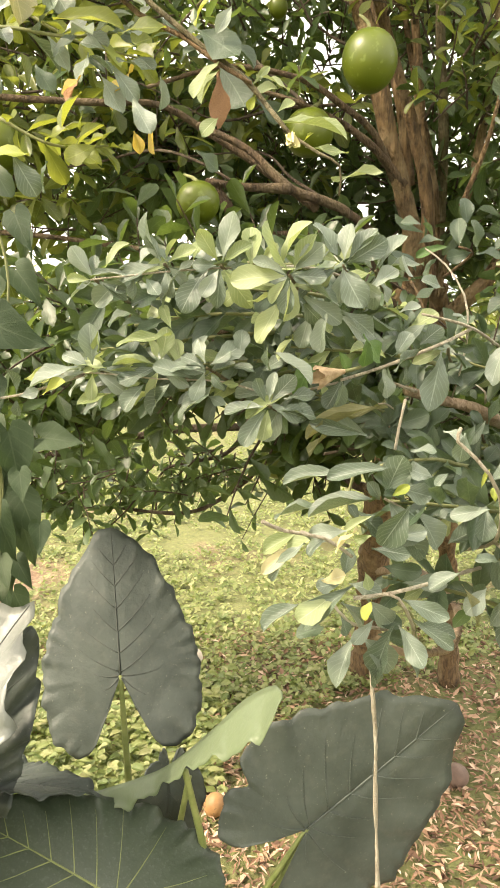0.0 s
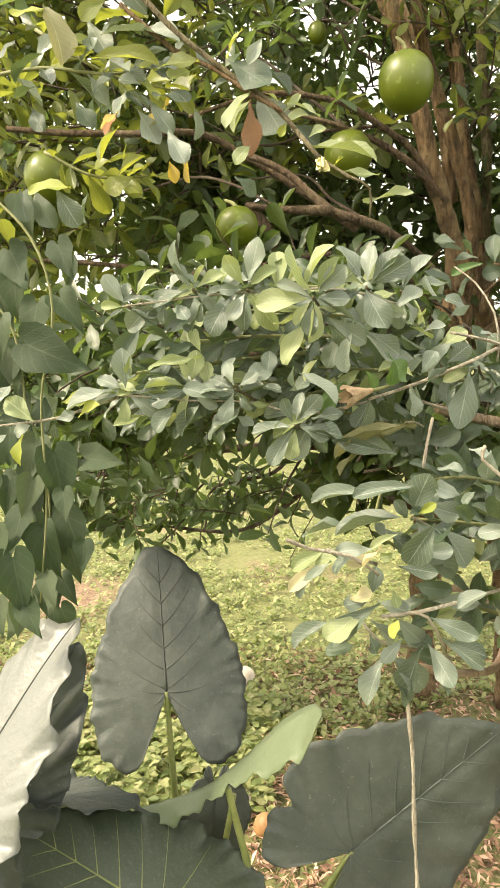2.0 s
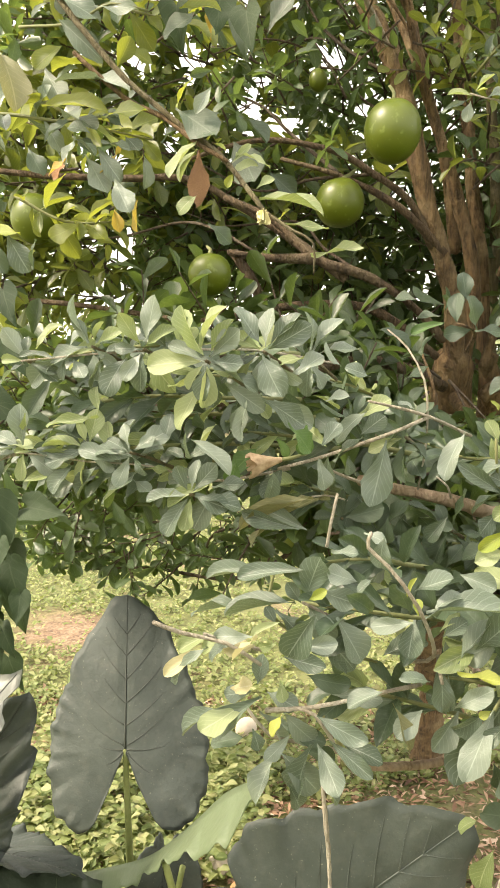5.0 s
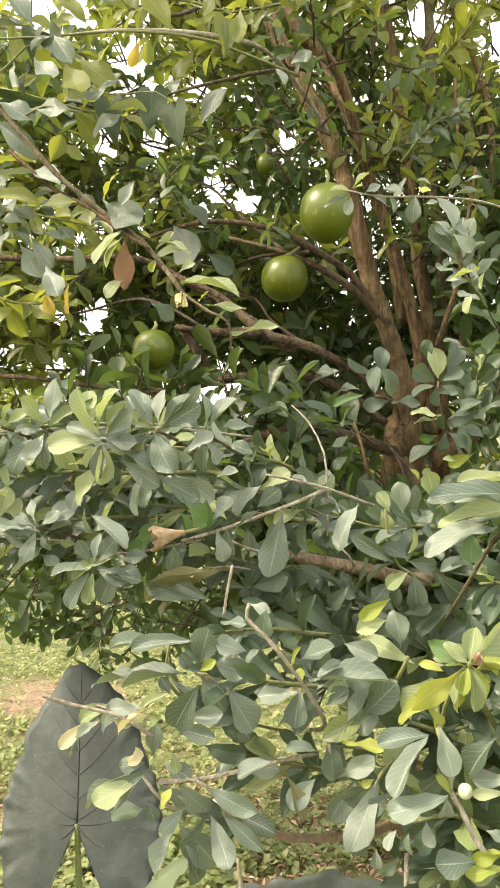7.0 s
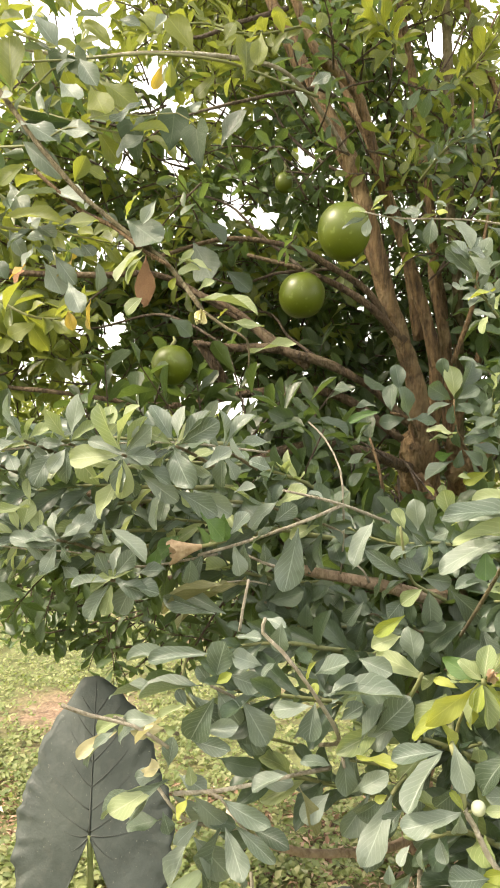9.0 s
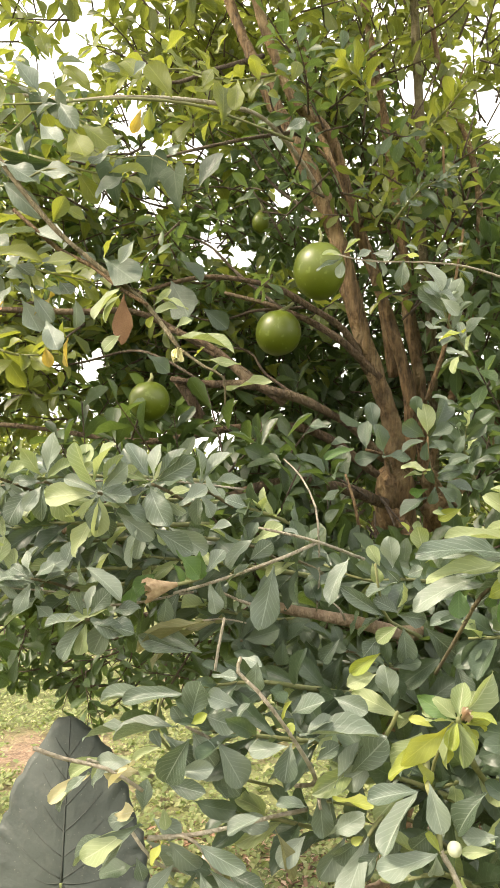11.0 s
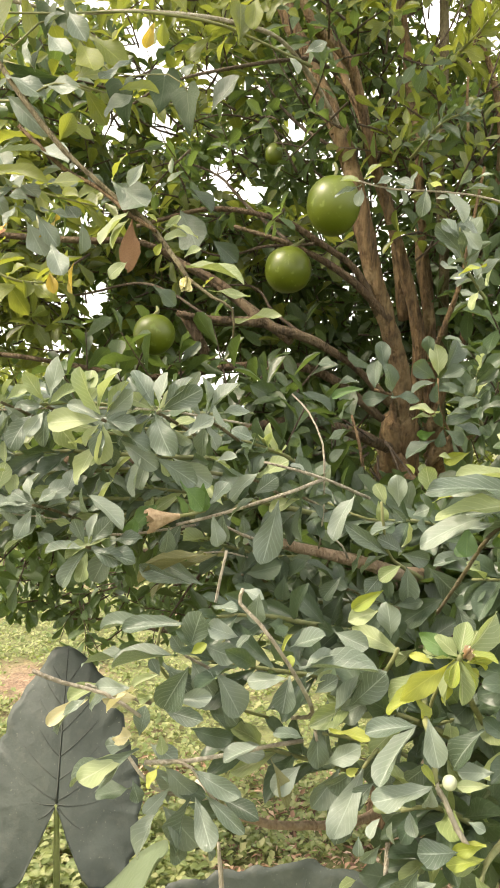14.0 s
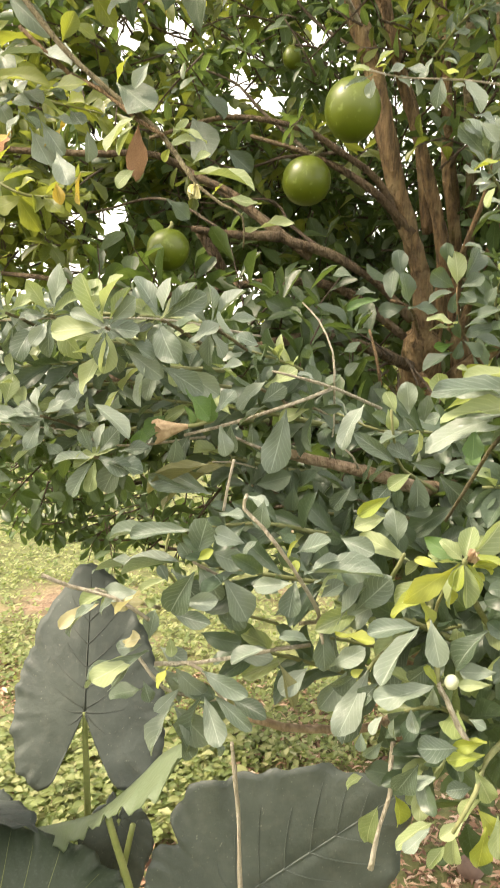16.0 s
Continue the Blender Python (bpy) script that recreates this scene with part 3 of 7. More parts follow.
def spray(pts, leaves, size=(0.055, 0.085), ratio=0.42, material="leaf_front", young=0.12, r=(0.004, 0.002), twig="twig_green", drop=0.0, start=0.1, kind="obovate", name="spray", label=""):
    """A leafy twig: a bent stem and its leaves in a loose spiral, thickest near the end."""
    line = smooth_line(pts, 0.02)
    stem = limb(name, tree, pts, r[0], r[1], twig, 6, 0.08, label, 0.02)
    n = len(line)
    rows = {}
    for i in range(leaves):
        t = start + (1 - start) * (i / max(1, leaves - 1)) ** 0.8
        j = min(n - 2, int(t * (n - 1)))
        p, d = line[j], unit(line[j + 1] - line[j])
        a = 2.4 * i + lrng.uniform(-0.5, 0.5)
        u = unit(np.cross(d, [0.1, 0.25, 0.95]))
        v = np.cross(d, u)
        along = 0.35 + 0.7 * t
        w = unit(d * along + math.cos(a) * u + 0.75 * math.sin(a) * v + np.array([0, -0.1, -drop]))
        s = lrng.uniform(*size) * (1.05 - 0.3 * max(0, t - 0.8) / 0.2)
        mat = "leaf_young" if lrng.rand() < young * (0.3 + 1.4 * t) else material
        up = unit(FACE + 0.35 * lrng.randn(3))
        rows.setdefault(mat, []).append((p, w, up, s, s * ratio * lrng.uniform(0.8, 1.15)))
    for mat, got in rows.items():
        many_leaves("foliage", *[np.array(q) for q in zip(*got)], mat + "_mass", stem, SHAPES[kind], lrng.randint(9999))
    return stem


s = limb("spray", tree, [(0.185, 1.25, 1.739), (0.094, 1.08, 1.756), (0.02, 1.02, 1.757), (-0.07, 1, 1.755), (-0.139, 0.99, 1.75), (-0.204, 0.99, 1.745)], 0.002, 0.0012, "twig", 6, 0.1, step=0.02)
lf(s, (-0.184, 0.994, 1.76), (-0.163, 0.998, 1.797), 0.38, "leaf_young")
lf(s, (-0.142, 0.999, 1.763), (-0.124, 1.007, 1.786), 0.64)
lf(s, (-0.138, 0.997, 1.751), (-0.108, 1.006, 1.772), 0.48, "leaf_young")
lf(s, (-0.152, 0.976, 1.749), (-0.198, 0.971, 1.754), 0.28)
lf(s, (-0.165, 1.003, 1.747), (-0.208, 1.005, 1.713), 0.52)
lf(s, (-0.149, 1.002, 1.746), (-0.154, 0.993, 1.722), 0.64)
lf(s, (-0.133, 0.989, 1.747), (-0.115, 0.981, 1.722), 0.64)
lf(s, (-0.091, 0.991, 1.749), (-0.122, 0.99, 1.717), 0.51)
lf(s, (-0.058, 0.975, 1.748), (-0.089, 0.96, 1.707), 0.58)
lf(s, (-0.056, 0.983, 1.745), (-0.046, 0.992, 1.712), 0.64)
lf(s, (-0.073, 0.998, 1.759), (-0.063, 0.985, 1.795), 0.46, "leaf_young")
lf(s, (-0.066, 0.999, 1.755), (-0.033, 0.984, 1.784), 0.61)
lf(s, (-0.013, 0.994, 1.76), (-0.036, 0.977, 1.794), 0.64)
lf(s, (0.006, 0.975, 1.74), (-0.039, 0.985, 1.715), 0.42, "leaf_young")
lf(s, (-0.006, 0.981, 1.737), (-0.035, 0.971, 1.75), 0.52, "leaf_young")
lf(s, (0.003, 1.004, 1.756), (0.005, 1.016, 1.81), 0.47, "leaf_young")
lf(s, (-0.093, 0.984, 1.751), (-0.071, 0.991, 1.765), 0.53)
lf(s, (-0.102, 0.991, 1.673), (-0.178, 0.995, 1.663), 0.20, "leaf_young")
lf(s, (-0.196, 0.981, 1.679), (-0.205, 0.989, 1.649), 0.39, "leaf_young")
lf(s, (-0.103, 0.996, 1.68), (-0.118, 1.005, 1.713), 0.43, "leaf_young")
lf(s, (-0.158, 1.092, 1.712), (-0.203, 1.08, 1.687), 0.64, "leaf_shade")
lf(s, (-0.201, 1.076, 1.722), (-0.232, 1.056, 1.675), 0.54, "leaf_shade")
s = limb("spray", tree, [(0.121, 1.15, 1.719), (0.086, 1.02, 1.72), (0.041, 0.97, 1.726)], 0.003, 0.002, "twig_green", 6, 0.1, step=0.02)
lf(s, (0.041, 0.949, 1.753), (0.055, 0.925, 1.807), 0.45, "leaf_young")
lf(s, (0.015, 0.954, 1.759), (0.036, 0.954, 1.781), 0.47, "leaf_young")
lf(s, (0.077, 0.945, 1.757), (0.051, 0.947, 1.774), 0.64)
lf(s, (0.082, 0.955, 1.753), (0.094, 0.948, 1.782), 0.64)
lf(s, (0.108, 0.97, 1.754), (0.144, 0.966, 1.779), 0.64, "leaf_young")
lf(s, (0.047, 0.954, 1.728), (0.088, 0.951, 1.732), 0.59, "leaf_young")
lf(s, (0.041, 0.966, 1.726), (0.002, 0.948, 1.739), 0.33, "leaf_young")
lf(s, (0.039, 0.974, 1.723), (0.001, 0.955, 1.708), 0.42, "leaf_young")
lf(s, (0.042, 0.967, 1.722), (0.05, 0.975, 1.684), 0.64)
lf(s, (0.041, 0.946, 1.716), (0.006, 0.955, 1.661), 0.40, "leaf_young")
lf(s, (0.068, 0.956, 1.716), (0.115, 0.955, 1.683), 0.44)
lf(s, (0.114, 0.945, 1.749), (0.133, 0.924, 1.703), 0.64)
lf(s, (0.114, 0.95, 1.698), (0.166, 0.967, 1.664), 0.41)
lf(s, (0.15, 0.951, 1.725), (0.184, 0.956, 1.748), 0.58)
lf(s, (0.172, 0.973, 1.701), (0.203, 0.982, 1.686), 0.46, "leaf_young")
lf(s, (0.106, 0.955, 1.754), (0.083, 0.949, 1.728), 0.51, "leaf_young")
lf(s, (0.012, 0.961, 1.751), (0.047, 0.966, 1.74), 0.46)
lf(s, (0.095, 0.948, 1.696), (0.082, 0.954, 1.647), 0.64)
lf(s, (0.054, 0.969, 1.666), (0.031, 0.976, 1.639), 0.47, "leaf_young")
lf(s, (0.022, 0.946, 1.658), (0.015, 0.954, 1.626), 0.64)
lf(s, (0.028, 0.948, 1.648), (0.08, 0.936, 1.624), 0.40)
lf(s, (0.142, 0.963, 1.668), (0.174, 0.975, 1.633), 0.54, "leaf_green")
lf(s, (0.183, 0.955, 1.642), (0.203, 0.964, 1.669), 0.64)
lf(s, (0.187, 0.961, 1.694), (0.213, 0.955, 1.702), 0.56)
lf(s, (0.205, 0.955, 1.734), (0.184, 0.944, 1.759), 0.55)
lf(s, (0.238, 0.947, 1.722), (0.211, 0.937, 1.734), 0.61)
s = limb("spray", tree, [(0.128, 1.12, 1.592), (0.035, 1.03, 1.587), (-0.04, 1.01, 1.608), (-0.125, 1, 1.615), (-0.208, 1, 1.625), (-0.26, 1, 1.624)], 0.002, 0.0012, "twig", 6, 0.1, step=0.02)
lf(s, (0.038, 1.006, 1.592), (-0.026, 1.024, 1.593), 0.38)
lf(s, (0.042, 0.99, 1.589), (-0.009, 0.965, 1.57), 0.35, "leaf_young")
lf(s, (0.042, 1.015, 1.578), (0.011, 1.012, 1.526), 0.55)
lf(s, (0.042, 0.997, 1.584), (0.082, 0.986, 1.595), 0.50)
lf(s, (-0.093, 1.003, 1.627), (-0.1, 1.01, 1.667), 0.48, "leaf_young")
lf(s, (-0.08, 0.999, 1.636), (-0.058, 0.993, 1.67), 0.53)
lf(s, (-0.016, 0.987, 1.641), (-0.008, 0.996, 1.678), 0.54)
lf(s, (-0.08, 0.986, 1.617), (-0.127, 0.982, 1.636), 0.47)
lf(s, (-0.062, 1.01, 1.616), (-0.024, 0.997, 1.636), 0.64)
lf(s, (0.006, 1.007, 1.619), (-0.019, 1.015, 1.635), 0.64)
lf(s, (-0.045, 1.004, 1.607), (-0.018, 1.008, 1.601), 0.64, "leaf_young")
lf(s, (-0.044, 0.988, 1.61), (-0.1, 0.979, 1.567), 0.56)
lf(s, (-0.107, 0.989, 1.61), (-0.144, 0.999, 1.57), 0.55)
lf(s, (-0.142, 0.994, 1.609), (-0.174, 0.989, 1.577), 0.62)
lf(s, (-0.176, 1.015, 1.613), (-0.225, 1.024, 1.594), 0.39)
lf(s, (-0.174, 1.014, 1.618), (-0.155, 1.011, 1.647), 0.64, "leaf_young")
lf(s, (-0.137, 1, 1.621), (-0.191, 1.005, 1.631), 0.23, "leaf_young")
lf(s, (-0.062, 0.999, 1.593), (-0.036, 0.992, 1.576), 0.64)
lf(s, (-0.145, 0.997, 1.611), (-0.163, 0.99, 1.609), 0.60, "leaf_young")
lf(s, (-0.191, 0.996, 1.631), (-0.234, 1.008, 1.646), 0.49, "leaf_young")
lf(s, (-0.221, 1.014, 1.621), (-0.252, 1.014, 1.601), 0.64)
lf(s, (-0.2, 1, 1.627), (-0.221, 0.996, 1.633), 0.64, "leaf_young")
lf(s, (0.015, 0.988, 1.623), (0.041, 0.981, 1.639), 0.64)
lf(s, (0.073, 1.008, 1.617), (0.06, 1.016, 1.582), 0.64, "leaf_green")
s = limb("spray", tree, [(0.246, 1.2, 1.52), (0.193, 1.06, 1.564), (0.168, 1, 1.574)], 0.002, 0.001, "twig", 6, 0.1, step=0.02)
lf(s, (0.12, 0.996, 1.605), (0.119, 1.001, 1.568), 0.64)
lf(s, (0.176, 1.008, 1.62), (0.184, 1.011, 1.58), 0.56)
lf(s, (0.168, 1.005, 1.572), (0.067, 1.017, 1.538), 0.19, "leaf_olive")
lf(s, (0.152, 0.996, 1.533), (0.076, 1.002, 1.551), 0.26)
s = limb("spray", tree, [(0.377, 1.15, 1.637), (0.315, 1.08, 1.668), (0.273, 1.06, 1.681), (0.236, 1.05, 1.69)], 0.003, 0.002, "twig", 6, 0.1, step=0.02)
s = limb("spray", tree, [(0.315, 1.08, 1.668), (0.26, 1.06, 1.646), (0.182, 1.04, 1.62), (0.122, 1.03, 1.604)], 0.0028, 0.002, "twig", 6, 0.1, step=0.02)
lf(s, (0.068, 1.023, 1.712), (0.097, 1.02, 1.679), 0.64)
lf(s, (0.095, 1.038, 1.693), (0.11, 1.04, 1.668), 0.64, "leaf_young")
lf(s, (0.118, 1.024, 1.693), (0.167, 1.04, 1.657), 0.46)
lf(s, (0.08, 1.034, 1.692), (0.066, 1.034, 1.649), 0.57)
lf(s, (0.234, 1.015, 1.679), (0.191, 1.013, 1.649), 0.44)
lf(s, (0.193, 1.023, 1.615), (0.223, 1.025, 1.652), 0.59)
lf(s, (0.186, 1.029, 1.621), (0.184, 1.035, 1.579), 0.51)
lf(s, (0.212, 1.034, 1.621), (0.213, 1.038, 1.595), 0.64)
lf(s, (0.259, 1.025, 1.642), (0.243, 1.028, 1.559), 0.43)
lf(s, (0.184, 1.037, 1.632), (0.158, 1.043, 1.657), 0.40, "leaf_young")
lf(s, (0.159, 1.026, 1.661), (0.154, 1.033, 1.621), 0.56, "leaf_green")
lf(s, (0.125, 1.041, 1.604), (0.106, 1.044, 1.562), 0.59)
lf(s, (0.186, 1.044, 1.57), (0.068, 1.073, 1.525), 0.20, "leaf_olive")
lf(s, (0.159, 1.031, 1.525), (0.097, 1.027, 1.556), 0.36)
lf(s, (0.227, 1.02, 1.649), (0.255, 1.027, 1.674), 0.64)
lf(s, (0.096, 1.043, 1.631), (0.06, 1.039, 1.598), 0.64, "leaf_green")
lf(s, (0.12, 1.036, 1.643), (0.134, 1.038, 1.619), 0.64, "leaf_green")
lf(s, (0.293, 1.037, 1.681), (0.276, 1.03, 1.693), 0.64)
lf(s, (0.263, 1.128, 1.564), (0.273, 1.128, 1.607), 0.63, "leaf_shade")
lf(s, (0.19, 1.125, 1.502), (0.223, 1.118, 1.548), 0.64, "leaf_shade")
lf(s, (0.247, 1.124, 1.552), (0.248, 1.128, 1.522), 0.64, "leaf_shade")
lf(s, (0.315, 1.124, 1.62), (0.286, 1.127, 1.6), 0.64, "leaf_shade")
s = limb("spray", tree, [(0.462, 1.25, 1.505), (0.409, 1.08, 1.562), (0.397, 1.05, 1.597), (0.391, 1.03, 1.644)], 0.0035, 0.002, "twig_green", 6, 0.1, step=0.02)
lf(s, (0.414, 1.036, 1.639), (0.409, 1.022, 1.679), 0.64)
lf(s, (0.397, 1.048, 1.639), (0.384, 1.049, 1.666), 0.64, "leaf_young")
lf(s, (0.387, 1.042, 1.644), (0.396, 1.043, 1.617), 0.64, "leaf_young")
lf(s, (0.357, 1.054, 1.65), (0.321, 1.027, 1.603), 0.43)
lf(s, (0.405, 1.049, 1.636), (0.421, 1.042, 1.618), 0.56)
lf(s, (0.43, 1.037, 1.628), (0.452, 1.027, 1.639), 0.59)
lf(s, (0.419, 1.045, 1.617), (0.376, 1.03, 1.61), 0.57)
lf(s, (0.402, 1.041, 1.575), (0.352, 1.014, 1.609), 0.31)
lf(s, (0.42, 1.049, 1.578), (0.389, 1.043, 1.598), 0.64)
lf(s, (0.419, 1.053, 1.575), (0.457, 1.053, 1.567), 0.62)
lf(s, (0.401, 1.042, 1.574), (0.362, 1.052, 1.559), 0.59)
lf(s, (0.418, 1.035, 1.563), (0.39, 1.03, 1.545), 0.63, "leaf_young")
lf(s, (0.425, 1.043, 1.56), (0.433, 1.036, 1.514), 0.64)
lf(s, (0.454, 1.038, 1.561), (0.497, 1.049, 1.519), 0.54)
lf(s, (0.397, 1.046, 1.551), (0.373, 1.029, 1.523), 0.64)
lf(s, (0.505, 1.053, 1.575), (0.46, 1.036, 1.57), 0.41)
lf(s, (0.508, 1.051, 1.602), (0.492, 1.045, 1.574), 0.64, "leaf_green")
lf(s, (0.427, 1.052, 1.616), (0.431, 1.061, 1.583), 0.64, "leaf_young")
lf(s, (0.458, 1.06, 1.651), (0.444, 1.054, 1.69), 0.57, "leaf_young")
lf(s, (0.457, 1.059, 1.643), (0.502, 1.061, 1.665), 0.27, "leaf_yellow")
s = limb("spray", tree, [(0.625, 0.95, 1.63), (0.573, 0.88, 1.663), (0.543, 0.86, 1.678), (0.526, 0.85, 1.675)], 0.004, 0.003, "twig_green", 6, 0.1, step=0.02)
s = limb("spray", tree, [(0.461, 1, 1.512), (0.482, 0.92, 1.579), (0.502, 0.88, 1.628), (0.545, 0.87, 1.667)], 0.0024, 0.002, "bough", 6, 0.1, step=0.02)
lf(s, (0.525, 0.846, 1.675), (0.438, 0.815, 1.698), 0.32)
lf(s, (0.538, 0.853, 1.689), (0.462, 0.851, 1.698), 0.22, "leaf_young")
lf(s, (0.555, 0.864, 1.701), (0.507, 0.878, 1.701), 0.32, "leaf_young")
lf(s, (0.563, 0.853, 1.693), (0.503, 0.839, 1.738), 0.33, "leaf_young")
lf(s, (0.569, 0.862, 1.698), (0.53, 0.832, 1.754), 0.42, "leaf_young")
lf(s, (0.564, 0.838, 1.682), (0.511, 0.837, 1.651), 0.35, "leaf_young")
lf(s, (0.567, 0.853, 1.663), (0.506, 0.831, 1.641), 0.31, "leaf_yellow")
lf(s, (0.562, 0.854, 1.657), (0.488, 0.872, 1.622), 0.32)
lf(s, (0.566, 0.846, 1.654), (0.518, 0.838, 1.617), 0.39)
lf(s, (0.53, 0.842, 1.668), (0.439, 0.82, 1.655), 0.21, "leaf_young")
lf(s, (0.532, 0.864, 1.67), (0.456, 0.852, 1.677), 0.28)
lf(s, (0.535, 0.864, 1.658), (0.471, 0.88, 1.652), 0.27)
lf(s, (0.492, 0.853, 1.651), (0.425, 0.835, 1.632), 0.34)
lf(s, (0.502, 0.864, 1.644), (0.448, 0.86, 1.625), 0.38)
lf(s, (0.473, 0.847, 1.642), (0.474, 0.84, 1.61), 0.63, "leaf_green")
lf(s, (0.515, 0.865, 1.637), (0.506, 0.863, 1.618), 0.64, "leaf_green")
lf(s, (0.515, 0.844, 1.634), (0.523, 0.84, 1.601), 0.57, "leaf_green")
lf(s, (0.55, 0.839, 1.639), (0.543, 0.839, 1.616), 0.64, "leaf_olive")
lf(s, (0.558, 0.848, 1.626), (0.548, 0.836, 1.576), 0.46, "leaf_yellow")
lf(s, (0.537, 0.858, 1.629), (0.538, 0.866, 1.586), 0.51, "leaf_green")
s = limb("spray", tree, [(0.224, 0.98, 1.406), (0.196, 0.94, 1.44), (0.163, 0.92, 1.464)], 0.003, 0.002, "twig", 6, 0.1, step=0.02)
lf(s, (0.165, 0.905, 1.507), (0.089, 0.902, 1.5), 0.30)
lf(s, (0.155, 0.913, 1.466), (0.065, 0.933, 1.452), 0.26)
lf(s, (0.165, 0.928, 1.465), (0.182, 0.914, 1.523), 0.54)
lf(s, (0.17, 0.913, 1.469), (0.191, 0.905, 1.483), 0.46, "leaf_yellow")
lf(s, (0.16, 0.935, 1.458), (0.145, 0.928, 1.484), 0.53)
lf(s, (0.169, 0.923, 1.459), (0.198, 0.918, 1.419), 0.63)
lf(s, (0.131, 0.924, 1.436), (0.12, 0.924, 1.456), 0.64)
lf(s, (0.225, 0.927, 1.489), (0.189, 0.913, 1.5), 0.61)
lf(s, (0.183, 0.928, 1.476), (0.223, 0.919, 1.463), 0.62)
lf(s, (0.195, 0.921, 1.524), (0.226, 0.915, 1.525), 0.52)
lf(s, (0.202, 0.914, 1.45), (0.234, 0.911, 1.4), 0.59)
lf(s, (0.242, 0.919, 1.495), (0.223, 0.915, 1.483), 0.64)
s = limb("spray", tree, [(0.008, 0.84, 1.461), (0.035, 0.86, 1.443), (0.082, 0.87, 1.43), (0.118, 0.89, 1.399)], 0.0026, 0.0022, "twig", 6, 0.1, step=0.02)
lf(s, (0.11, 0.877, 1.436), (0.064, 0.877, 1.435), 0.46)
lf(s, (0.12, 0.856, 1.445), (0.091, 0.845, 1.421), 0.64, "leaf_beige")
lf(s, (0.083, 0.869, 1.431), (0.057, 0.875, 1.412), 0.50)
lf(s, (0.142, 0.882, 1.453), (0.107, 0.88, 1.438), 0.29, "leaf_young")
lf(s, (0.182, 0.855, 1.472), (0.149, 0.863, 1.419), 0.55)
lf(s, (0.165, 0.868, 1.43), (0.205, 0.867, 1.436), 0.51)
lf(s, (0.059, 0.876, 1.423), (0.008, 0.878, 1.384), 0.26)
lf(s, (0.138, 0.869, 1.432), (0.118, 0.874, 1.425), 0.58, "leaf_young")
s = limb("spray", tree, [(0.285, 1, 1.368), (0.314, 0.95, 1.396), (0.29, 0.87, 1.479), (0.258, 0.86, 1.525), (0.237, 0.86, 1.545), (0.24, 0.86, 1.561)], 0.003, 0.002, "twig", 6, 0.1, step=0.02)
lf(s, (0.3, 0.897, 1.466), (0.386, 0.883, 1.482), 0.33)
lf(s, (0.288, 0.911, 1.485), (0.327, 0.898, 1.506), 0.59)
lf(s, (0.309, 0.894, 1.47), (0.334, 0.9, 1.492), 0.64)
lf(s, (0.291, 0.887, 1.464), (0.291, 0.891, 1.482), 0.61, "leaf_yellow")
lf(s, (0.28, 0.906, 1.478), (0.285, 0.903, 1.501), 0.27, "leaf_yellow")
lf(s, (0.287, 0.894, 1.454), (0.24, 0.9, 1.445), 0.41)
lf(s, (0.289, 0.912, 1.452), (0.281, 0.897, 1.412), 0.64)
lf(s, (0.315, 0.899, 1.444), (0.335, 0.898, 1.466), 0.30, "leaf_young")
lf(s, (0.319, 0.9, 1.438), (0.343, 0.894, 1.458), 0.64)
lf(s, (0.254, 0.89, 1.55), (0.247, 0.889, 1.514), 0.64)
lf(s, (0.232, 0.909, 1.55), (0.256, 0.9, 1.544), 0.57)
lf(s, (0.341, 1.092, 1.533), (0.313, 1.099, 1.499), 0.51)
lf(s, (0.303, 1.109, 1.481), (0.324, 1.111, 1.451), 0.64, "leaf_shade")
lf(s, (0.263, 1.086, 1.532), (0.259, 1.089, 1.495), 0.64, "leaf_shade")
lf(s, (0.28, 1.114, 1.527), (0.282, 1.123, 1.496), 0.64, "leaf_shade")
lf(s, (0.328, 1.106, 1.526), (0.347, 1.096, 1.516), 0.64, "leaf_shade")
lf(s, (0.212, 1.11, 1.54), (0.204, 1.101, 1.509), 0.64, "leaf_shade")
lf(s, (0.296, 1.104, 1.518), (0.299, 1.113, 1.484), 0.64, "leaf_shade")
lf(s, (0.342, 1.106, 1.462), (0.358, 1.095, 1.493), 0.64, "leaf_shade")
s = limb("spray", tree, [(0.328, 1, 1.362), (0.358, 0.95, 1.404), (0.398, 0.93, 1.459), (0.411, 0.92, 1.489)], 0.003, 0.002, "twig_green", 6, 0.1, step=0.02)
lf(s, (0.418, 0.924, 1.48), (0.358, 0.941, 1.507), 0.33, "leaf_young")
lf(s, (0.393, 0.919, 1.555), (0.357, 0.92, 1.531), 0.38, "leaf_yellow")
lf(s, (0.339, 0.927, 1.501), (0.376, 0.914, 1.489), 0.61)
lf(s, (0.388, 0.934, 1.527), (0.355, 0.918, 1.52), 0.58, "leaf_young")
lf(s, (0.337, 0.918, 1.401), (0.369, 0.908, 1.457), 0.38)
lf(s, (0.358, 0.917, 1.419), (0.396, 0.895, 1.466), 0.53)
lf(s, (0.385, 0.932, 1.425), (0.344, 0.937, 1.398), 0.61)
lf(s, (0.404, 0.941, 1.494), (0.4, 0.928, 1.534), 0.64)
lf(s, (0.439, 0.928, 1.462), (0.397, 0.916, 1.434), 0.47, "leaf_young")
s = limb("spray", tree, [(0.46, 1, 1.346), (0.447, 0.92, 1.419), (0.46, 0.89, 1.471), (0.474, 0.88, 1.493)], 0.003, 0.002, "twig_green", 6, 0.1, step=0.02)
lf(s, (0.489, 0.893, 1.505), (0.436, 0.888, 1.501), 0.45, "leaf_young")
lf(s, (0.486, 0.903, 1.492), (0.489, 0.899, 1.519), 0.52, "leaf_young")
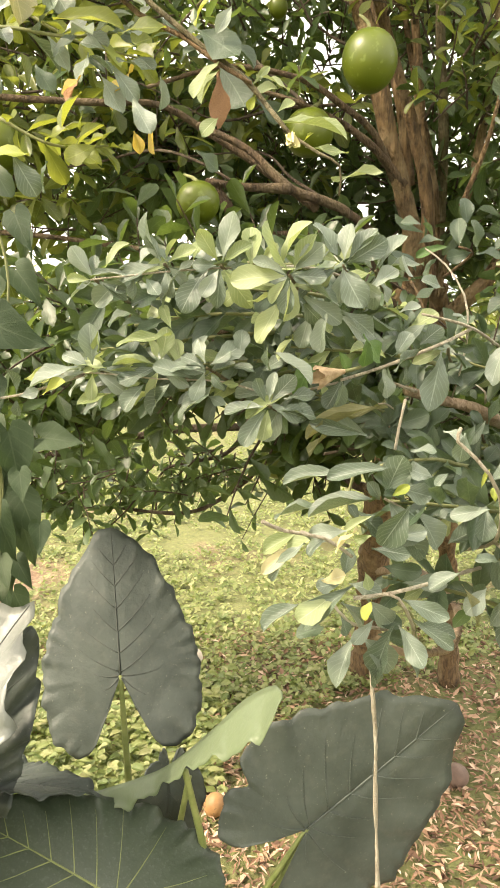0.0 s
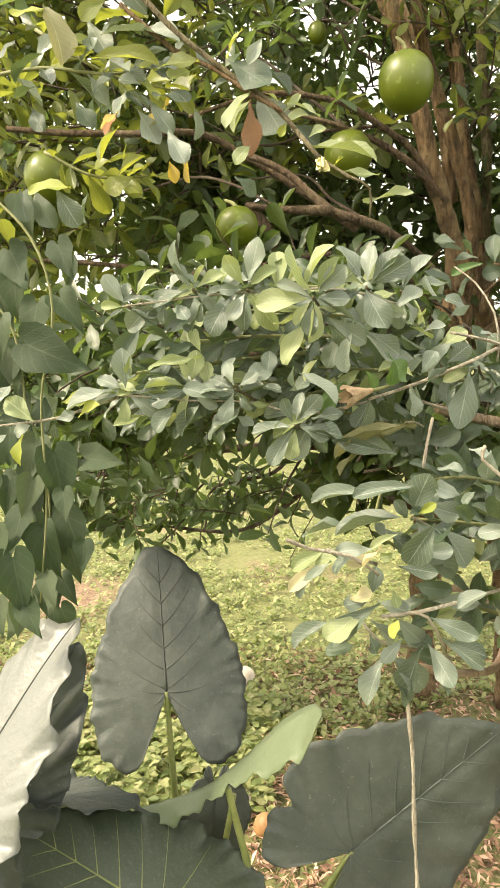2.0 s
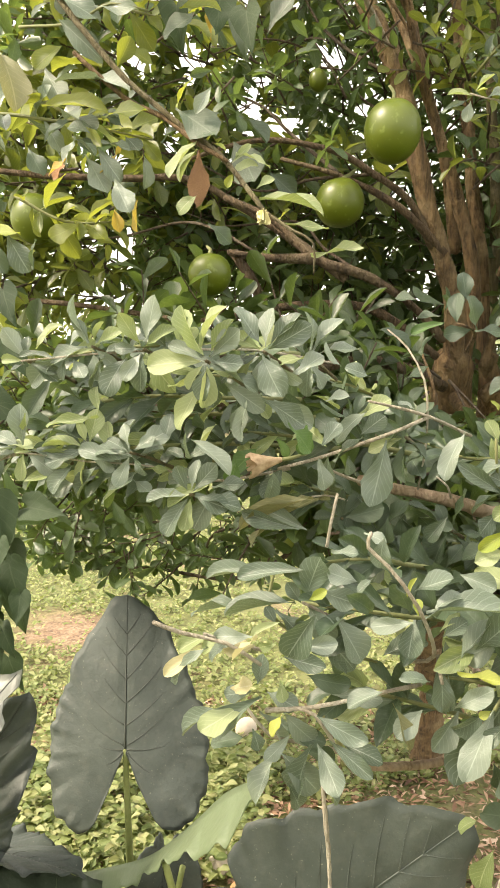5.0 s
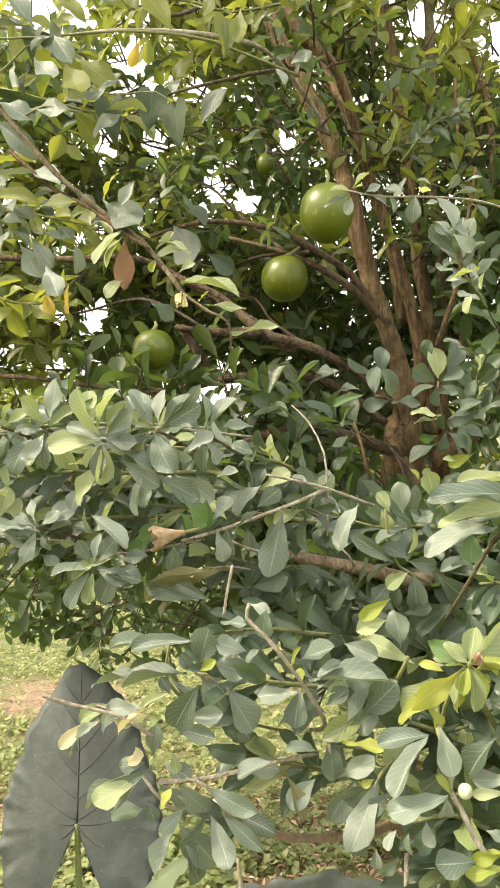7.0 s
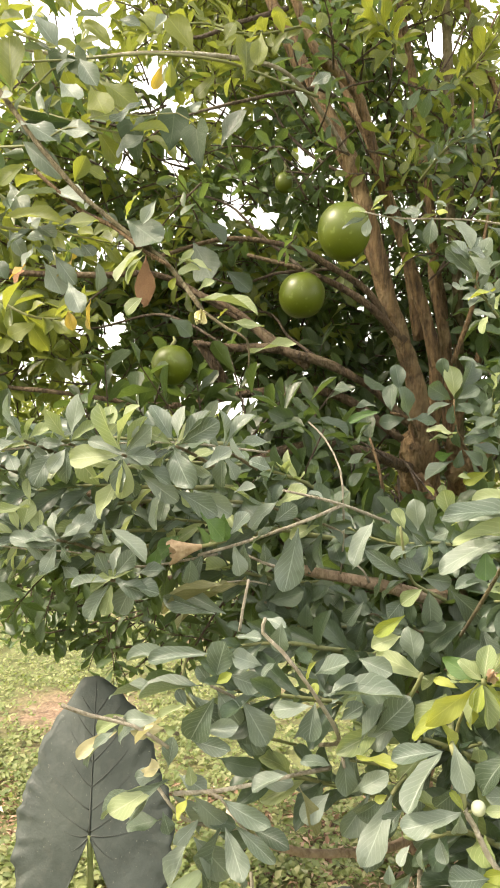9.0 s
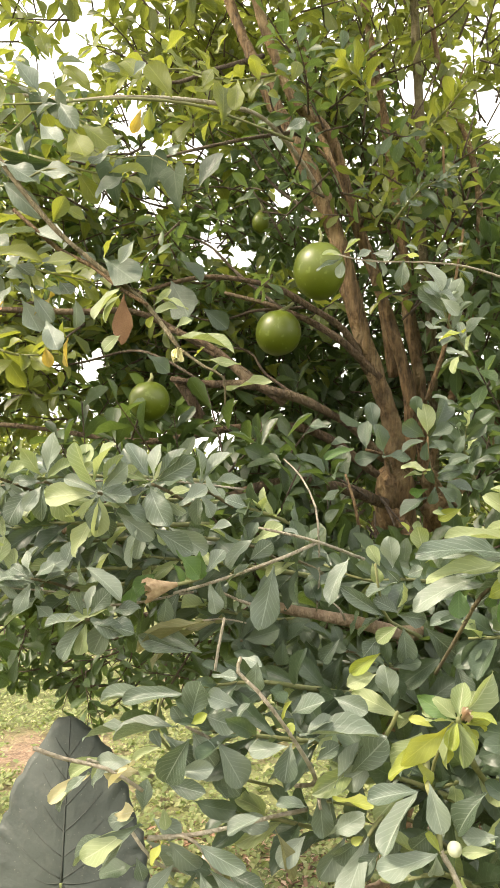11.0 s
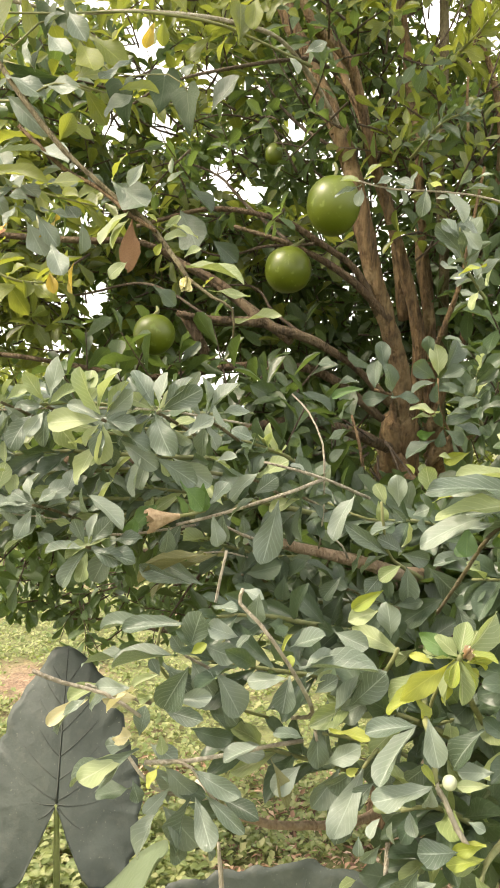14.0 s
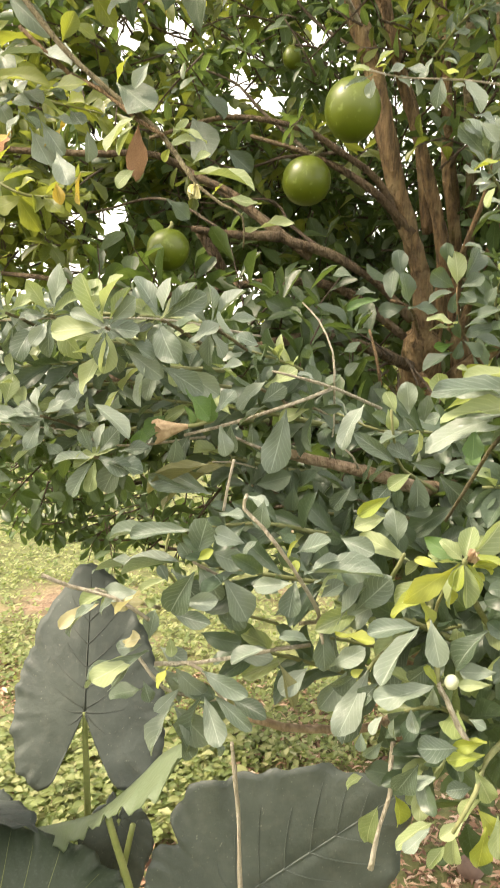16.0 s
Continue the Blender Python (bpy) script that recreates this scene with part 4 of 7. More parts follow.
lf(s, (0.447, 0.877, 1.487), (0.423, 0.879, 1.498), 0.41, "leaf_yellow")
lf(s, (0.453, 0.88, 1.47), (0.396, 0.881, 1.43), 0.30, "leaf_yellow")
lf(s, (0.46, 0.89, 1.467), (0.462, 0.896, 1.439), 0.64, "leaf_yellow")
lf(s, (0.461, 0.892, 1.48), (0.462, 0.892, 1.464), 0.64, "leaf_yellow")
lf(s, (0.479, 0.883, 1.488), (0.51, 0.882, 1.5), 0.44, "leaf_yellow")
lf(s, (0.477, 0.883, 1.483), (0.497, 0.885, 1.475), 0.40, "leaf_yellow")
lf(s, (0.469, 0.891, 1.472), (0.486, 0.882, 1.462), 0.64, "leaf_young")
lf(s, (0.429, 0.882, 1.45), (0.443, 0.876, 1.424), 0.58, "leaf_yellow")
lf(s, (0.493, 1.057, 1.512), (0.505, 1.041, 1.469), 0.55)
lf(s, (0.476, 1.056, 1.52), (0.419, 1.059, 1.483), 0.50, "leaf_shade")
lf(s, (0.515, 1.038, 1.527), (0.529, 1.04, 1.477), 0.58, "leaf_shade")
lf(s, (0.52, 1.038, 1.405), (0.489, 1.018, 1.368), 0.64, "leaf_shade")
lf(s, (0.4, 1.053, 1.358), (0.432, 1.043, 1.347), 0.64)
s = limb("spray", tree, [(0.22, 0.98, 1.23), (0.2, 0.92, 1.295), (0.178, 0.9, 1.339), (0.155, 0.9, 1.346)], 0.003, 0.002, "twig", 6, 0.1, step=0.02)
lf(s, (0.111, 0.911, 1.367), (0.118, 0.908, 1.402), 0.55)
lf(s, (0.106, 0.895, 1.366), (0.076, 0.899, 1.354), 0.64)
lf(s, (0.119, 0.886, 1.363), (0.046, 0.893, 1.308), 0.33)
lf(s, (0.142, 0.887, 1.344), (0.13, 0.877, 1.322), 0.64, "leaf_yellow")
lf(s, (0.141, 0.914, 1.333), (0.177, 0.917, 1.29), 0.47)
lf(s, (0.18, 0.892, 1.342), (0.234, 0.87, 1.322), 0.36)
lf(s, (0.175, 0.914, 1.297), (0.139, 0.918, 1.219), 0.37)
lf(s, (0.18, 0.91, 1.3), (0.209, 0.887, 1.253), 0.44)
lf(s, (0.106, 0.904, 1.316), (0.115, 0.899, 1.291), 0.64)
lf(s, (0.194, 0.892, 1.315), (0.244, 0.879, 1.279), 0.29)
lf(s, (0.255, 0.903, 1.37), (0.214, 0.895, 1.357), 0.52)
lf(s, (0.143, 0.897, 1.407), (0.188, 0.882, 1.402), 0.41)
lf(s, (0.2, 0.91, 1.402), (0.215, 0.911, 1.386), 0.64)
lf(s, (0.137, 0.909, 1.372), (0.143, 0.906, 1.35), 0.60, "leaf_young")
lf(s, (0.148, 0.911, 1.307), (0.123, 0.908, 1.275), 0.43)
lf(s, (0.195, 0.903, 1.251), (0.205, 0.902, 1.232), 0.64)
s = limb("spray", tree, [(0.121, 0.9, 1.341), (0.173, 0.91, 1.343), (0.225, 0.92, 1.352), (0.263, 0.94, 1.355), (0.301, 0.97, 1.352)], 0.0026, 0.003, "twig", 6, 0.1, step=0.02)
s = limb("spray", tree, [(0.322, 0.98, 1.384), (0.318, 0.93, 1.39), (0.321, 0.92, 1.375)], 0.003, 0.002, "twig", 6, 0.1, step=0.02)
lf(s, (0.32, 0.927, 1.393), (0.323, 0.918, 1.339), 0.43)
lf(s, (0.336, 0.908, 1.393), (0.381, 0.887, 1.396), 0.28, "leaf_yellow")
lf(s, (0.307, 0.911, 1.381), (0.277, 0.897, 1.396), 0.45)
lf(s, (0.267, 0.932, 1.344), (0.29, 0.926, 1.289), 0.31, "leaf_olive")
lf(s, (0.209, 0.928, 1.292), (0.252, 0.909, 1.289), 0.49)
s = limb("spray", tree, [(0.412, 1, 1.351), (0.389, 0.92, 1.368), (0.375, 0.9, 1.357)], 0.0035, 0.002, "twig_green", 6, 0.1, step=0.02)
lf(s, (0.365, 0.899, 1.354), (0.334, 0.909, 1.315), 0.48)
lf(s, (0.375, 0.904, 1.356), (0.348, 0.892, 1.278), 0.37)
lf(s, (0.332, 0.899, 1.357), (0.37, 0.883, 1.386), 0.47)
lf(s, (0.37, 0.89, 1.361), (0.357, 0.884, 1.354), 0.60, "leaf_yellow")
lf(s, (0.388, 0.896, 1.344), (0.363, 0.89, 1.32), 0.56)
s = limb("spray", tree, [(0.443, 0.95, 1.427), (0.439, 0.87, 1.426), (0.445, 0.84, 1.409), (0.447, 0.83, 1.376)], 0.004, 0.003, "twig_green", 6, 0.1, step=0.02)
lf(s, (0.426, 0.841, 1.432), (0.385, 0.817, 1.38), 0.44)
lf(s, (0.426, 0.823, 1.44), (0.375, 0.81, 1.437), 0.44)
lf(s, (0.437, 0.82, 1.449), (0.447, 0.807, 1.405), 0.49)
lf(s, (0.443, 0.822, 1.38), (0.387, 0.816, 1.354), 0.48)
lf(s, (0.442, 0.816, 1.38), (0.439, 0.822, 1.355), 0.64)
lf(s, (0.447, 0.826, 1.378), (0.435, 0.833, 1.397), 0.36, "leaf_yellow")
lf(s, (0.495, 0.836, 1.436), (0.456, 0.839, 1.395), 0.52)
lf(s, (0.504, 0.829, 1.396), (0.471, 0.839, 1.386), 0.53)
lf(s, (0.499, 0.819, 1.387), (0.467, 0.82, 1.381), 0.35, "leaf_young")
lf(s, (0.404, 0.824, 1.339), (0.404, 0.825, 1.315), 0.64)
lf(s, (0.392, 0.837, 1.334), (0.38, 0.829, 1.317), 0.64)
lf(s, (0.421, 0.821, 1.353), (0.425, 0.808, 1.333), 0.64)
lf(s, (0.47, 0.822, 1.315), (0.428, 0.805, 1.314), 0.64)
lf(s, (0.498, 0.827, 1.323), (0.467, 0.837, 1.309), 0.32, "leaf_yellow")
lf(s, (0.497, 0.826, 1.309), (0.459, 0.817, 1.299), 0.38, "leaf_yellow")
lf(s, (0.371, 0.829, 1.317), (0.371, 0.824, 1.298), 0.64)
lf(s, (0.394, 0.837, 1.306), (0.374, 0.84, 1.283), 0.47)
lf(s, (0.479, 0.82, 1.348), (0.495, 0.814, 1.343), 0.64)
lf(s, (0.443, 0.835, 1.398), (0.419, 0.844, 1.371), 0.64)
s = limb("spray", tree, [(0.532, 0.9, 1.293), (0.501, 0.84, 1.296), (0.486, 0.8, 1.281), (0.465, 0.79, 1.242)], 0.004, 0.002, "twig_green", 6, 0.1, step=0.02)
lf(s, (0.498, 0.824, 1.323), (0.464, 0.82, 1.314), 0.38, "leaf_yellow")
lf(s, (0.494, 0.834, 1.299), (0.462, 0.82, 1.296), 0.45, "leaf_young")
lf(s, (0.486, 0.807, 1.301), (0.504, 0.812, 1.264), 0.47, "leaf_young")
lf(s, (0.485, 0.817, 1.276), (0.459, 0.806, 1.277), 0.60)
lf(s, (0.494, 0.821, 1.263), (0.474, 0.83, 1.236), 0.55, "leaf_young")
lf(s, (0.492, 0.821, 1.251), (0.515, 0.814, 1.227), 0.56, "leaf_yellow")
lf(s, (0.477, 0.808, 1.244), (0.455, 0.796, 1.231), 0.55, "leaf_young")
lf(s, (0.469, 0.832, 1.218), (0.47, 0.829, 1.178), 0.48, "leaf_young")
lf(s, (0.451, 0.833, 1.225), (0.408, 0.814, 1.212), 0.34, "leaf_young")
lf(s, (0.444, 0.812, 1.231), (0.422, 0.797, 1.207), 0.46)
lf(s, (0.462, 0.817, 1.211), (0.443, 0.804, 1.192), 0.51, "leaf_young")
lf(s, (0.5, 0.813, 1.238), (0.493, 0.806, 1.192), 0.44, "leaf_yellow")
lf(s, (0.511, 0.814, 1.251), (0.51, 0.795, 1.215), 0.45, "leaf_young")
lf(s, (0.43, 0.806, 1.301), (0.409, 0.817, 1.261), 0.56)
lf(s, (0.448, 0.81, 1.288), (0.426, 0.809, 1.274), 0.61)
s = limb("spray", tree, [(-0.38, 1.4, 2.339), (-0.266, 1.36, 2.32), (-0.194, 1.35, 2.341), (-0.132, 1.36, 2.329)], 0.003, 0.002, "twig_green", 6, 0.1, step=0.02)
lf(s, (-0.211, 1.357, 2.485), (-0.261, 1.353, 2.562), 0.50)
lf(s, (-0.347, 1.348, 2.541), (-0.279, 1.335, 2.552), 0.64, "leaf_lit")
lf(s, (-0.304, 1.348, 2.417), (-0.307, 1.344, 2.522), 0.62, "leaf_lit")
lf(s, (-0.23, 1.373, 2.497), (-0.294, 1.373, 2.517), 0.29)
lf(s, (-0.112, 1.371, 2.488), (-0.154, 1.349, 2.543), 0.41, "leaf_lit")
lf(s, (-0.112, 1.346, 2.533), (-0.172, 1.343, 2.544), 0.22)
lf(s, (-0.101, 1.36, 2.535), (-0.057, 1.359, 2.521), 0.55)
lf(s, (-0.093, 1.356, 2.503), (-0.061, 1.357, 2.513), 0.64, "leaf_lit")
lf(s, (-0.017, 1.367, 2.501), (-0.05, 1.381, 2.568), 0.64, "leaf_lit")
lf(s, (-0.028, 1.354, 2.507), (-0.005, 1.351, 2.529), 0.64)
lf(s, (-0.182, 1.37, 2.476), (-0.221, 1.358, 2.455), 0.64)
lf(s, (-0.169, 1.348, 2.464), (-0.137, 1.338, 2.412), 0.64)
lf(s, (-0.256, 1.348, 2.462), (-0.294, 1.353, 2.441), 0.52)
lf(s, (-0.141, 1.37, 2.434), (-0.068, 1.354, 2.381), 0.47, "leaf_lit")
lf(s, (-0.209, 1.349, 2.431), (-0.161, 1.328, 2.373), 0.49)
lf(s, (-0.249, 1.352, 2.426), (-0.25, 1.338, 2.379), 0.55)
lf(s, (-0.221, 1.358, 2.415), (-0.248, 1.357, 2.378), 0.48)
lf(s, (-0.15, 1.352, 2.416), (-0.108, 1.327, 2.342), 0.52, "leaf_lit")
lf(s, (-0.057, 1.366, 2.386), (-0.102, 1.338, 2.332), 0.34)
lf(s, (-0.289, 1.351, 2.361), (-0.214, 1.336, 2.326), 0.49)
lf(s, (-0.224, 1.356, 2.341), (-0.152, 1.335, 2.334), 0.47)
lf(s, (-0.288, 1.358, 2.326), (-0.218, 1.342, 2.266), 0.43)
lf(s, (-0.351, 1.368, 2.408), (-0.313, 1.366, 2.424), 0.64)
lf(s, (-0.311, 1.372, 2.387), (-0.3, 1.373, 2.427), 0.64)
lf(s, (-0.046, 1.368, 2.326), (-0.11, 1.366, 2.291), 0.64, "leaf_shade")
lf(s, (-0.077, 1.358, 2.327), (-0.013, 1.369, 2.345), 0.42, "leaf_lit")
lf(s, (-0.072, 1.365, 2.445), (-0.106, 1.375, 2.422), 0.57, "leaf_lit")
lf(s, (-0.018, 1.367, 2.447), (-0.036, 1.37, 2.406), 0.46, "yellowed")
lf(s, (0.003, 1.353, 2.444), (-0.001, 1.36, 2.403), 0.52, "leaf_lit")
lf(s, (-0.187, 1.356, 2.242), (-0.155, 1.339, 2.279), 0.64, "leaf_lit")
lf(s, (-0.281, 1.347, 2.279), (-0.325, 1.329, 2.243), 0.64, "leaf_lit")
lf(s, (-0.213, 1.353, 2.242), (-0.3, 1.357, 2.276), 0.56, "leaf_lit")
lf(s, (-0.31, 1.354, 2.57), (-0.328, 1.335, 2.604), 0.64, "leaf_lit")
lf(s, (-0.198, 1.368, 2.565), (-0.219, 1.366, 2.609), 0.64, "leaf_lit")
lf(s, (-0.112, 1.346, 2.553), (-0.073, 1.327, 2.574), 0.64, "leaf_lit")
s = limb("spray", tree, [(0.221, 1.9, 2.606), (0.112, 1.7, 2.577), (0.026, 1.62, 2.578), (-0.103, 1.55, 2.568), (-0.235, 1.45, 2.52), (-0.34, 1.42, 2.511)], 0.004, 0.002, "twig_green", 6, 0.1, step=0.02)
lf(s, (-0.013, 1.589, 2.582), (-0.061, 1.572, 2.657), 0.64, "leaf_lit")
lf(s, (-0.071, 1.611, 2.575), (-0.096, 1.624, 2.535), 0.54, "leaf_lit")
lf(s, (-0.009, 1.603, 2.413), (-0.009, 1.585, 2.338), 0.64, "leaf_shade", "heart")
lf(s, (0.036, 1.598, 2.376), (0.096, 1.58, 2.449), 0.49, "leaf_shade")
lf(s, (-0.075, 1.595, 2.374), (-0.057, 1.562, 2.436), 0.46, "yellowed")
lf(s, (0.093, 1.603, 2.518), (0.101, 1.621, 2.639), 0.47, "leaf_lit")
lf(s, (0.048, 1.607, 2.604), (0.073, 1.588, 2.637), 0.64, "leaf_lit")
lf(s, (0.129, 1.601, 2.614), (0.125, 1.58, 2.54), 0.50, "leaf_lit")
lf(s, (0.218, 1.606, 2.567), (0.196, 1.603, 2.585), 0.64, "leaf_lit")
lf(s, (0.227, 1.613, 2.498), (0.27, 1.621, 2.523), 0.49)
lf(s, (0.2, 1.589, 2.48), (0.225, 1.582, 2.455), 0.64)
lf(s, (-0.002, 1.612, 2.489), (-0.025, 1.609, 2.465), 0.64)
lf(s, (-0.004, 1.598, 2.538), (-0.032, 1.594, 2.555), 0.64, "leaf_lit")
lf(s, (0.029, 1.608, 2.542), (-0.013, 1.624, 2.498), 0.50, "leaf_lit")
lf(s, (0.067, 1.601, 2.534), (0.045, 1.615, 2.495), 0.59, "leaf_lit")
lf(s, (0.176, 1.603, 2.607), (0.167, 1.585, 2.645), 0.64, "leaf_lit")
lf(s, (0.246, 1.609, 2.603), (0.265, 1.603, 2.644), 0.64, "leaf_lit")
lf(s, (-0.026, 1.587, 2.68), (-0.004, 1.601, 2.734), 0.64, "leaf_lit")
lf(s, (0.084, 1.586, 2.667), (0.109, 1.585, 2.711), 0.64, "leaf_lit")
s = limb("spray", tree, [(-0.257, 1.34, 2.264), (-0.17, 1.34, 2.185), (-0.102, 1.33, 2.147), (-0.043, 1.31, 2.098), (0.011, 1.3, 2.063)], 0.004, 0.003, "bark", 6, 0.1, step=0.02)
lf(s, (-0.287, 1.319, 2.212), (-0.213, 1.334, 2.224), 0.40)
lf(s, (-0.305, 1.317, 2.171), (-0.201, 1.293, 2.179), 0.31, "leaf_lit")
lf(s, (-0.202, 1.313, 2.147), (-0.128, 1.294, 2.161), 0.41, "leaf_lit")
lf(s, (-0.226, 1.322, 2.126), (-0.262, 1.315, 2.143), 0.64)
lf(s, (-0.253, 1.328, 2.123), (-0.272, 1.315, 2.077), 0.64)
lf(s, (-0.25, 1.316, 2.116), (-0.211, 1.306, 2.091), 0.64)
lf(s, (-0.239, 1.334, 2.097), (-0.208, 1.347, 2.031), 0.61)
lf(s, (-0.216, 1.33, 2.103), (-0.178, 1.331, 2.048), 0.46)
lf(s, (-0.184, 1.317, 2.047), (-0.155, 1.299, 1.992), 0.62)
lf(s, (-0.21, 1.33, 2.113), (-0.158, 1.326, 2.099), 0.31)
lf(s, (-0.04, 1.306, 2.099), (-0.086, 1.283, 2.043), 0.39, "leaf_young")
lf(s, (-0.04, 1.308, 2.087), (-0.078, 1.313, 2.043), 0.57, "leaf_young")
lf(s, (-0.042, 1.332, 2.093), (-0.04, 1.308, 2.006), 0.36, "dry")
lf(s, (-0.08, 1.329, 2.161), (-0.005, 1.313, 2.104), 0.59, "leaf_shade")
lf(s, (-0.105, 1.325, 2.105), (-0.076, 1.334, 2.142), 0.64, "leaf_shade")
lf(s, (-0.05, 1.324, 2.204), (-0.087, 1.331, 2.17), 0.64, "leaf_yellow")
lf(s, (-0.017, 1.316, 2.183), (-0.038, 1.298, 2.147), 0.50)
lf(s, (-0.266, 1.32, 2.085), (-0.302, 1.32, 2.062), 0.64, "yellowed")
lf(s, (-0.266, 1.311, 2.06), (-0.308, 1.301, 2.009), 0.61, "leaf_lit")
lf(s, (-0.044, 1.315, 2.015), (-0.073, 1.298, 1.992), 0.64, "leaf_young")
lf(s, (-0.184, 1.314, 1.998), (-0.175, 1.309, 1.962), 0.55, "yellowed")
lf(s, (-0.249, 1.319, 1.979), (-0.298, 1.323, 1.953), 0.64, "leaf_lit")
lf(s, (-0.016, 1.317, 2.098), (0.006, 1.324, 2.087), 0.64, "leaf_yellow")
lf(s, (0.013, 1.329, 2.067), (0.043, 1.34, 2.1), 0.28, "leaf_young")
lf(s, (0.02, 1.326, 2.082), (0.078, 1.329, 2.07), 0.22, "leaf_young")
lf(s, (0.015, 1.321, 2.05), (0.051, 1.327, 2.073), 0.59, "leaf_young")
lf(s, (0.018, 1.316, 2.048), (0.005, 1.316, 2.027), 0.64, "leaf_yellow")
lf(s, (0.054, 1.325, 2.024), (0.083, 1.324, 2.04), 0.58, "leaf_young")
lf(s, (0.061, 1.314, 2.003), (0.159, 1.278, 2.005), 0.23, "leaf_young")
lf(s, (0.092, 1.308, 1.97), (0.111, 1.303, 1.986), 0.64, "leaf_yellow")
lf(s, (0.099, 1.322, 1.968), (0.169, 1.331, 1.952), 0.23, "leaf_young")
lf(s, (0.143, 1.326, 1.913), (0.226, 1.309, 1.925), 0.18, "leaf_young")
lf(s, (-0.039, 1.713, 2.266), (0.026, 1.695, 2.213), 0.62, "leaf_shade")
lf(s, (-0.051, 1.706, 2.213), (0.011, 1.669, 2.119), 0.64, "leaf_shade")
lf(s, (0.026, 1.708, 2.145), (0.08, 1.711, 2.099), 0.64, "leaf_shade")
lf(s, (-0.079, 1.714, 2.279), (-0.123, 1.724, 2.259), 0.64, "leaf_shade")
lf(s, (-0.107, 1.706, 2.045), (-0.057, 1.717, 2.006), 0.64, "leaf_shade")
s = limb("spray", tree, [(0.595, 1.15, 2.036), (0.528, 1.1, 2.046), (0.465, 1.06, 2.045), (0.392, 1.04, 2.045), (0.352, 1.03, 2.053)], 0.0018, 0.001, "twig", 6, 0.1, step=0.02)
lf(s, (0.357, 1.047, 2.056), (0.329, 1.047, 2.063), 0.38, "leaf_young")
lf(s, (0.359, 1.031, 2.056), (0.378, 1.029, 2.075), 0.32, "leaf_young")
lf(s, (0.355, 1.052, 2.054), (0.321, 1.042, 2.038), 0.19)
lf(s, (0.356, 1.054, 2.052), (0.351, 1.053, 2.028), 0.64)
lf(s, (0.359, 1.037, 2.057), (0.372, 1.031, 2.058), 0.64, "leaf_yellow")
lf(s, (0.371, 1.037, 2.048), (0.392, 1.028, 2.058), 0.64)
lf(s, (0.383, 1.045, 2.048), (0.403, 1.049, 2.043), 0.64)
lf(s, (0.426, 1.052, 2.071), (0.417, 1.053, 2.046), 0.64)
lf(s, (0.395, 1.037, 2.055), (0.418, 1.027, 2.046), 0.63)
lf(s, (0.405, 1.046, 2.047), (0.415, 1.045, 2.029), 0.63)
lf(s, (0.437, 1.046, 2.045), (0.434, 1.041, 2.013), 0.64)
lf(s, (0.438, 1.052, 2.056), (0.457, 1.045, 2.047), 0.59, "leaf_yellow")
lf(s, (0.462, 1.034, 2.036), (0.49, 1.024, 2.008), 0.64)
lf(s, (0.485, 1.044, 2.043), (0.522, 1.052, 2.048), 0.44)
lf(s, (0.505, 1.03, 2.025), (0.525, 1.031, 2.007), 0.64)
lf(s, (0.448, 1.048, 2.033), (0.465, 1.043, 2.034), 0.51)
lf(s, (0.456, 1.027, 2.051), (0.44, 1.026, 2.06), 0.64)
lf(s, (0.478, 1.05, 2.002), (0.508, 1.057, 1.997), 0.64)
lf(s, (0.484, 1.047, 1.993), (0.506, 1.042, 1.968), 0.51)
lf(s, (0.514, 1.038, 1.946), (0.479, 1.036, 1.936), 0.29, "leaf_yellow")
lf(s, (0.523, 1.052, 1.945), (0.514, 1.047, 1.923), 0.64, "leaf_young")
lf(s, (0.504, 1.033, 1.913), (0.491, 1.034, 1.893), 0.64, "leaf_young")
lf(s, (0.5, 1.054, 2.06), (0.52, 1.047, 2.064), 0.64)
lf(s, (0.476, 1.026, 2.043), (0.489, 1.017, 2.057), 0.64)
# rosettes under the crown: their shade comes from the darker leaf colour
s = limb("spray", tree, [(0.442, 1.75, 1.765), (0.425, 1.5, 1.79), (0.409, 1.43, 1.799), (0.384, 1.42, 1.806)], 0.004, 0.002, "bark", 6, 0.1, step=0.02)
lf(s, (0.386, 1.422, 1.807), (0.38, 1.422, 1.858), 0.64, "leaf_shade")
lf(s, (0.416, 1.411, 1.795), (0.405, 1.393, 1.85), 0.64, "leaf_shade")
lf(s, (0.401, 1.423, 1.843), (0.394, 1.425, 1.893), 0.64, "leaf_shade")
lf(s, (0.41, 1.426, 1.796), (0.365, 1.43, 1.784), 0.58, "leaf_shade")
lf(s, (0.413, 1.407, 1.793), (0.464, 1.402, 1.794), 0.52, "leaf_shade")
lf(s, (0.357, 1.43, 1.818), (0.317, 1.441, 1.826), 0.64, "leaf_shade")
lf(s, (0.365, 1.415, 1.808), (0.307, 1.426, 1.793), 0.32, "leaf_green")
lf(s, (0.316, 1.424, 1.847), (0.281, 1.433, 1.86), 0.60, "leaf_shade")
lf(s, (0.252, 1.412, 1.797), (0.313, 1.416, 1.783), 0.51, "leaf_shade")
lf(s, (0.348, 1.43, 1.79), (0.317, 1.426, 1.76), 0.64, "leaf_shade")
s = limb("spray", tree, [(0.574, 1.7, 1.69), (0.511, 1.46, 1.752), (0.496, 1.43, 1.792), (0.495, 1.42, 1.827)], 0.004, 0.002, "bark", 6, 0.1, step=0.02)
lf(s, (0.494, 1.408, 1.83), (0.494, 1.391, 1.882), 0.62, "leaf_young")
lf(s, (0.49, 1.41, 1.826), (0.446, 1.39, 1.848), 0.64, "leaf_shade")
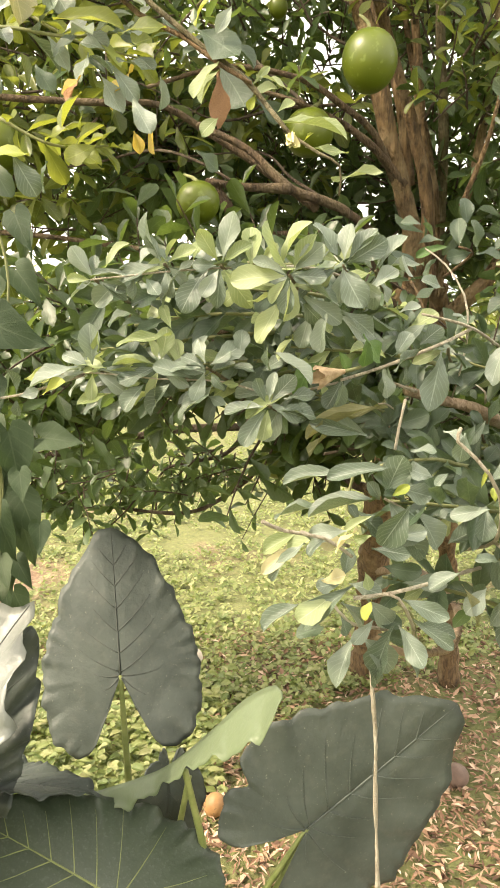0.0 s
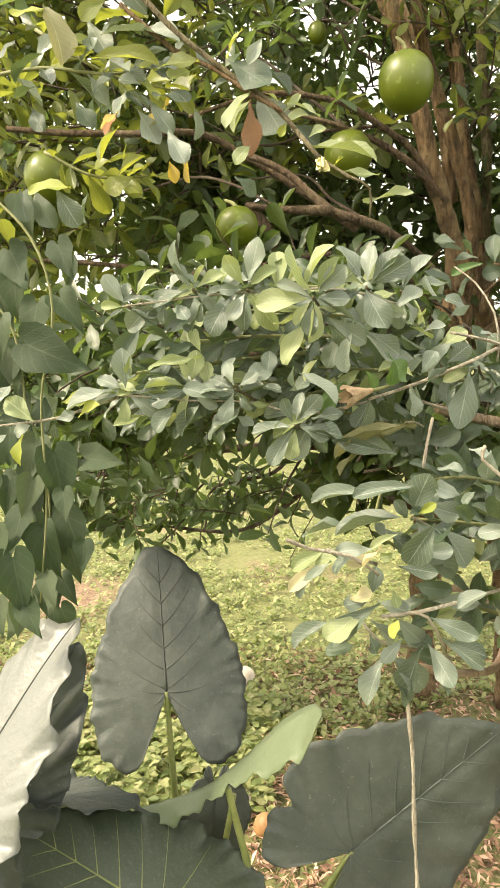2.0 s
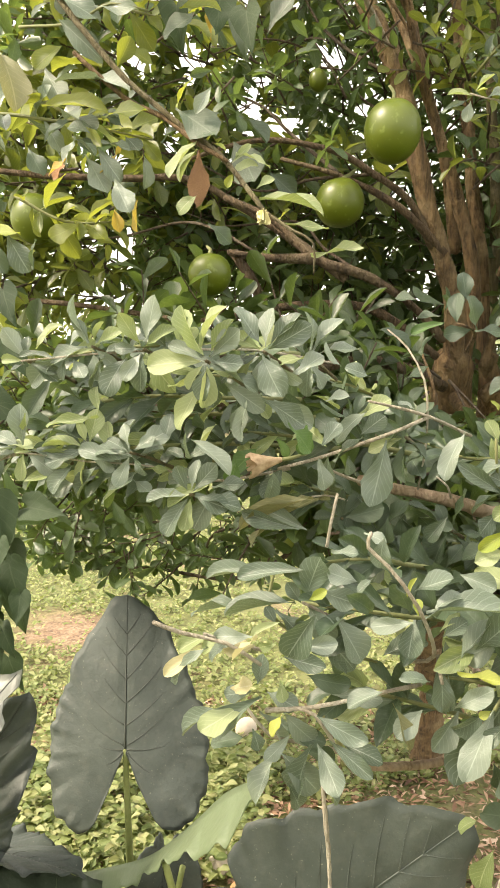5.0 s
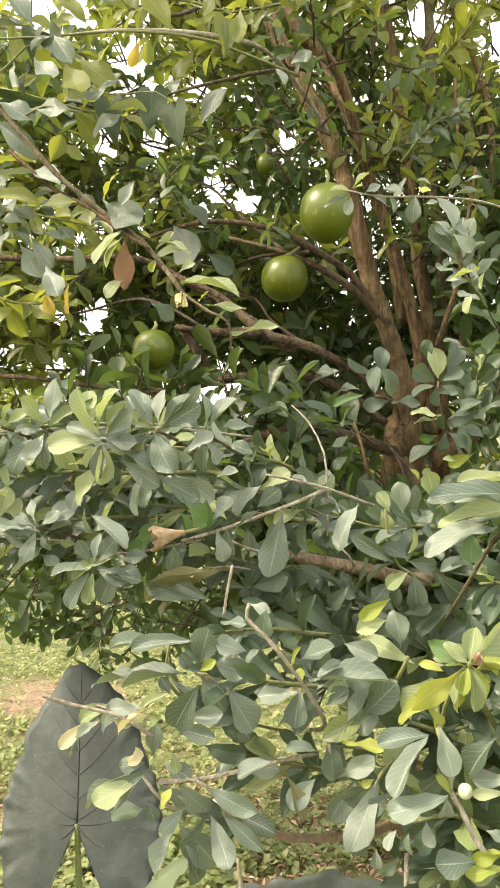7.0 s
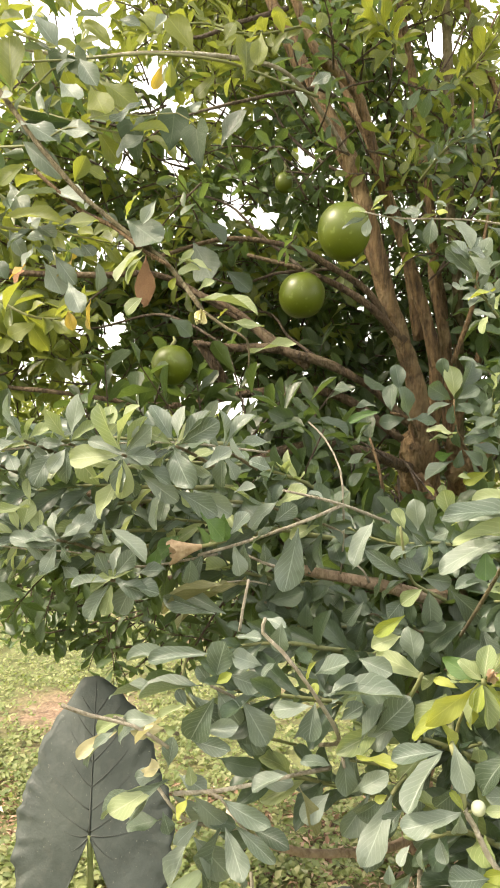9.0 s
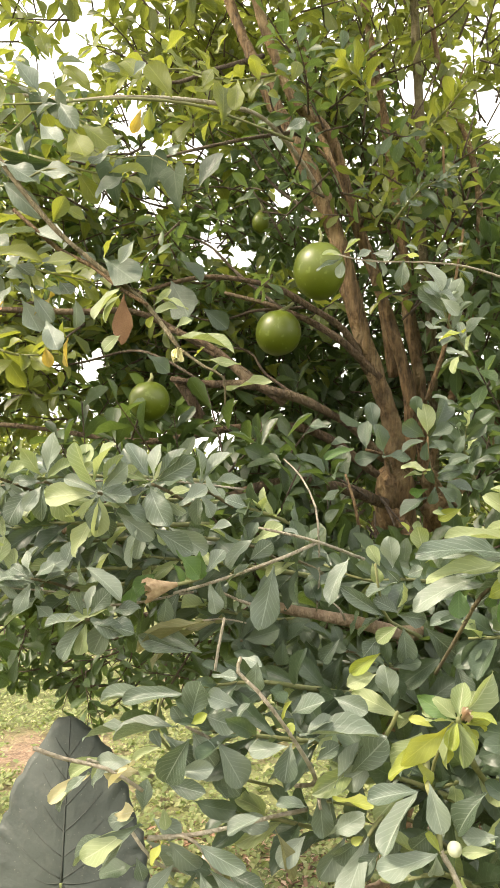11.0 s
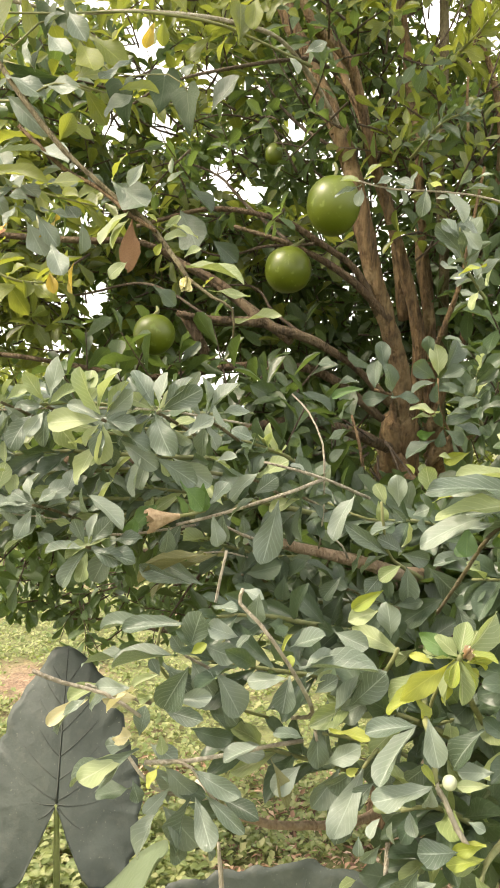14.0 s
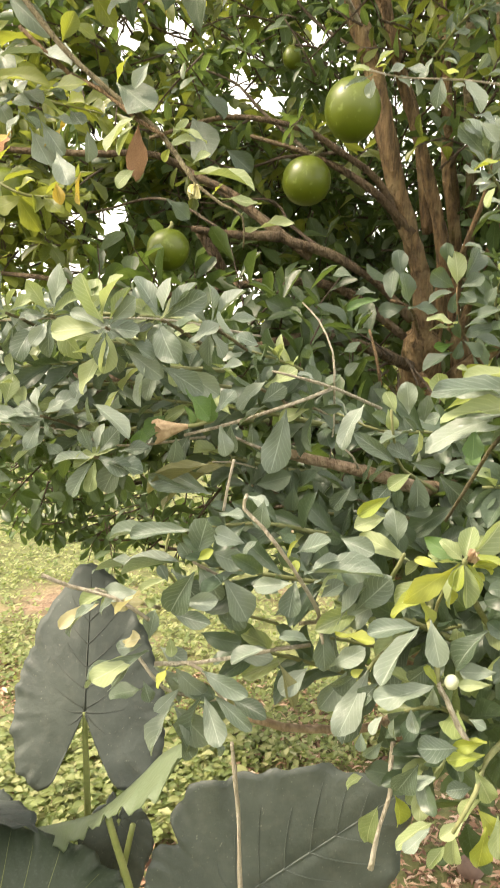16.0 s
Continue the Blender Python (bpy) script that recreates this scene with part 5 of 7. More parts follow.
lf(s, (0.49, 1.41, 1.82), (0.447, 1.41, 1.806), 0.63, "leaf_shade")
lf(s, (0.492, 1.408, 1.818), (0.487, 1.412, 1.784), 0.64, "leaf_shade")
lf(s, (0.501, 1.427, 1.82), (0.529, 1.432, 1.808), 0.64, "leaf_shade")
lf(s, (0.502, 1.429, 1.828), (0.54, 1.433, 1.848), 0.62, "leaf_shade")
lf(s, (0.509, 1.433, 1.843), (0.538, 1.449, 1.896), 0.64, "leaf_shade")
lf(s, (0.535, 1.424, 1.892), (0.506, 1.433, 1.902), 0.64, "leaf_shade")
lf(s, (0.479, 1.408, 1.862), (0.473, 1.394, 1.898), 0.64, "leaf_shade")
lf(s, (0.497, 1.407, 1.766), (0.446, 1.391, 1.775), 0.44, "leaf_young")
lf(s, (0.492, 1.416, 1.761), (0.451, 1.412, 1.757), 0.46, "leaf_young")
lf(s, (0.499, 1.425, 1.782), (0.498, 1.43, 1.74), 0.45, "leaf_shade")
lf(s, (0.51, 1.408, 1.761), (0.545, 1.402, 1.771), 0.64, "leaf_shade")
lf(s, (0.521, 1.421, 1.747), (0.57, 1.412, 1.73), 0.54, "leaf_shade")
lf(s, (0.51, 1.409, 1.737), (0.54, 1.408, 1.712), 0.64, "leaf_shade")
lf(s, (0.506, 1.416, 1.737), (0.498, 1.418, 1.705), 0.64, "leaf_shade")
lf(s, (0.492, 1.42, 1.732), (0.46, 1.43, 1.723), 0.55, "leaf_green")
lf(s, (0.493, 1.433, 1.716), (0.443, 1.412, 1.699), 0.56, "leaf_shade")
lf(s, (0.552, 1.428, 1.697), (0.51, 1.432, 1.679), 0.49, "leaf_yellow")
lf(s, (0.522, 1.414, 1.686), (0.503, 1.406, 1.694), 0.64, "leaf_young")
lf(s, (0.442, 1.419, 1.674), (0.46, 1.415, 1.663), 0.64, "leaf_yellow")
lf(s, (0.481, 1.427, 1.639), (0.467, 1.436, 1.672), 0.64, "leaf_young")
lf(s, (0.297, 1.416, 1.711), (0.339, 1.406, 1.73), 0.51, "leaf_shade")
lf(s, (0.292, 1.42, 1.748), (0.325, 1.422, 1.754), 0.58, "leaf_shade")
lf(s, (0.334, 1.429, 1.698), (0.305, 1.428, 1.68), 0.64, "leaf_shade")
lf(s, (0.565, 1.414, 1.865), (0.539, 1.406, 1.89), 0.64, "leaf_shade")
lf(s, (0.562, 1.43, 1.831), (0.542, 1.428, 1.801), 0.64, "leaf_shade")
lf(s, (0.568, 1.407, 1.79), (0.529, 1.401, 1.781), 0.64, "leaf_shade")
s = limb("spray", tree, [(-0.221, 1, 1.623), (-0.31, 1, 1.598), (-0.382, 1, 1.591), (-0.431, 1, 1.587)], 0.002, 0.0015, "twig", 6, 0.1, step=0.02)
lf(s, (-0.337, 0.982, 1.596), (-0.375, 0.985, 1.632), 0.55, "leaf_young")
lf(s, (-0.306, 0.977, 1.602), (-0.31, 0.969, 1.636), 0.64)
lf(s, (-0.304, 0.978, 1.598), (-0.279, 0.976, 1.605), 0.64)
lf(s, (-0.315, 1.005, 1.593), (-0.318, 1.004, 1.568), 0.64)
lf(s, (-0.343, 0.987, 1.591), (-0.374, 0.993, 1.581), 0.64)
lf(s, (-0.351, 0.978, 1.579), (-0.367, 0.97, 1.54), 0.60, "leaf_yellow")
lf(s, (-0.22, 0.999, 1.632), (-0.286, 0.968, 1.628), 0.36)
lf(s, (-0.301, 0.998, 1.619), (-0.265, 0.992, 1.626), 0.54, "leaf_yellow")
lf(s, (-0.272, 0.975, 1.6), (-0.243, 0.968, 1.619), 0.61, "leaf_yellow")
lf(s, (-0.379, 0.989, 1.579), (-0.402, 0.985, 1.565), 0.64)
lf(s, (-0.365, 0.991, 1.648), (-0.385, 0.978, 1.626), 0.64)
s = limb("spray", tree, [(0.504, 1.1, 1.235), (0.434, 1.02, 1.321), (0.368, 0.98, 1.355), (0.326, 0.97, 1.363)], 0.003, 0.002, "twig_green", 6, 0.1, step=0.02)
lf(s, (0.381, 0.972, 1.457), (0.344, 0.996, 1.376), 0.40)
lf(s, (0.325, 0.978, 1.388), (0.332, 0.971, 1.316), 0.36)
lf(s, (0.421, 0.968, 1.42), (0.377, 0.95, 1.37), 0.42)
lf(s, (0.428, 0.994, 1.368), (0.384, 0.999, 1.289), 0.44)
lf(s, (0.347, 0.98, 1.317), (0.317, 0.956, 1.275), 0.53)
lf(s, (0.365, 0.977, 1.309), (0.345, 0.988, 1.221), 0.41)
lf(s, (0.429, 0.978, 1.296), (0.401, 0.978, 1.241), 0.56)
lf(s, (0.392, 0.992, 1.246), (0.402, 0.993, 1.211), 0.64, "leaf_shade")
lf(s, (0.421, 0.984, 1.182), (0.38, 0.968, 1.197), 0.64, "leaf_shade")
lf(s, (0.411, 0.966, 1.167), (0.43, 0.971, 1.123), 0.58, "leaf_yellow")
lf(s, (0.391, 0.977, 1.143), (0.367, 0.99, 1.077), 0.45, "leaf_young")
lf(s, (0.434, 0.99, 1.221), (0.403, 1, 1.186), 0.64, "leaf_shade")
lf(s, (0.371, 0.976, 1.182), (0.346, 0.985, 1.166), 0.64, "leaf_young")
lf(s, (0.297, 0.988, 1.429), (0.383, 1.007, 1.438), 0.29)
lf(s, (0.256, 0.969, 1.386), (0.302, 0.977, 1.414), 0.59)
s = limb("spray", tree, [(0.249, 1.05, 1.346), (0.169, 0.97, 1.398), (0.121, 0.95, 1.442), (0.13, 0.94, 1.504)], 0.0028, 0.002, "twig_green", 6, 0.1, step=0.02)
lf(s, (0.113, 0.948, 1.492), (0.035, 0.969, 1.483), 0.30)
lf(s, (0.102, 0.965, 1.448), (0.024, 0.944, 1.441), 0.34)
lf(s, (0.128, 0.948, 1.445), (0.171, 0.934, 1.412), 0.48)
lf(s, (0.174, 0.949, 1.427), (0.225, 0.934, 1.384), 0.49)
lf(s, (0.204, 0.955, 1.43), (0.264, 0.933, 1.432), 0.28)
lf(s, (0.053, 0.94, 1.416), (0.008, 0.935, 1.396), 0.46, "leaf_young")
lf(s, (0.094, 0.937, 1.418), (0.039, 0.928, 1.4), 0.45, "leaf_young")
lf(s, (0.195, 0.962, 1.337), (0.254, 0.973, 1.332), 0.39)
lf(s, (0.301, 0.941, 1.334), (0.27, 0.924, 1.307), 0.62)
s = limb("spray", tree, [(0.229, 1.02, 1.229), (0.162, 0.96, 1.274), (0.121, 0.94, 1.291), (0.09, 0.93, 1.335)], 0.0028, 0.002, "twig", 6, 0.1, step=0.02)
lf(s, (0.057, 0.95, 1.316), (-0, 0.965, 1.278), 0.44)
lf(s, (0.092, 0.943, 1.286), (0.05, 0.93, 1.281), 0.64, "leaf_shade")
lf(s, (0.11, 0.932, 1.324), (0.146, 0.944, 1.275), 0.47)
lf(s, (0.131, 0.953, 1.267), (0.092, 0.926, 1.214), 0.44)
lf(s, (0.136, 0.931, 1.274), (0.184, 0.923, 1.233), 0.56)
lf(s, (0.145, 0.933, 1.234), (0.159, 0.936, 1.202), 0.64)
lf(s, (0.185, 0.936, 1.321), (0.223, 0.944, 1.263), 0.43, "leaf_olive")
lf(s, (0.134, 0.93, 1.311), (0.189, 0.926, 1.292), 0.37, "leaf_shade")
lf(s, (0.161, 0.954, 1.268), (0.2, 0.957, 1.257), 0.53, "leaf_shade")
lf(s, (0.119, 0.928, 1.351), (0.16, 0.912, 1.341), 0.50)
lf(s, (0.165, 0.944, 1.367), (0.215, 0.936, 1.354), 0.49, "leaf_shade")

# fuller leaves just behind the front sprays, in the leaf colour darkened for shade
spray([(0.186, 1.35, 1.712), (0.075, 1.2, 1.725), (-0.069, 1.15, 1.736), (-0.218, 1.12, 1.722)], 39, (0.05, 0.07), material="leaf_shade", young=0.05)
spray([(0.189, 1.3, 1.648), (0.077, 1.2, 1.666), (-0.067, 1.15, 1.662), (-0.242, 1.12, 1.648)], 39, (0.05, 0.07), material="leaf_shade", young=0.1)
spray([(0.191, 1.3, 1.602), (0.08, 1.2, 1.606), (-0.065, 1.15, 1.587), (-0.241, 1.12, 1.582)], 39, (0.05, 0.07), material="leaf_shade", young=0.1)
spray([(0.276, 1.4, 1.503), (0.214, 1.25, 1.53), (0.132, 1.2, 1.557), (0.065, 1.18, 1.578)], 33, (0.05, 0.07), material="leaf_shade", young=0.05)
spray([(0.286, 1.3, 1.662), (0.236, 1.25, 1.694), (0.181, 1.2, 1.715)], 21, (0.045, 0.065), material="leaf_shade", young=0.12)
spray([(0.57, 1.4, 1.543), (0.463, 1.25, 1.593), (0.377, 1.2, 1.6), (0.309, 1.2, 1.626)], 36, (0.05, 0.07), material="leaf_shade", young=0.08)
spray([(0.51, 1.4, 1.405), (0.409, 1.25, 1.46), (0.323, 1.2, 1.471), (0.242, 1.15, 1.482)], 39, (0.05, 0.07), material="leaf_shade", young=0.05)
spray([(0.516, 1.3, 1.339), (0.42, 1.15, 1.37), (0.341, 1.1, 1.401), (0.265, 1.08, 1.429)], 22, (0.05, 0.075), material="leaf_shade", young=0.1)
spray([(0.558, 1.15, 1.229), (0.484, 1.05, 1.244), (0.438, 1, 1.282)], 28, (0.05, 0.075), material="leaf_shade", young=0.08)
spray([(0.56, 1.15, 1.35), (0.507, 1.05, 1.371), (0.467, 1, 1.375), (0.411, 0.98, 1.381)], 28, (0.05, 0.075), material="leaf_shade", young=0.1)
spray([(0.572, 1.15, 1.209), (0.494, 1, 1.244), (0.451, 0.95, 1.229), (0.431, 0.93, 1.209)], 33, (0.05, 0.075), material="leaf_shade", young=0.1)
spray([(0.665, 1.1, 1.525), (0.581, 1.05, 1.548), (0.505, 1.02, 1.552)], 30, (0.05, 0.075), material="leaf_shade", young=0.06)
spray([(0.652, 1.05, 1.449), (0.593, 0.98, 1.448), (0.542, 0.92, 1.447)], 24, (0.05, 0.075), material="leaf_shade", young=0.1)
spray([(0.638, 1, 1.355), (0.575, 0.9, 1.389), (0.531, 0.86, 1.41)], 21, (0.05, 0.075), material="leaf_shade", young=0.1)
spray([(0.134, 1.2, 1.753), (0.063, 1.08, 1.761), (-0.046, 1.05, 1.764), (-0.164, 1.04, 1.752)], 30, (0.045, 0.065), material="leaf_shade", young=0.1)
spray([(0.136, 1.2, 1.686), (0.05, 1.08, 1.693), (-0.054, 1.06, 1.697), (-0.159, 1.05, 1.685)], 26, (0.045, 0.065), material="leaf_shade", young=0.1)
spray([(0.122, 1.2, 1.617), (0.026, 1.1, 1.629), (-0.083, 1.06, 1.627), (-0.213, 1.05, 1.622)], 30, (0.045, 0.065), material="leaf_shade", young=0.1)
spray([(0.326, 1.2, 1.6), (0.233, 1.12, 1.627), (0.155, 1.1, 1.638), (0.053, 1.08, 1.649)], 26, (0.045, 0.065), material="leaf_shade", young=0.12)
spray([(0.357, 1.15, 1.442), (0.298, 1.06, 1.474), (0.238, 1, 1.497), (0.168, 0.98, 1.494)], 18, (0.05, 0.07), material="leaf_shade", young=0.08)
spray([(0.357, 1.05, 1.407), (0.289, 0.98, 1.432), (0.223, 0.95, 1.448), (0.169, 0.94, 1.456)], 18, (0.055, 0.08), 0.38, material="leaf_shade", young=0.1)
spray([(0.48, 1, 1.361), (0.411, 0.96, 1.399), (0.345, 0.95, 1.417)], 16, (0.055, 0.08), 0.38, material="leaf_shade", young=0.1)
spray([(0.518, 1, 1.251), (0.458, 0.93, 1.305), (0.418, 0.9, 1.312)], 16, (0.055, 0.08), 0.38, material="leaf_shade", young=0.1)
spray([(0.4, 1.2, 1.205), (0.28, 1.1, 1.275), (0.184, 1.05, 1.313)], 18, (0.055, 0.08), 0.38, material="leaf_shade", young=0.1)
# leaf whorls at the twig ends of the front sprays
def whorl(at, count, size, young=0.3, material="leaf_front", back=0.09):
    """A fascicle of leaves that spread from one knot at the end of a short twig."""
    at = np.array(at, float)
    stem = limb("spray", tree, [tuple(at + (0.03, back, -0.03)), tuple(at + (0.012, back * 0.5, -0.012)), tuple(at)], 0.0026, 0.0022, "bough", 6, 0.12, step=0.02)
    for i in range(count):
        a = 6.2832 * (i + lrng.uniform(-0.55, 0.55)) / count
        w = unit(np.array((math.cos(a), -0.25 + 0.35 * lrng.rand(), math.sin(a) + 0.12)))
        ln = size * lrng.uniform(0.6, 1.15)
        face = unit(FACE + 0.35 * np.array((math.cos(a), 0, math.sin(a))))
        lf(stem, at + 0.006 * w, at + ln * w, lrng.uniform(0.4, 0.56), "leaf_young" if lrng.rand() < young else material, face=face, loose=0.42)


for at, count, size, young in (((-0.108, 0.99, 1.762), 7, 0.058, 0.4), ((-0.035, 0.97, 1.757), 8, 0.06, 0.4), ((0.049, 0.94, 1.742), 10, 0.066, 0.45), ((0.116, 0.95, 1.752), 8, 0.058, 0.25), ((0.164, 1.0, 1.747), 7, 0.056, 0.15),
                               ((-0.121, 1.0, 1.634), 7, 0.055, 0.35), ((-0.058, 0.98, 1.629), 7, 0.055, 0.2), ((0.02, 0.97, 1.579), 8, 0.06, 0.35), ((-0.21, 1.0, 1.63), 6, 0.055, 0.4), ((-0.2, 1.0, 1.745), 6, 0.05, 0.4)):
    whorl(at, count, size, young)
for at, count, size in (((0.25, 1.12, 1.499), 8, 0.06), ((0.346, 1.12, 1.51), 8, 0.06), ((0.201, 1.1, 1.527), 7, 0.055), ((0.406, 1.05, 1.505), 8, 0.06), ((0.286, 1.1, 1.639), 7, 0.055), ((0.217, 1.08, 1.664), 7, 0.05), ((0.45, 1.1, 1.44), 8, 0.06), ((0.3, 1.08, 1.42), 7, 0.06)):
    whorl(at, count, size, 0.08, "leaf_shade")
# fading leaves at the end of the low pale twig
s = limb("spray", tree, [(0.119, 0.930, 1.400), (0.086, 0.900, 1.419), (0.055, 0.880, 1.436)], 0.0022, 0.0018, "twig", 6, 0.12, step=0.02)
lf(s, (0.110, 0.900, 1.418), (0.074, 0.880, 1.417), 0.80, "leaf_beige", loose=0.2)
lf(s, (0.051, 0.900, 1.411), (0.006, 0.880, 1.386), 0.34, "leaf_beige", loose=0.2)
lf(s, (0.069, 0.900, 1.417), (0.055, 0.880, 1.436), 0.50, "leaf_front", loose=0.2)
lf(s, (0.100, 0.900, 1.351), (0.052, 0.880, 1.316), 0.50, "leaf_young", loose=0.2)
lf(s, (0.082, 0.900, 1.364), (0.107, 0.880, 1.379), 0.70, "leaf_beige", loose=0.2)
# bare pale stalks hanging below the leaves
limb("stalk", tree, [(0.175, 1.100, 1.139), (0.184, 1.110, 1.016), (0.186, 1.120, 0.894), (0.197, 1.140, 0.615)], 0.0032, 0.0038, "twig", 7, 0.16, "pale bare hanging stalk", 0.01)
limb("stalk", tree, [(0.407, 0.95, 1.246), (0.404, 0.93, 1.22), (0.405, 0.93, 1.192), (0.392, 0.93, 1.139), (0.385, 0.93, 1.09)], 0.003, 0.003, "twig", 7, 0.16, "pale bare hanging stalk", 0.01)
limb("stalk", tree, [(0.447, 0.83, 1.379), (0.457, 0.83, 1.361), (0.47, 0.83, 1.334), (0.484, 0.83, 1.312)], 0.0035, 0.003, "twig", 7, 0.2, "pale bare knobbly stalk", 0.008)
limb("stalk", tree, [(0.187, 0.98, 1.515), (0.192, 0.98, 1.544), (0.2, 0.98, 1.581)], 0.0022, 0.0018, "twig", 6, 0.1)
limb("stalk", tree, [(0.232, 1.06, 1.582), (0.21, 1.05, 1.591), (0.186, 1.05, 1.601)], 0.003, 0.002, "twig", 6, 0.1)
limb("stalk", tree, [(0.348, 1.12, 1.555), (0.341, 1.1, 1.574), (0.327, 1.1, 1.586)], 0.002, 0.001, "twig", 6, 0.1)
limb("stalk", tree, [(0.306, 1.15, 1.561), (0.313, 1.12, 1.619), (0.314, 1.1, 1.667), (0.31, 1.11, 1.715), (0.288, 1.13, 1.759), (0.262, 1.15, 1.785)], 0.0018, 0.0014, "twig", 6, 0.14)
limb("stalk", tree, [(0.369, 1.6, 1.651), (0.358, 1.6, 1.709), (0.342, 1.65, 1.761)], 0.004, 0.003, "bark", 6, 0.1)
# dried blossom at the end of its twig, withered flower, bud
M["husk"] = plain_material("dried_blossom", (0.3, 0.2, 0.115), (0.54, 0.41, 0.27), 90.0, 0.85, 0.6)
M["cream"] = plain_material("faded_cream_petal", (0.42, 0.3, 0.2), (0.6, 0.48, 0.34), 60.0, 0.8, 0.2)
M["pale_yellow"] = plain_material("pale_yellow_petal", (0.5, 0.46, 0.2), (0.62, 0.58, 0.34), 60.0, 0.7, 0.2)
M["bud"] = plain_material("pale_bud", (0.36, 0.4, 0.25), (0.5, 0.52, 0.38), 60.0, 0.7, 0.2)


def blossom(at, toward, size, petals, material, label):
    b = thing("withered_blossom", label, "flower", "", at)
    d = unit(np.array(toward, float))
    u = unit(np.cross(d, [0.2, 0.4, 0.9]))
    v = np.cross(d, u)
    for i in range(petals):
        a = 6.28 * i / petals
        o = math.cos(a) * u + math.sin(a) * v
        p0, n0 = np.array(at), unit(o + 0.2 * lrng.randn(3))
        w = unit(d + 0.16 * o + 0.06 * lrng.randn(3))
        sv, sf, su = SHAPES["round"][i % 4]
        sd = unit(np.cross(w, n0))
        nn = np.cross(sd, w)
        vs = p0 + size * (sv[:, 1:2] * w + sv[:, 2:3] * nn + 0.4 * sv[:, 0:1] * sd)
        under(link_mesh("petal", vs.tolist(), sf, M[material], None, su), b)
    return b


def trumpet(base, mouth, r0, r1, material, label):
    """A withered trumpet flower: a narrow tube that flares into a torn, pleated mouth."""
    ob = thing("withered_blossom", label, "flower", "", base)
    a, d = np.array(base, float), np.array(mouth, float) - np.array(base, float)
    u = unit(np.cross(d, [0.1, 0.3, 0.95]))
    w = unit(np.cross(d, u))
    vs, fs = [], []
    for i in range(9):
        t = i / 8
        for j in range(22):
            g = 6.2832 * j / 22
            r = (r0 + (r1 - r0) * t ** 1.15) * (1 + 0.16 * t * math.sin(4 * g + 1) + 0.08 * t * math.sin(9 * g))
            end = t * (1 + (0.12 * math.sin(3 * g + 2) + 0.06 * math.sin(8 * g)) * t ** 3)
            vs.append(a + d * end + r * (math.cos(g) * u + math.sin(g) * w))
    for i in range(8):
        for j in range(22):
            fs.append((i * 22 + j, i * 22 + (j + 1) % 22, (i + 1) * 22 + (j + 1) % 22, (i + 1) * 22 + j))
    under(link_mesh("petal", vs, fs, M[material]), ob)
    limb("stalk", ob, [base, tuple(a - 0.35 * d), tuple(a - 0.8 * d + np.array((0, 0.004, 0.002)))], r0, 0.0022, "twig_green", 6, 0.1, step=0.01)
    return ob


trumpet((0.127, 1.03, 1.616), (0.088, 1.018, 1.61), 0.003, 0.0155, "husk", "dried tan trumpet blossom at the end of a twig")
blossom((0.072, 1.275, 1.978), (0.0, -0.6, -0.5), 0.034, 7, "pale_yellow", "withered pale yellow flower on a bough")
s = limb("spray", tree, [(0.52, 1.0, 1.38), (0.49, 0.92, 1.44), (0.475, 0.88, 1.485), (0.472, 0.865, 1.5)], 0.004, 0.003, "twig_green", 6, 0.1, step=0.02)
for tip, wide, mat in (((0.527, 0.85, 1.516), 0.36, "leaf_yellow"), ((0.395, 0.85, 1.447), 0.36, "leaf_yellow"), ((0.455, 0.845, 1.455), 0.62, "leaf_yellow"), ((0.419, 0.87, 1.49), 0.42, "leaf_young"),
                       ((0.505, 0.86, 1.462), 0.45, "leaf_yellow"), ((0.44, 0.87, 1.527), 0.45, "leaf_young"), ((0.485, 0.9, 1.543), 0.5, "leaf_young"), ((0.412, 0.9, 1.52), 0.45, "leaf_green"),
                       ((0.52, 0.9, 1.49), 0.5, "leaf_yellow"), ((0.43, 0.86, 1.425), 0.4, "leaf_young"), ((0.482, 0.85, 1.425), 0.4, "leaf_young"), ((0.54, 0.9, 1.55), 0.42, "leaf_young")):
    root = np.array((0.472, 0.868, 1.498))
    lf(s, root + 0.05 * (np.array(tip) - root), root + lrng.uniform(0.6, 0.85) * (np.array(tip) - root), wide, mat, lrng.choice(("elliptic", "obovate", "round")), loose=0.5)
blossom((0.478, 0.862, 1.5), (0.05, -0.5, 0.4), 0.022, 8, "cream", "withered pinkish blossoms among yellow leaves")
bud = thing("flower_bud", "pale green round flower bud on a stalk", "bud", at=(0.461, 0.83, 1.381))
bv, bf = ball(0.0075, 1.05, 5, 10, 14)
link_mesh("bud", bv, bf, M["bud"], bud)
limb("stalk", bud, [(0.461, 0.83, 1.381), (0.455, 0.83, 1.378), (0.447, 0.83, 1.376)], 0.002, 0.002, "twig_green", 6, 0.05)
# fuller leaves behind the rosettes and in the upper near boughs
spray([(0.618, 1.7, 1.736), (0.582, 1.6, 1.805), (0.587, 1.55, 1.868)], 18, (0.05, 0.08), material="leaf_shade", young=0.05)
s = spray([(-0.555, 1.42, 2.189), (-0.419, 1.4, 2.192), (-0.292, 1.38, 2.167), (-0.17, 1.38, 2.177)], 14, (0.06, 0.085), young=0.1)
lf(s, (-0.467, 1.361, 1.978), (-0.459, 1.352, 1.919), 0.61, "leaf_shade")
lf(s, (-0.445, 1.373, 1.978), (-0.419, 1.357, 1.909), 0.53, "leaf_shade")
lf(s, (-0.401, 1.362, 1.974), (-0.368, 1.375, 1.908), 0.62)
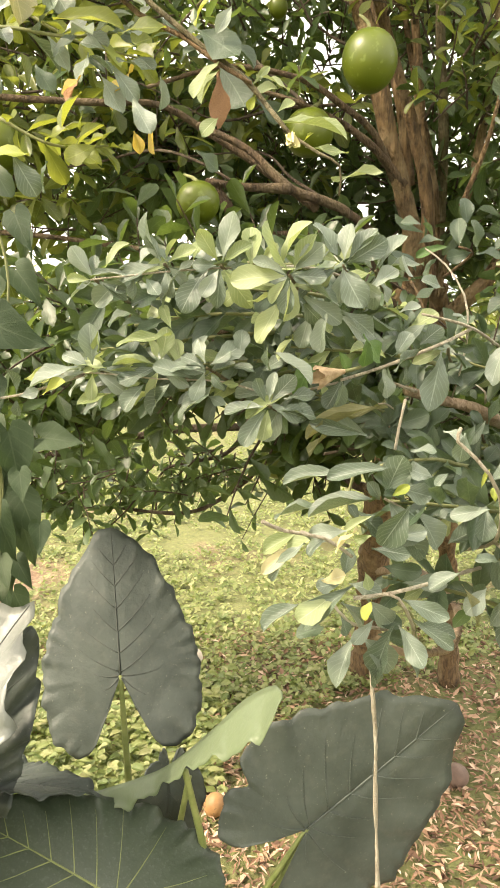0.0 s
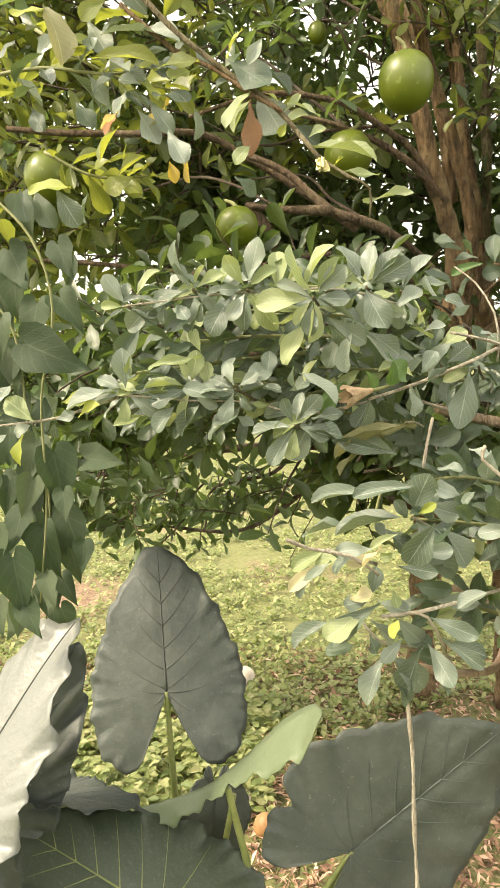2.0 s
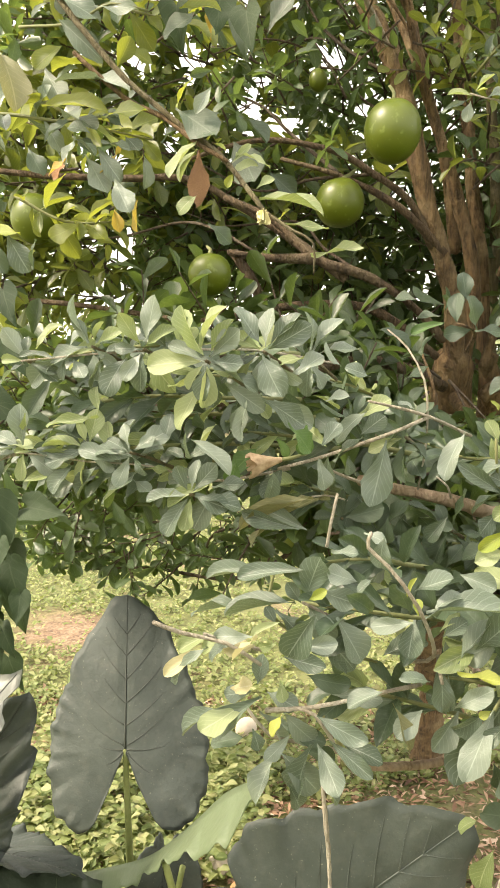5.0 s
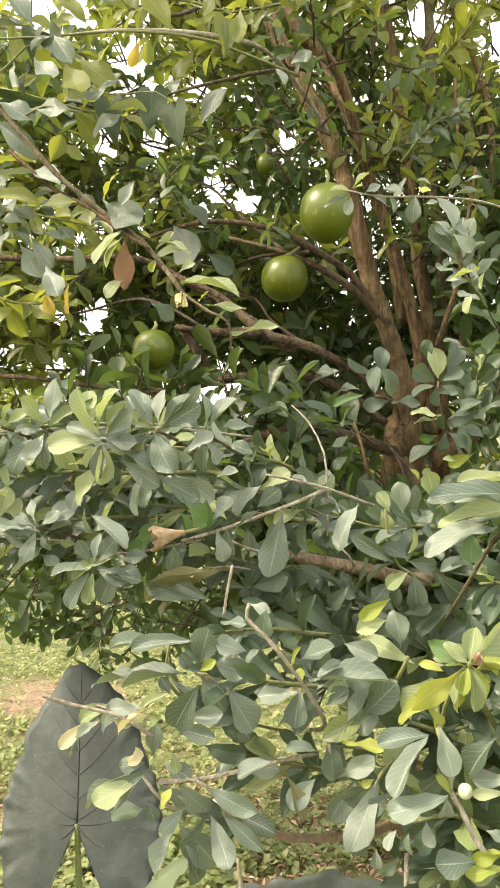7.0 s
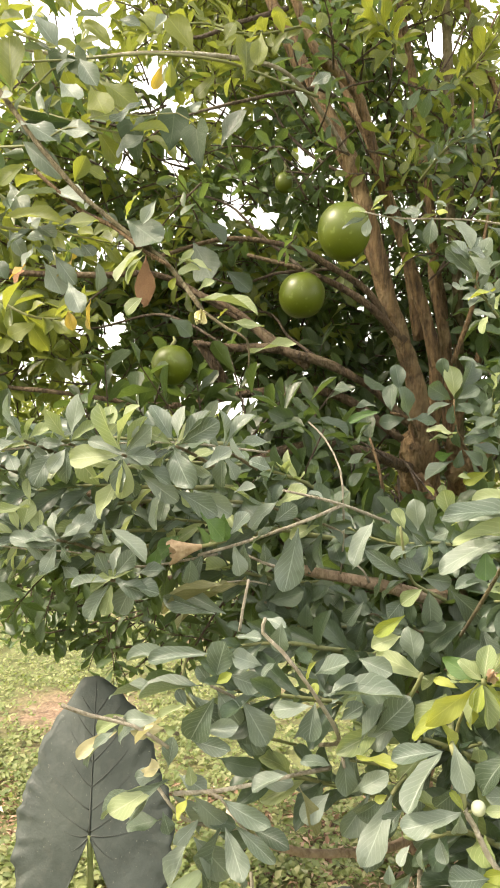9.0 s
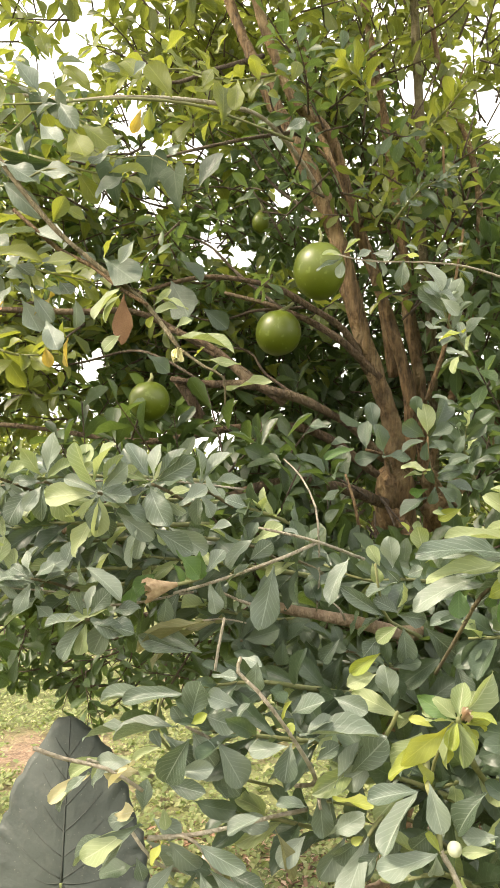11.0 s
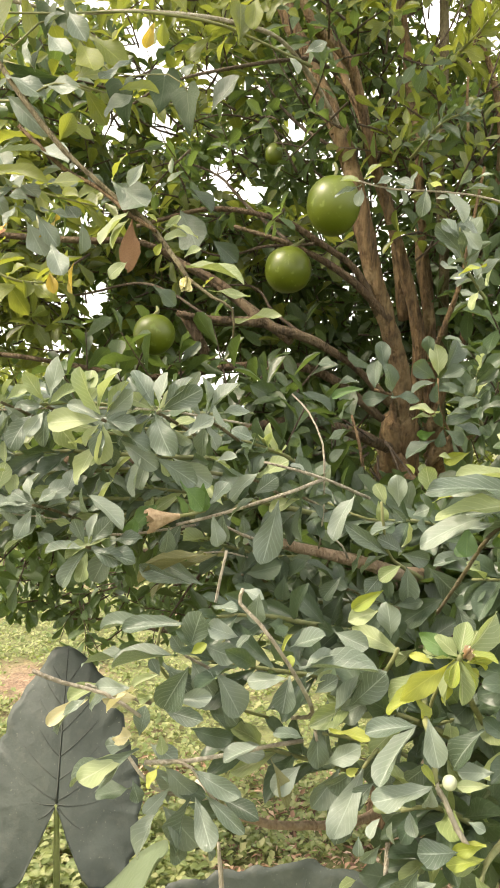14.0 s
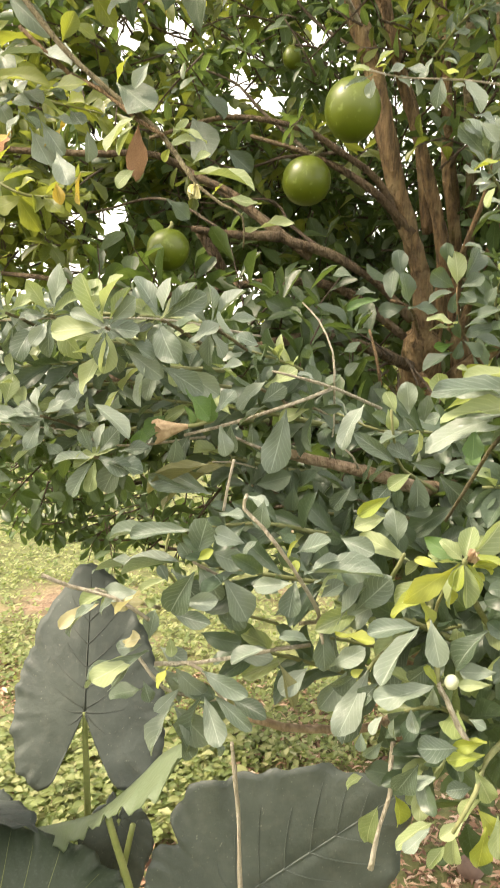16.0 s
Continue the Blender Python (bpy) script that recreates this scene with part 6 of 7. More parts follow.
lf(s, (-0.369, 1.349, 1.973), (-0.442, 1.335, 1.984), 0.45, "leaf_yellow")
lf(s, (-0.185, 1.36, 2.112), (-0.231, 1.358, 2.046), 0.38, "yellowed")
lf(s, (-0.156, 1.351, 2.023), (-0.16, 1.345, 1.967), 0.33, "yellowed")
lf(s, (-0.279, 1.347, 2.096), (-0.294, 1.329, 2.052), 0.64, "dry")
lf(s, (-0.396, 1.355, 2.277), (-0.341, 1.325, 2.197), 0.61, "leaf_olive")
lf(s, (-0.324, 1.374, 2.253), (-0.288, 1.358, 2.194), 0.64)
lf(s, (-0.402, 1.353, 2.199), (-0.468, 1.362, 2.183), 0.64, "leaf_shade")
lf(s, (-0.398, 1.367, 2.279), (-0.452, 1.352, 2.261), 0.38, "leaf_yellow")
lf(s, (-0.395, 1.37, 2.188), (-0.319, 1.371, 2.209), 0.56, "leaf_lit")
lf(s, (-0.412, 1.357, 2.149), (-0.466, 1.358, 2.141), 0.51, "leaf_shade")
lf(s, (-0.295, 1.352, 2.221), (-0.264, 1.341, 2.25), 0.64)
lf(s, (-0.184, 1.371, 2.147), (-0.214, 1.366, 2.172), 0.64, "leaf_shade")
lf(s, (-0.181, 1.372, 2.134), (-0.15, 1.359, 2.101), 0.64)
lf(s, (-0.348, 1.349, 2.115), (-0.32, 1.331, 2.073), 0.64, "leaf_shade")
lf(s, (-0.316, 1.367, 2.14), (-0.281, 1.366, 2.164), 0.64, "leaf_shade")
lf(s, (-0.229, 1.345, 2.224), (-0.158, 1.316, 2.199), 0.53)
lf(s, (-0.357, 1.37, 2.197), (-0.368, 1.366, 2.234), 0.64, "leaf_olive")
lf(s, (-0.269, 1.371, 2.172), (-0.227, 1.353, 2.144), 0.64)
lf(s, (-0.434, 1.363, 2.115), (-0.412, 1.347, 2.071), 0.64, "leaf_shade")
lf(s, (-0.233, 1.367, 2.102), (-0.261, 1.367, 2.132), 0.64, "leaf_shade")
lf(s, (-0.286, 1.363, 2.189), (-0.242, 1.351, 2.2), 0.64, "leaf_lit")
lf(s, (-0.125, 1.373, 2.245), (-0.16, 1.355, 2.268), 0.64, "leaf_lit")
lf(s, (-0.141, 1.347, 2.09), (-0.129, 1.35, 2.043), 0.60)
lf(s, (-0.317, 1.348, 2.121), (-0.295, 1.331, 2.151), 0.64, "leaf_shade")
lf(s, (-0.136, 1.359, 2.186), (-0.109, 1.36, 2.157), 0.64)
lf(s, (-0.462, 1.372, 2.071), (-0.424, 1.376, 2.05), 0.64, "leaf_lit")
lf(s, (-0.34, 1.347, 1.961), (-0.36, 1.349, 1.914), 0.48, "leaf_shade")
lf(s, (-0.456, 1.37, 2.232), (-0.483, 1.352, 2.191), 0.64, "leaf_shade")

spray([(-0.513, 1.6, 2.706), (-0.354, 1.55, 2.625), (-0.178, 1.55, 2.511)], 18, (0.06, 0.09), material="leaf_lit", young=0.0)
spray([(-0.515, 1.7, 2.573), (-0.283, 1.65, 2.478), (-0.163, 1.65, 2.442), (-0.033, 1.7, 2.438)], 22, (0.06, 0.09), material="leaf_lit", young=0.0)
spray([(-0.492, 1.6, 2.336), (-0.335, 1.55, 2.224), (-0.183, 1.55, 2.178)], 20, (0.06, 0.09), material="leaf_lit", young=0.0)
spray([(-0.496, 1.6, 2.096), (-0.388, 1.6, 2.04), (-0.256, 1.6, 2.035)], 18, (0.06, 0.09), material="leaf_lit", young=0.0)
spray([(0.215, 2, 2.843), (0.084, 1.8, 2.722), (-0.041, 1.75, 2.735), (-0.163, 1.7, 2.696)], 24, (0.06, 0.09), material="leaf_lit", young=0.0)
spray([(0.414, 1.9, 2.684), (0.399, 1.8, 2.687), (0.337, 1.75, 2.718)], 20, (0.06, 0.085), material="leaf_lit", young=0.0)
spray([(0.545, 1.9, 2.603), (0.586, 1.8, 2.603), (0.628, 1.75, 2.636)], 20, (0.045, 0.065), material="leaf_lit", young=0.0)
spray([(0.463, 1.9, 2.379), (0.522, 1.8, 2.418), (0.59, 1.75, 2.43)], 20, (0.04, 0.058), material="leaf_shade", young=0.0)
spray([(0.613, 1.7, 2.013), (0.562, 1.65, 2.077), (0.546, 1.6, 2.136)], 20, (0.05, 0.075), young=0.1)

# ---- fruits on the tree ----
k = Nodes("calabash_rind")
rind = k.ramp(k.noise(6.0, 4.0), (0.3, (0.056, 0.086, 0.004)), (0.7, (0.096, 0.122, 0.006)))
rind = k.mix(k.ramp(k.noise(60.0, 2.0), (0.6, (0, 0, 0)), (0.72, (1, 1, 1))), rind, (0.13, 0.17, 0.03))
scar = k.ramp(k.noise(22.0, 3.0), (0.66, (0, 0, 0)), (0.7, (1, 1, 1)))
rind = k.mix(k.math("MULTIPLY", scar, 0.6), rind, (0.07, 0.06, 0.02))
k.l(rind, k.b.inputs["Base Color"])
k.b.inputs["Roughness"].default_value = 0.4
k.b.inputs["Specular IOR Level"].default_value = 0.5
k.bump(k.noise(30.0, 3.0), 0.16, 0.004)
M["rind"] = k.m


def fruit(at, r, squash, stalk_to, label, material="rind", group="fruits on the tree", seed=1, tilt=(0, 0, 0)):
    f = thing("calabash_fruit", label, "fruit", group, at)
    v, fc = ball(r, squash, seed, dent=0.06)
    body = link_mesh("rind", v, fc, M[material], f)
    body.rotation_euler = [radians(a) for a in tilt]
    if stalk_to is not None:
        top = Vector(at) + Vector((0, 0, r * squash * 0.9))
        mid = (top + Vector(stalk_to)) / 2 + Vector((0.006, -0.004, 0.0))
        limb("stalk", f, [tuple(top), tuple(mid), tuple(stalk_to)], 0.005, 0.004, "twig_green", 6, 0.1)
    return f


fruit((0.285, 1.83, 2.251), 0.062, 1.13, (0.281, 1.95, 2.389), "large glossy green calabash fruit hanging on the stem", seed=1)
fruit((0.162, 2.03, 2.144), 0.062, 0.98, (0.198, 2.08, 2.234), "round green calabash fruit hanging in shade", seed=2)
fruit((-0.108, 1.72, 1.938), 0.048, 0.98, (-0.148, 1.88, 2.024), "smaller round green calabash fruit under a limb", seed=3)
fruit((-0.59, 1.9, 2.11), 0.058, 1.1, (-0.61, 1.95, 2.199), "dull green calabash fruit half hidden by leaves", seed=4)
fruit((0.064, 2, 1.302), 0.05, 1.0, (0.077, 2.1, 1.366), "dark green calabash fruit hanging low in shade", seed=5)
fruit((0.097, 2.2, 2.504), 0.026, 1.2, (0.092, 2.25, 2.577), "small young pale green calabash fruit", seed=6)

# ---- elephant ear plants ----
k = Nodes("elephant_ear_blade")
col = k.ramp(k.noise(7.0, 5.0), (0.3, (0.036, 0.047, 0.04)), (0.7, (0.074, 0.089, 0.078)))
col = k.mix(k.math("MULTIPLY", k.ramp(k.noise(38.0, 4.0), (0.5, (0, 0, 0)), (0.8, (1, 1, 1))), 0.25), col, (0.15, 0.15, 0.125))
col = k.mix(k.math("MULTIPLY", k.ramp(k.noise(150.0, 2.0), (0.68, (0, 0, 0)), (0.74, (1, 1, 1))), 0.5), col, (0.26, 0.26, 0.21))
k.l(col, k.b.inputs["Base Color"])
k.b.inputs["Roughness"].default_value = 0.5
k.b.inputs["Specular IOR Level"].default_value = 0.42
k.bump(k.noise(26.0, 5.0), 0.45, 0.008)
M["ear"] = k.m
M["ear_pale"] = leaf_material("elephant_ear_light", (0.13, 0.18, 0.10), (0.18, 0.23, 0.13), (0.24, 0.29, 0.18), (0.35, 0.45, 0.15), 0.42, 0.0, through=0.35)
# whitish base colour stands in for the sky's sheen on the blade
M["ear_sheen"] = leaf_material("elephant_ear_sky_sheen", (0.115, 0.128, 0.11), (0.135, 0.148, 0.128), (0.16, 0.172, 0.15), (0.3, 0.32, 0.24), 0.45, 0.0, through=0.12)
M["ear_green"] = leaf_material("elephant_ear_green", (0.03, 0.048, 0.028), (0.045, 0.066, 0.038), (0.07, 0.092, 0.053), (0.16, 0.24, 0.05), 0.5, 0.0, through=0.2)
M["ear_rib"] = plain_material("elephant_ear_rib", (0.036, 0.043, 0.037), (0.062, 0.072, 0.06), 25.0, 0.55, 0.2)
M["ear_faint"] = plain_material("elephant_ear_faint_rib", (0.05, 0.062, 0.053), (0.08, 0.095, 0.083), 25.0, 0.55, 0.2)
M["ear_stalk"] = plain_material("elephant_ear_stalk", (0.14, 0.18, 0.05), (0.24, 0.27, 0.1), 25.0, 0.5, 0.2)

EAR = ((0, 1.0), (3, 0.97), (14, 0.845), (27, 0.715), (44, 0.59), (58, 0.55), (73, 0.535), (92, 0.52), (111, 0.555), (129, 0.6), (142, 0.6), (150, 0.58), (155, 0.52), (157, 0.42), (158.5, 0.2), (161, 0.03), (180, 0.015))
# side ribs: where they leave the midrib, and their angle from it
RIBS = ((0.0, 142), (0.0, 100), (0.02, 68), (0.14, 60), (0.28, 55), (0.43, 50), (0.58, 46), (0.72, 42))


def ear_blade(name, parent, sinus, tip, face, wide=1.0, material="ear", cup=0.1, ripple=0.03, seed=0, droop=0.1, ribbed=True, lobe=1.0, rib="ear_rib", roof=0.0, notch=None):
    """An arrow-shaped blade, from the top of its stalk to its tip, with ribs and a rippled margin."""
    rng3 = np.random.RandomState(seed)
    sinus, tip = np.array(sinus, float), np.array(tip, float)
    way = tip - sinus
    size = np.linalg.norm(way)
    way /= size
    side = unit(np.cross(way, unit(np.array(face, float))))
    nor = np.cross(side, way)
    deg, rad = np.array([a for a, _ in EAR], float), np.array([r for _, r in EAR])
    ph = rng3.uniform(0, 6.28, 8)

    def reach(ar):
        r = np.interp(abs(math.degrees(ar)), deg, rad)
        r *= 1 + (lobe - 1) * min(1.0, max(0.0, (abs(math.degrees(ar)) - 75) / 45))
        if notch:
            r *= 1 - notch[2] * math.exp(-((math.degrees(ar) - notch[0]) / notch[1]) ** 2)
        return r * (1 + 0.014 * math.sin(15 * ar + ph[0]) + 0.012 * math.sin(26 * ar + ph[1]) + 0.008 * math.sin(43 * ar + ph[5]))

    def height(x, y, q, ar):
        z = cup * x * x * 1.6 - droop * max(0.0, y) ** 2 - 0.25 * droop * min(0.0, y) ** 2
        z -= roof * abs(x)
        z += ripple * q ** 6 * (math.sin(11 * ar + ph[2]) + 0.7 * math.sin(21 * ar + ph[3]) + 0.5 * math.sin(38 * ar + ph[6]))
        t = (y - 0.62 * abs(x)) * 7.0
        z += 0.0028 * math.sin(6.28 * t * 0.5 + ph[4]) * min(1.0, abs(x) * 5) * (0.4 + q)
        return z + 0.012 * min(abs(x), 0.05) / 0.05

    def place(x, y, z):
        return sinus + size * (x * wide * side + y * way + z * nor)

    rings, spokes = 16, 150
    verts, uvs, faces = [], [], []
    for j in range(spokes + 1):
        ar = math.radians(-180 + 360 * j / spokes)
        r = reach(ar)
        for i in range(rings + 1):
            q = i / rings
            x, y = r * q * math.sin(ar), r * q * math.cos(ar)
            verts.append(place(x, y, height(x, y, q, ar)))
            uvs.append((0.5 + x, y))
    n = rings + 1
    for j in range(spokes):
        for i in range(rings):
            b = j * n + i
            faces.append((b, b + 1, b + 1 + n, b + n))
    ob = under(link_mesh(name, verts, faces, M[material], None, uvs), parent)
    thick = ob.modifiers.new("thick", "SOLIDIFY")
    thick.thickness = 0.0012
    if not ribbed:
        return ob
    lines = [([(0.0, 0.97 * t) for t in np.linspace(0, 1, 12)], 0.003, 0.0008)]
    for y0, a in RIBS if material != "ear_sheen" else ():
        for sgn in (-1, 1):
            pts, aa = [], math.radians(a)
            span = 0.6 if rib == "ear_stalk" else rng3.uniform(0.18, 0.36)
            for t in np.linspace(0, 1, 10):
                x, y = sgn * t * span * math.sin(aa), y0 + t * span * math.cos(aa) + 0.06 * t * t
                if math.hypot(x, y) > 0.93 * reach(math.atan2(x, y)):
                    break
                pts.append((x, y))
            if len(pts) > 2:
                lines.append((pts, 0.0015 if y0 else 0.002, 0.0005))
    for pts, r0, r1 in lines:
        path = []
        for x, y in pts:
            ar = math.atan2(x, y)
            q = min(1.0, math.hypot(x, y) / max(0.05, reach(ar)))
            path.append(place(x, y, height(x, y, q, ar) + 0.0047))
        v, f = tube_data(np.array(path), r0 * size / 0.42, r1 * size / 0.42, 5, 0.05, seed)
        under(link_mesh("rib", v, f, M[rib]), ob)
    return ob


def elephant_ear(label, sinus, tip, face, foot, stalks=1, **kw):
    p = thing("elephant_ear_plant", label, "plant", "elephant ear plants", foot)
    ear_blade("blade", p, sinus, tip, face, **kw)
    s, f = np.array(sinus, float), np.array(foot, float)
    bend = (s + f) / 2 + (s - f) * np.array([0.12, 0.12, 0.0])
    for k2 in range(stalks):
        f, bend = f + np.array([0.05, 0.03, 0.0]) * k2, bend + np.array([0.03, 0.02, -0.03]) * k2
        limb("stalk", p, [tuple(f), tuple(bend), tuple(s)], 0.014, 0.006, "ear_stalk", 8, 0.03)
    return p


elephant_ear("dark green arrow-shaped elephant ear leaf standing upright", (-0.353, 1.785, 0.798), (-0.383, 1.92, 1.157), (0.06, -0.9, 0.42), (-0.336, 1.78, 0.064), wide=1.0, seed=3, ripple=0.012, droop=0.03, cup=-0.06, roof=0.14)
elephant_ear("broad dark elephant ear leaf tilted aside over litter", (0.099, 1.530, 0.543), (0.454, 1.600, 0.801), (-0.05, -0.97, -0.1), (-0.351, 1.610, 0.000), 2, wide=1.12, lobe=0.72, seed=5, ripple=0.008, droop=0.0, cup=-0.06, roof=0.05, notch=(-104, 6, 0.22), rib="ear_faint")
ear = thing("elephant_ear_plant", "light green elephant ear leaf with a ruffled margin seen edge-on", "plant", "elephant ear plants", (-0.12, 1.62, 0.0))
near = smooth_line([(0.040, 1.280, 0.995), (0.025, 1.270, 0.967), (0.001, 1.280, 0.922), (-0.054, 1.320, 0.864), (-0.120, 1.380, 0.809), (-0.180, 1.440, 0.739), (-0.245, 1.500, 0.659), (-0.320, 1.550, 0.589), (-0.417, 1.600, 0.571)], 0.012)
far = smooth_line([(0.043, 1.330, 0.985), (0.025, 1.380, 0.973), (-0.032, 1.420, 0.922), (-0.094, 1.460, 0.842), (-0.173, 1.500, 0.751), (-0.230, 1.540, 0.692), (-0.302, 1.580, 0.640), (-0.365, 1.620, 0.596), (-0.438, 1.660, 0.549)], 0.012)
rows, cols = 60, 7
near, far = [np.array([[np.interp(q, np.linspace(0, 1, len(e)), e[:, c]) for c in range(3)] for q in np.linspace(0, 1, rows)]) for e in (near, far)]
ev, ef, eu = [], [], []
for i in range(rows):
    for j in range(cols):
        q = j / (cols - 1)
        ruffle = (1 - q) ** 3 * (0.008 * math.sin(0.75 * i) + 0.005 * math.sin(1.4 * i + 1))
        ev.append(near[i] + (far[i] - near[i]) * q + np.array((0, 0, ruffle - 0.012 * q * (1 - q))))
        eu.append((0.5 + 0.3 * q, i / rows))
for i in range(rows - 1):
    for j in range(cols - 1):
        ef.append((i * cols + j, i * cols + j + 1, (i + 1) * cols + j + 1, (i + 1) * cols + j))
edge = under(link_mesh("blade", ev, ef, M["ear_pale"], None, eu), ear)
edge.modifiers.new("thick", "SOLIDIFY").thickness = 0.0015
limb("stalk", ear, [(-0.12, 1.62, 0.0), (-0.13, 1.56, 0.4), (-0.163, 1.460, 0.740)], 0.012, 0.007, "ear_stalk", 8, 0.03)
limb("stalk", ear, [(-0.174, 1.64, 0.607), (-0.21, 1.64, 0.446), (-0.259, 1.64, 0.259), (-0.301, 1.66, -0.155)], 0.007, 0.011, "ear_stalk", 8, 0.03)
elephant_ear("dark elephant ear leaf with pale ribs low down", (-0.309, 1.4, 0.483), (-0.655, 1.5, 0.632), (0.2, -0.6, 0.8), (-0.35, 1.5, 0.0), wide=1.0, seed=8, material="ear_green", rib="ear_stalk", droop=0.1, cup=-0.2)
elephant_ear("dark hanging elephant ear leaf behind the stalk", (-0.225, 1.680, 0.590), (-0.254, 1.620, 0.273), (0.4, -0.9, 0.15), (-0.2, 1.75, 0.0), wide=0.55, seed=9, droop=0.0, lobe=0.4, ripple=0.01)
elephant_ear("elephant ear leaf facing the sky, its sheen put into a pale colour", (-0.711, 1.3, 0.756), (-0.477, 1.45, 1.147), (-0.45, -0.55, 0.7), (-0.85, 1.4, 0.0), wide=0.8, seed=10, material="ear_sheen", rib="ear_rib", ripple=0.025, droop=0.05, cup=-0.1)
elephant_ear("dark scalloped elephant ear leaf below the pale one", (-0.757, 1.5, 0.625), (-0.51, 1.6, 1.016), (0.3, -0.9, 0.3), (-0.8, 1.65, 0.0), wide=0.7, seed=12, ripple=0.05, droop=0.05)
elephant_ear("grey elephant ear leaf lying level above weeds", (-0.636, 1.6, 0.633), (-0.367, 1.55, 0.642), (0.0, 0.25, 0.97), (-0.55, 1.7, 0.0), wide=0.8, seed=13, ripple=0.02, droop=0.05)

# ---- creeper with heart-shaped leaves ----
vine = thing("heart_leaved_creeper", "creeper hanging with dark heart-shaped leaves", "creeper", at=(-0.6, 1.4, 0.0))
s = limb("stem", vine, [(-0.565, 1.4, 2.005), (-0.458, 1.37, 1.893), (-0.425, 1.36, 1.759), (-0.461, 1.36, 1.595), (-0.468, 1.36, 1.401), (-0.498, 1.36, 1.2)], 0.003, 0.002, "twig_green", 6, 0.08)
for base2, tip2 in (((-0.471, 1.33, 1.702), (-0.359, 1.3, 1.647)), ((-0.512, 1.42, 1.841), (-0.515, 1.39, 1.749)), ((-0.42, 1.39, 1.786), (-0.371, 1.36, 1.727)), ((-0.525, 1.36, 1.75), (-0.524, 1.33, 1.677)), ((-0.396, 1.33, 1.875), (-0.374, 1.3, 1.815)), ((-0.454, 1.38, 1.494), (-0.432, 1.36, 1.381)), ((-0.396, 1.39, 1.478), (-0.313, 1.36, 1.47)), ((-0.491, 1.36, 1.445), (-0.508, 1.33, 1.376)), ((-0.423, 1.33, 1.426), (-0.412, 1.3, 1.374)), ((-0.452, 1.42, 1.361), (-0.423, 1.39, 1.275)), ((-0.491, 1.39, 1.342), (-0.463, 1.36, 1.241)), ((-0.536, 1.34, 1.301), (-0.515, 1.31, 1.185)), ((-0.47, 1.33, 1.263), (-0.453, 1.3, 1.217)), ((-0.472, 1.42, 1.232), (-0.439, 1.39, 1.184))):
    lf(s, base2, tip2, 0.82, "vine", "heart", (0.05, -0.93, 0.35), 0.16)
for base2, tip2 in (((-0.53, 1.39, 1.379), (-0.542, 1.36, 1.302)), ((-0.584, 1.36, 1.205), (-0.572, 1.33, 1.142)), ((-0.406, 1.37, 1.316), (-0.402, 1.34, 1.264)), ((-0.519, 1.42, 1.879), (-0.472, 1.39, 1.799)), ((-0.463, 1.39, 1.777), (-0.473, 1.36, 1.693)), ((-0.57, 1.36, 1.349), (-0.576, 1.33, 1.256)), ((-0.519, 1.33, 1.208), (-0.481, 1.3, 1.151)), ((-0.595, 1.42, 1.45), (-0.594, 1.39, 1.376)), ((-0.487, 1.39, 1.517), (-0.503, 1.36, 1.435)), ((-0.549, 1.42, 1.539), (-0.557, 1.39, 1.466)), ((-0.56, 1.4, 1.96), (-0.545, 1.38, 1.88)), ((-0.48, 1.4, 1.97), (-0.46, 1.37, 1.9))):
    lf(s, base2, tip2, 0.8, "vine", "heart", (0.0, -0.93, 0.35), 0.22)

pts = [(-0.651, 1.52, 1.842), (-0.557, 1.5, 1.724), (-0.544, 1.5, 1.496), (-0.51, 1.49, 1.381), (-0.528, 1.49, 1.216), (-0.54, 1.49, 1.1)]
stem = limb("stem", vine, pts, 0.003, 0.002, "twig_green", 6, 0.08)
line = smooth_line(pts, 0.02)
for i in range(34):
    p = line[int((i + 0.5) / 34 * (len(line) - 1))]
    off = np.array([lrng.uniform(-0.1, 0.05), lrng.uniform(-0.02, 0.05), 0.0])
    size = lrng.uniform(0.07, 0.1)
    lf(stem, p + off, p + off + size * unit(np.array([lrng.uniform(-0.5, 0.5), -0.3, -0.9])), 0.82, "vine", "heart", (0, -0.9, 0.4), 0.28)


stem = limb("stem", vine, [(-0.413, 1.420, 2.415), (-0.319, 1.420, 2.439), (-0.238, 1.450, 2.511), (-0.143, 1.500, 2.427), (-0.027, 1.500, 2.417), (0.012, 1.500, 2.383)], 0.002, 0.0015, "twig_green", 6, 0.08)
for base2, tip2, wide in (((0.012, 1.500, 2.383), (0.021, 1.480, 2.301), 1.15), ((-0.118, 1.500, 2.402), (-0.109, 1.480, 2.319), 1.05), ((-0.039, 1.520, 2.426), (-0.040, 1.500, 2.335), 0.60), ((-0.221, 1.450, 2.525), (-0.185, 1.430, 2.464), 1.05), ((-0.250, 1.450, 2.533), (-0.253, 1.430, 2.475), 0.80), ((-0.298, 1.400, 2.386), (-0.210, 1.380, 2.360), 0.45)):
    lf(stem, base2, tip2, wide, "vine", "heart", (0.0, -0.75, -0.65), 0.12)


# ---- ground ----
def ground_height(x, y):
    return 0.02 * noise.noise((x * 0.7, y * 0.7, 0)) + 0.008 * noise.noise((x * 4, y * 4, 3))


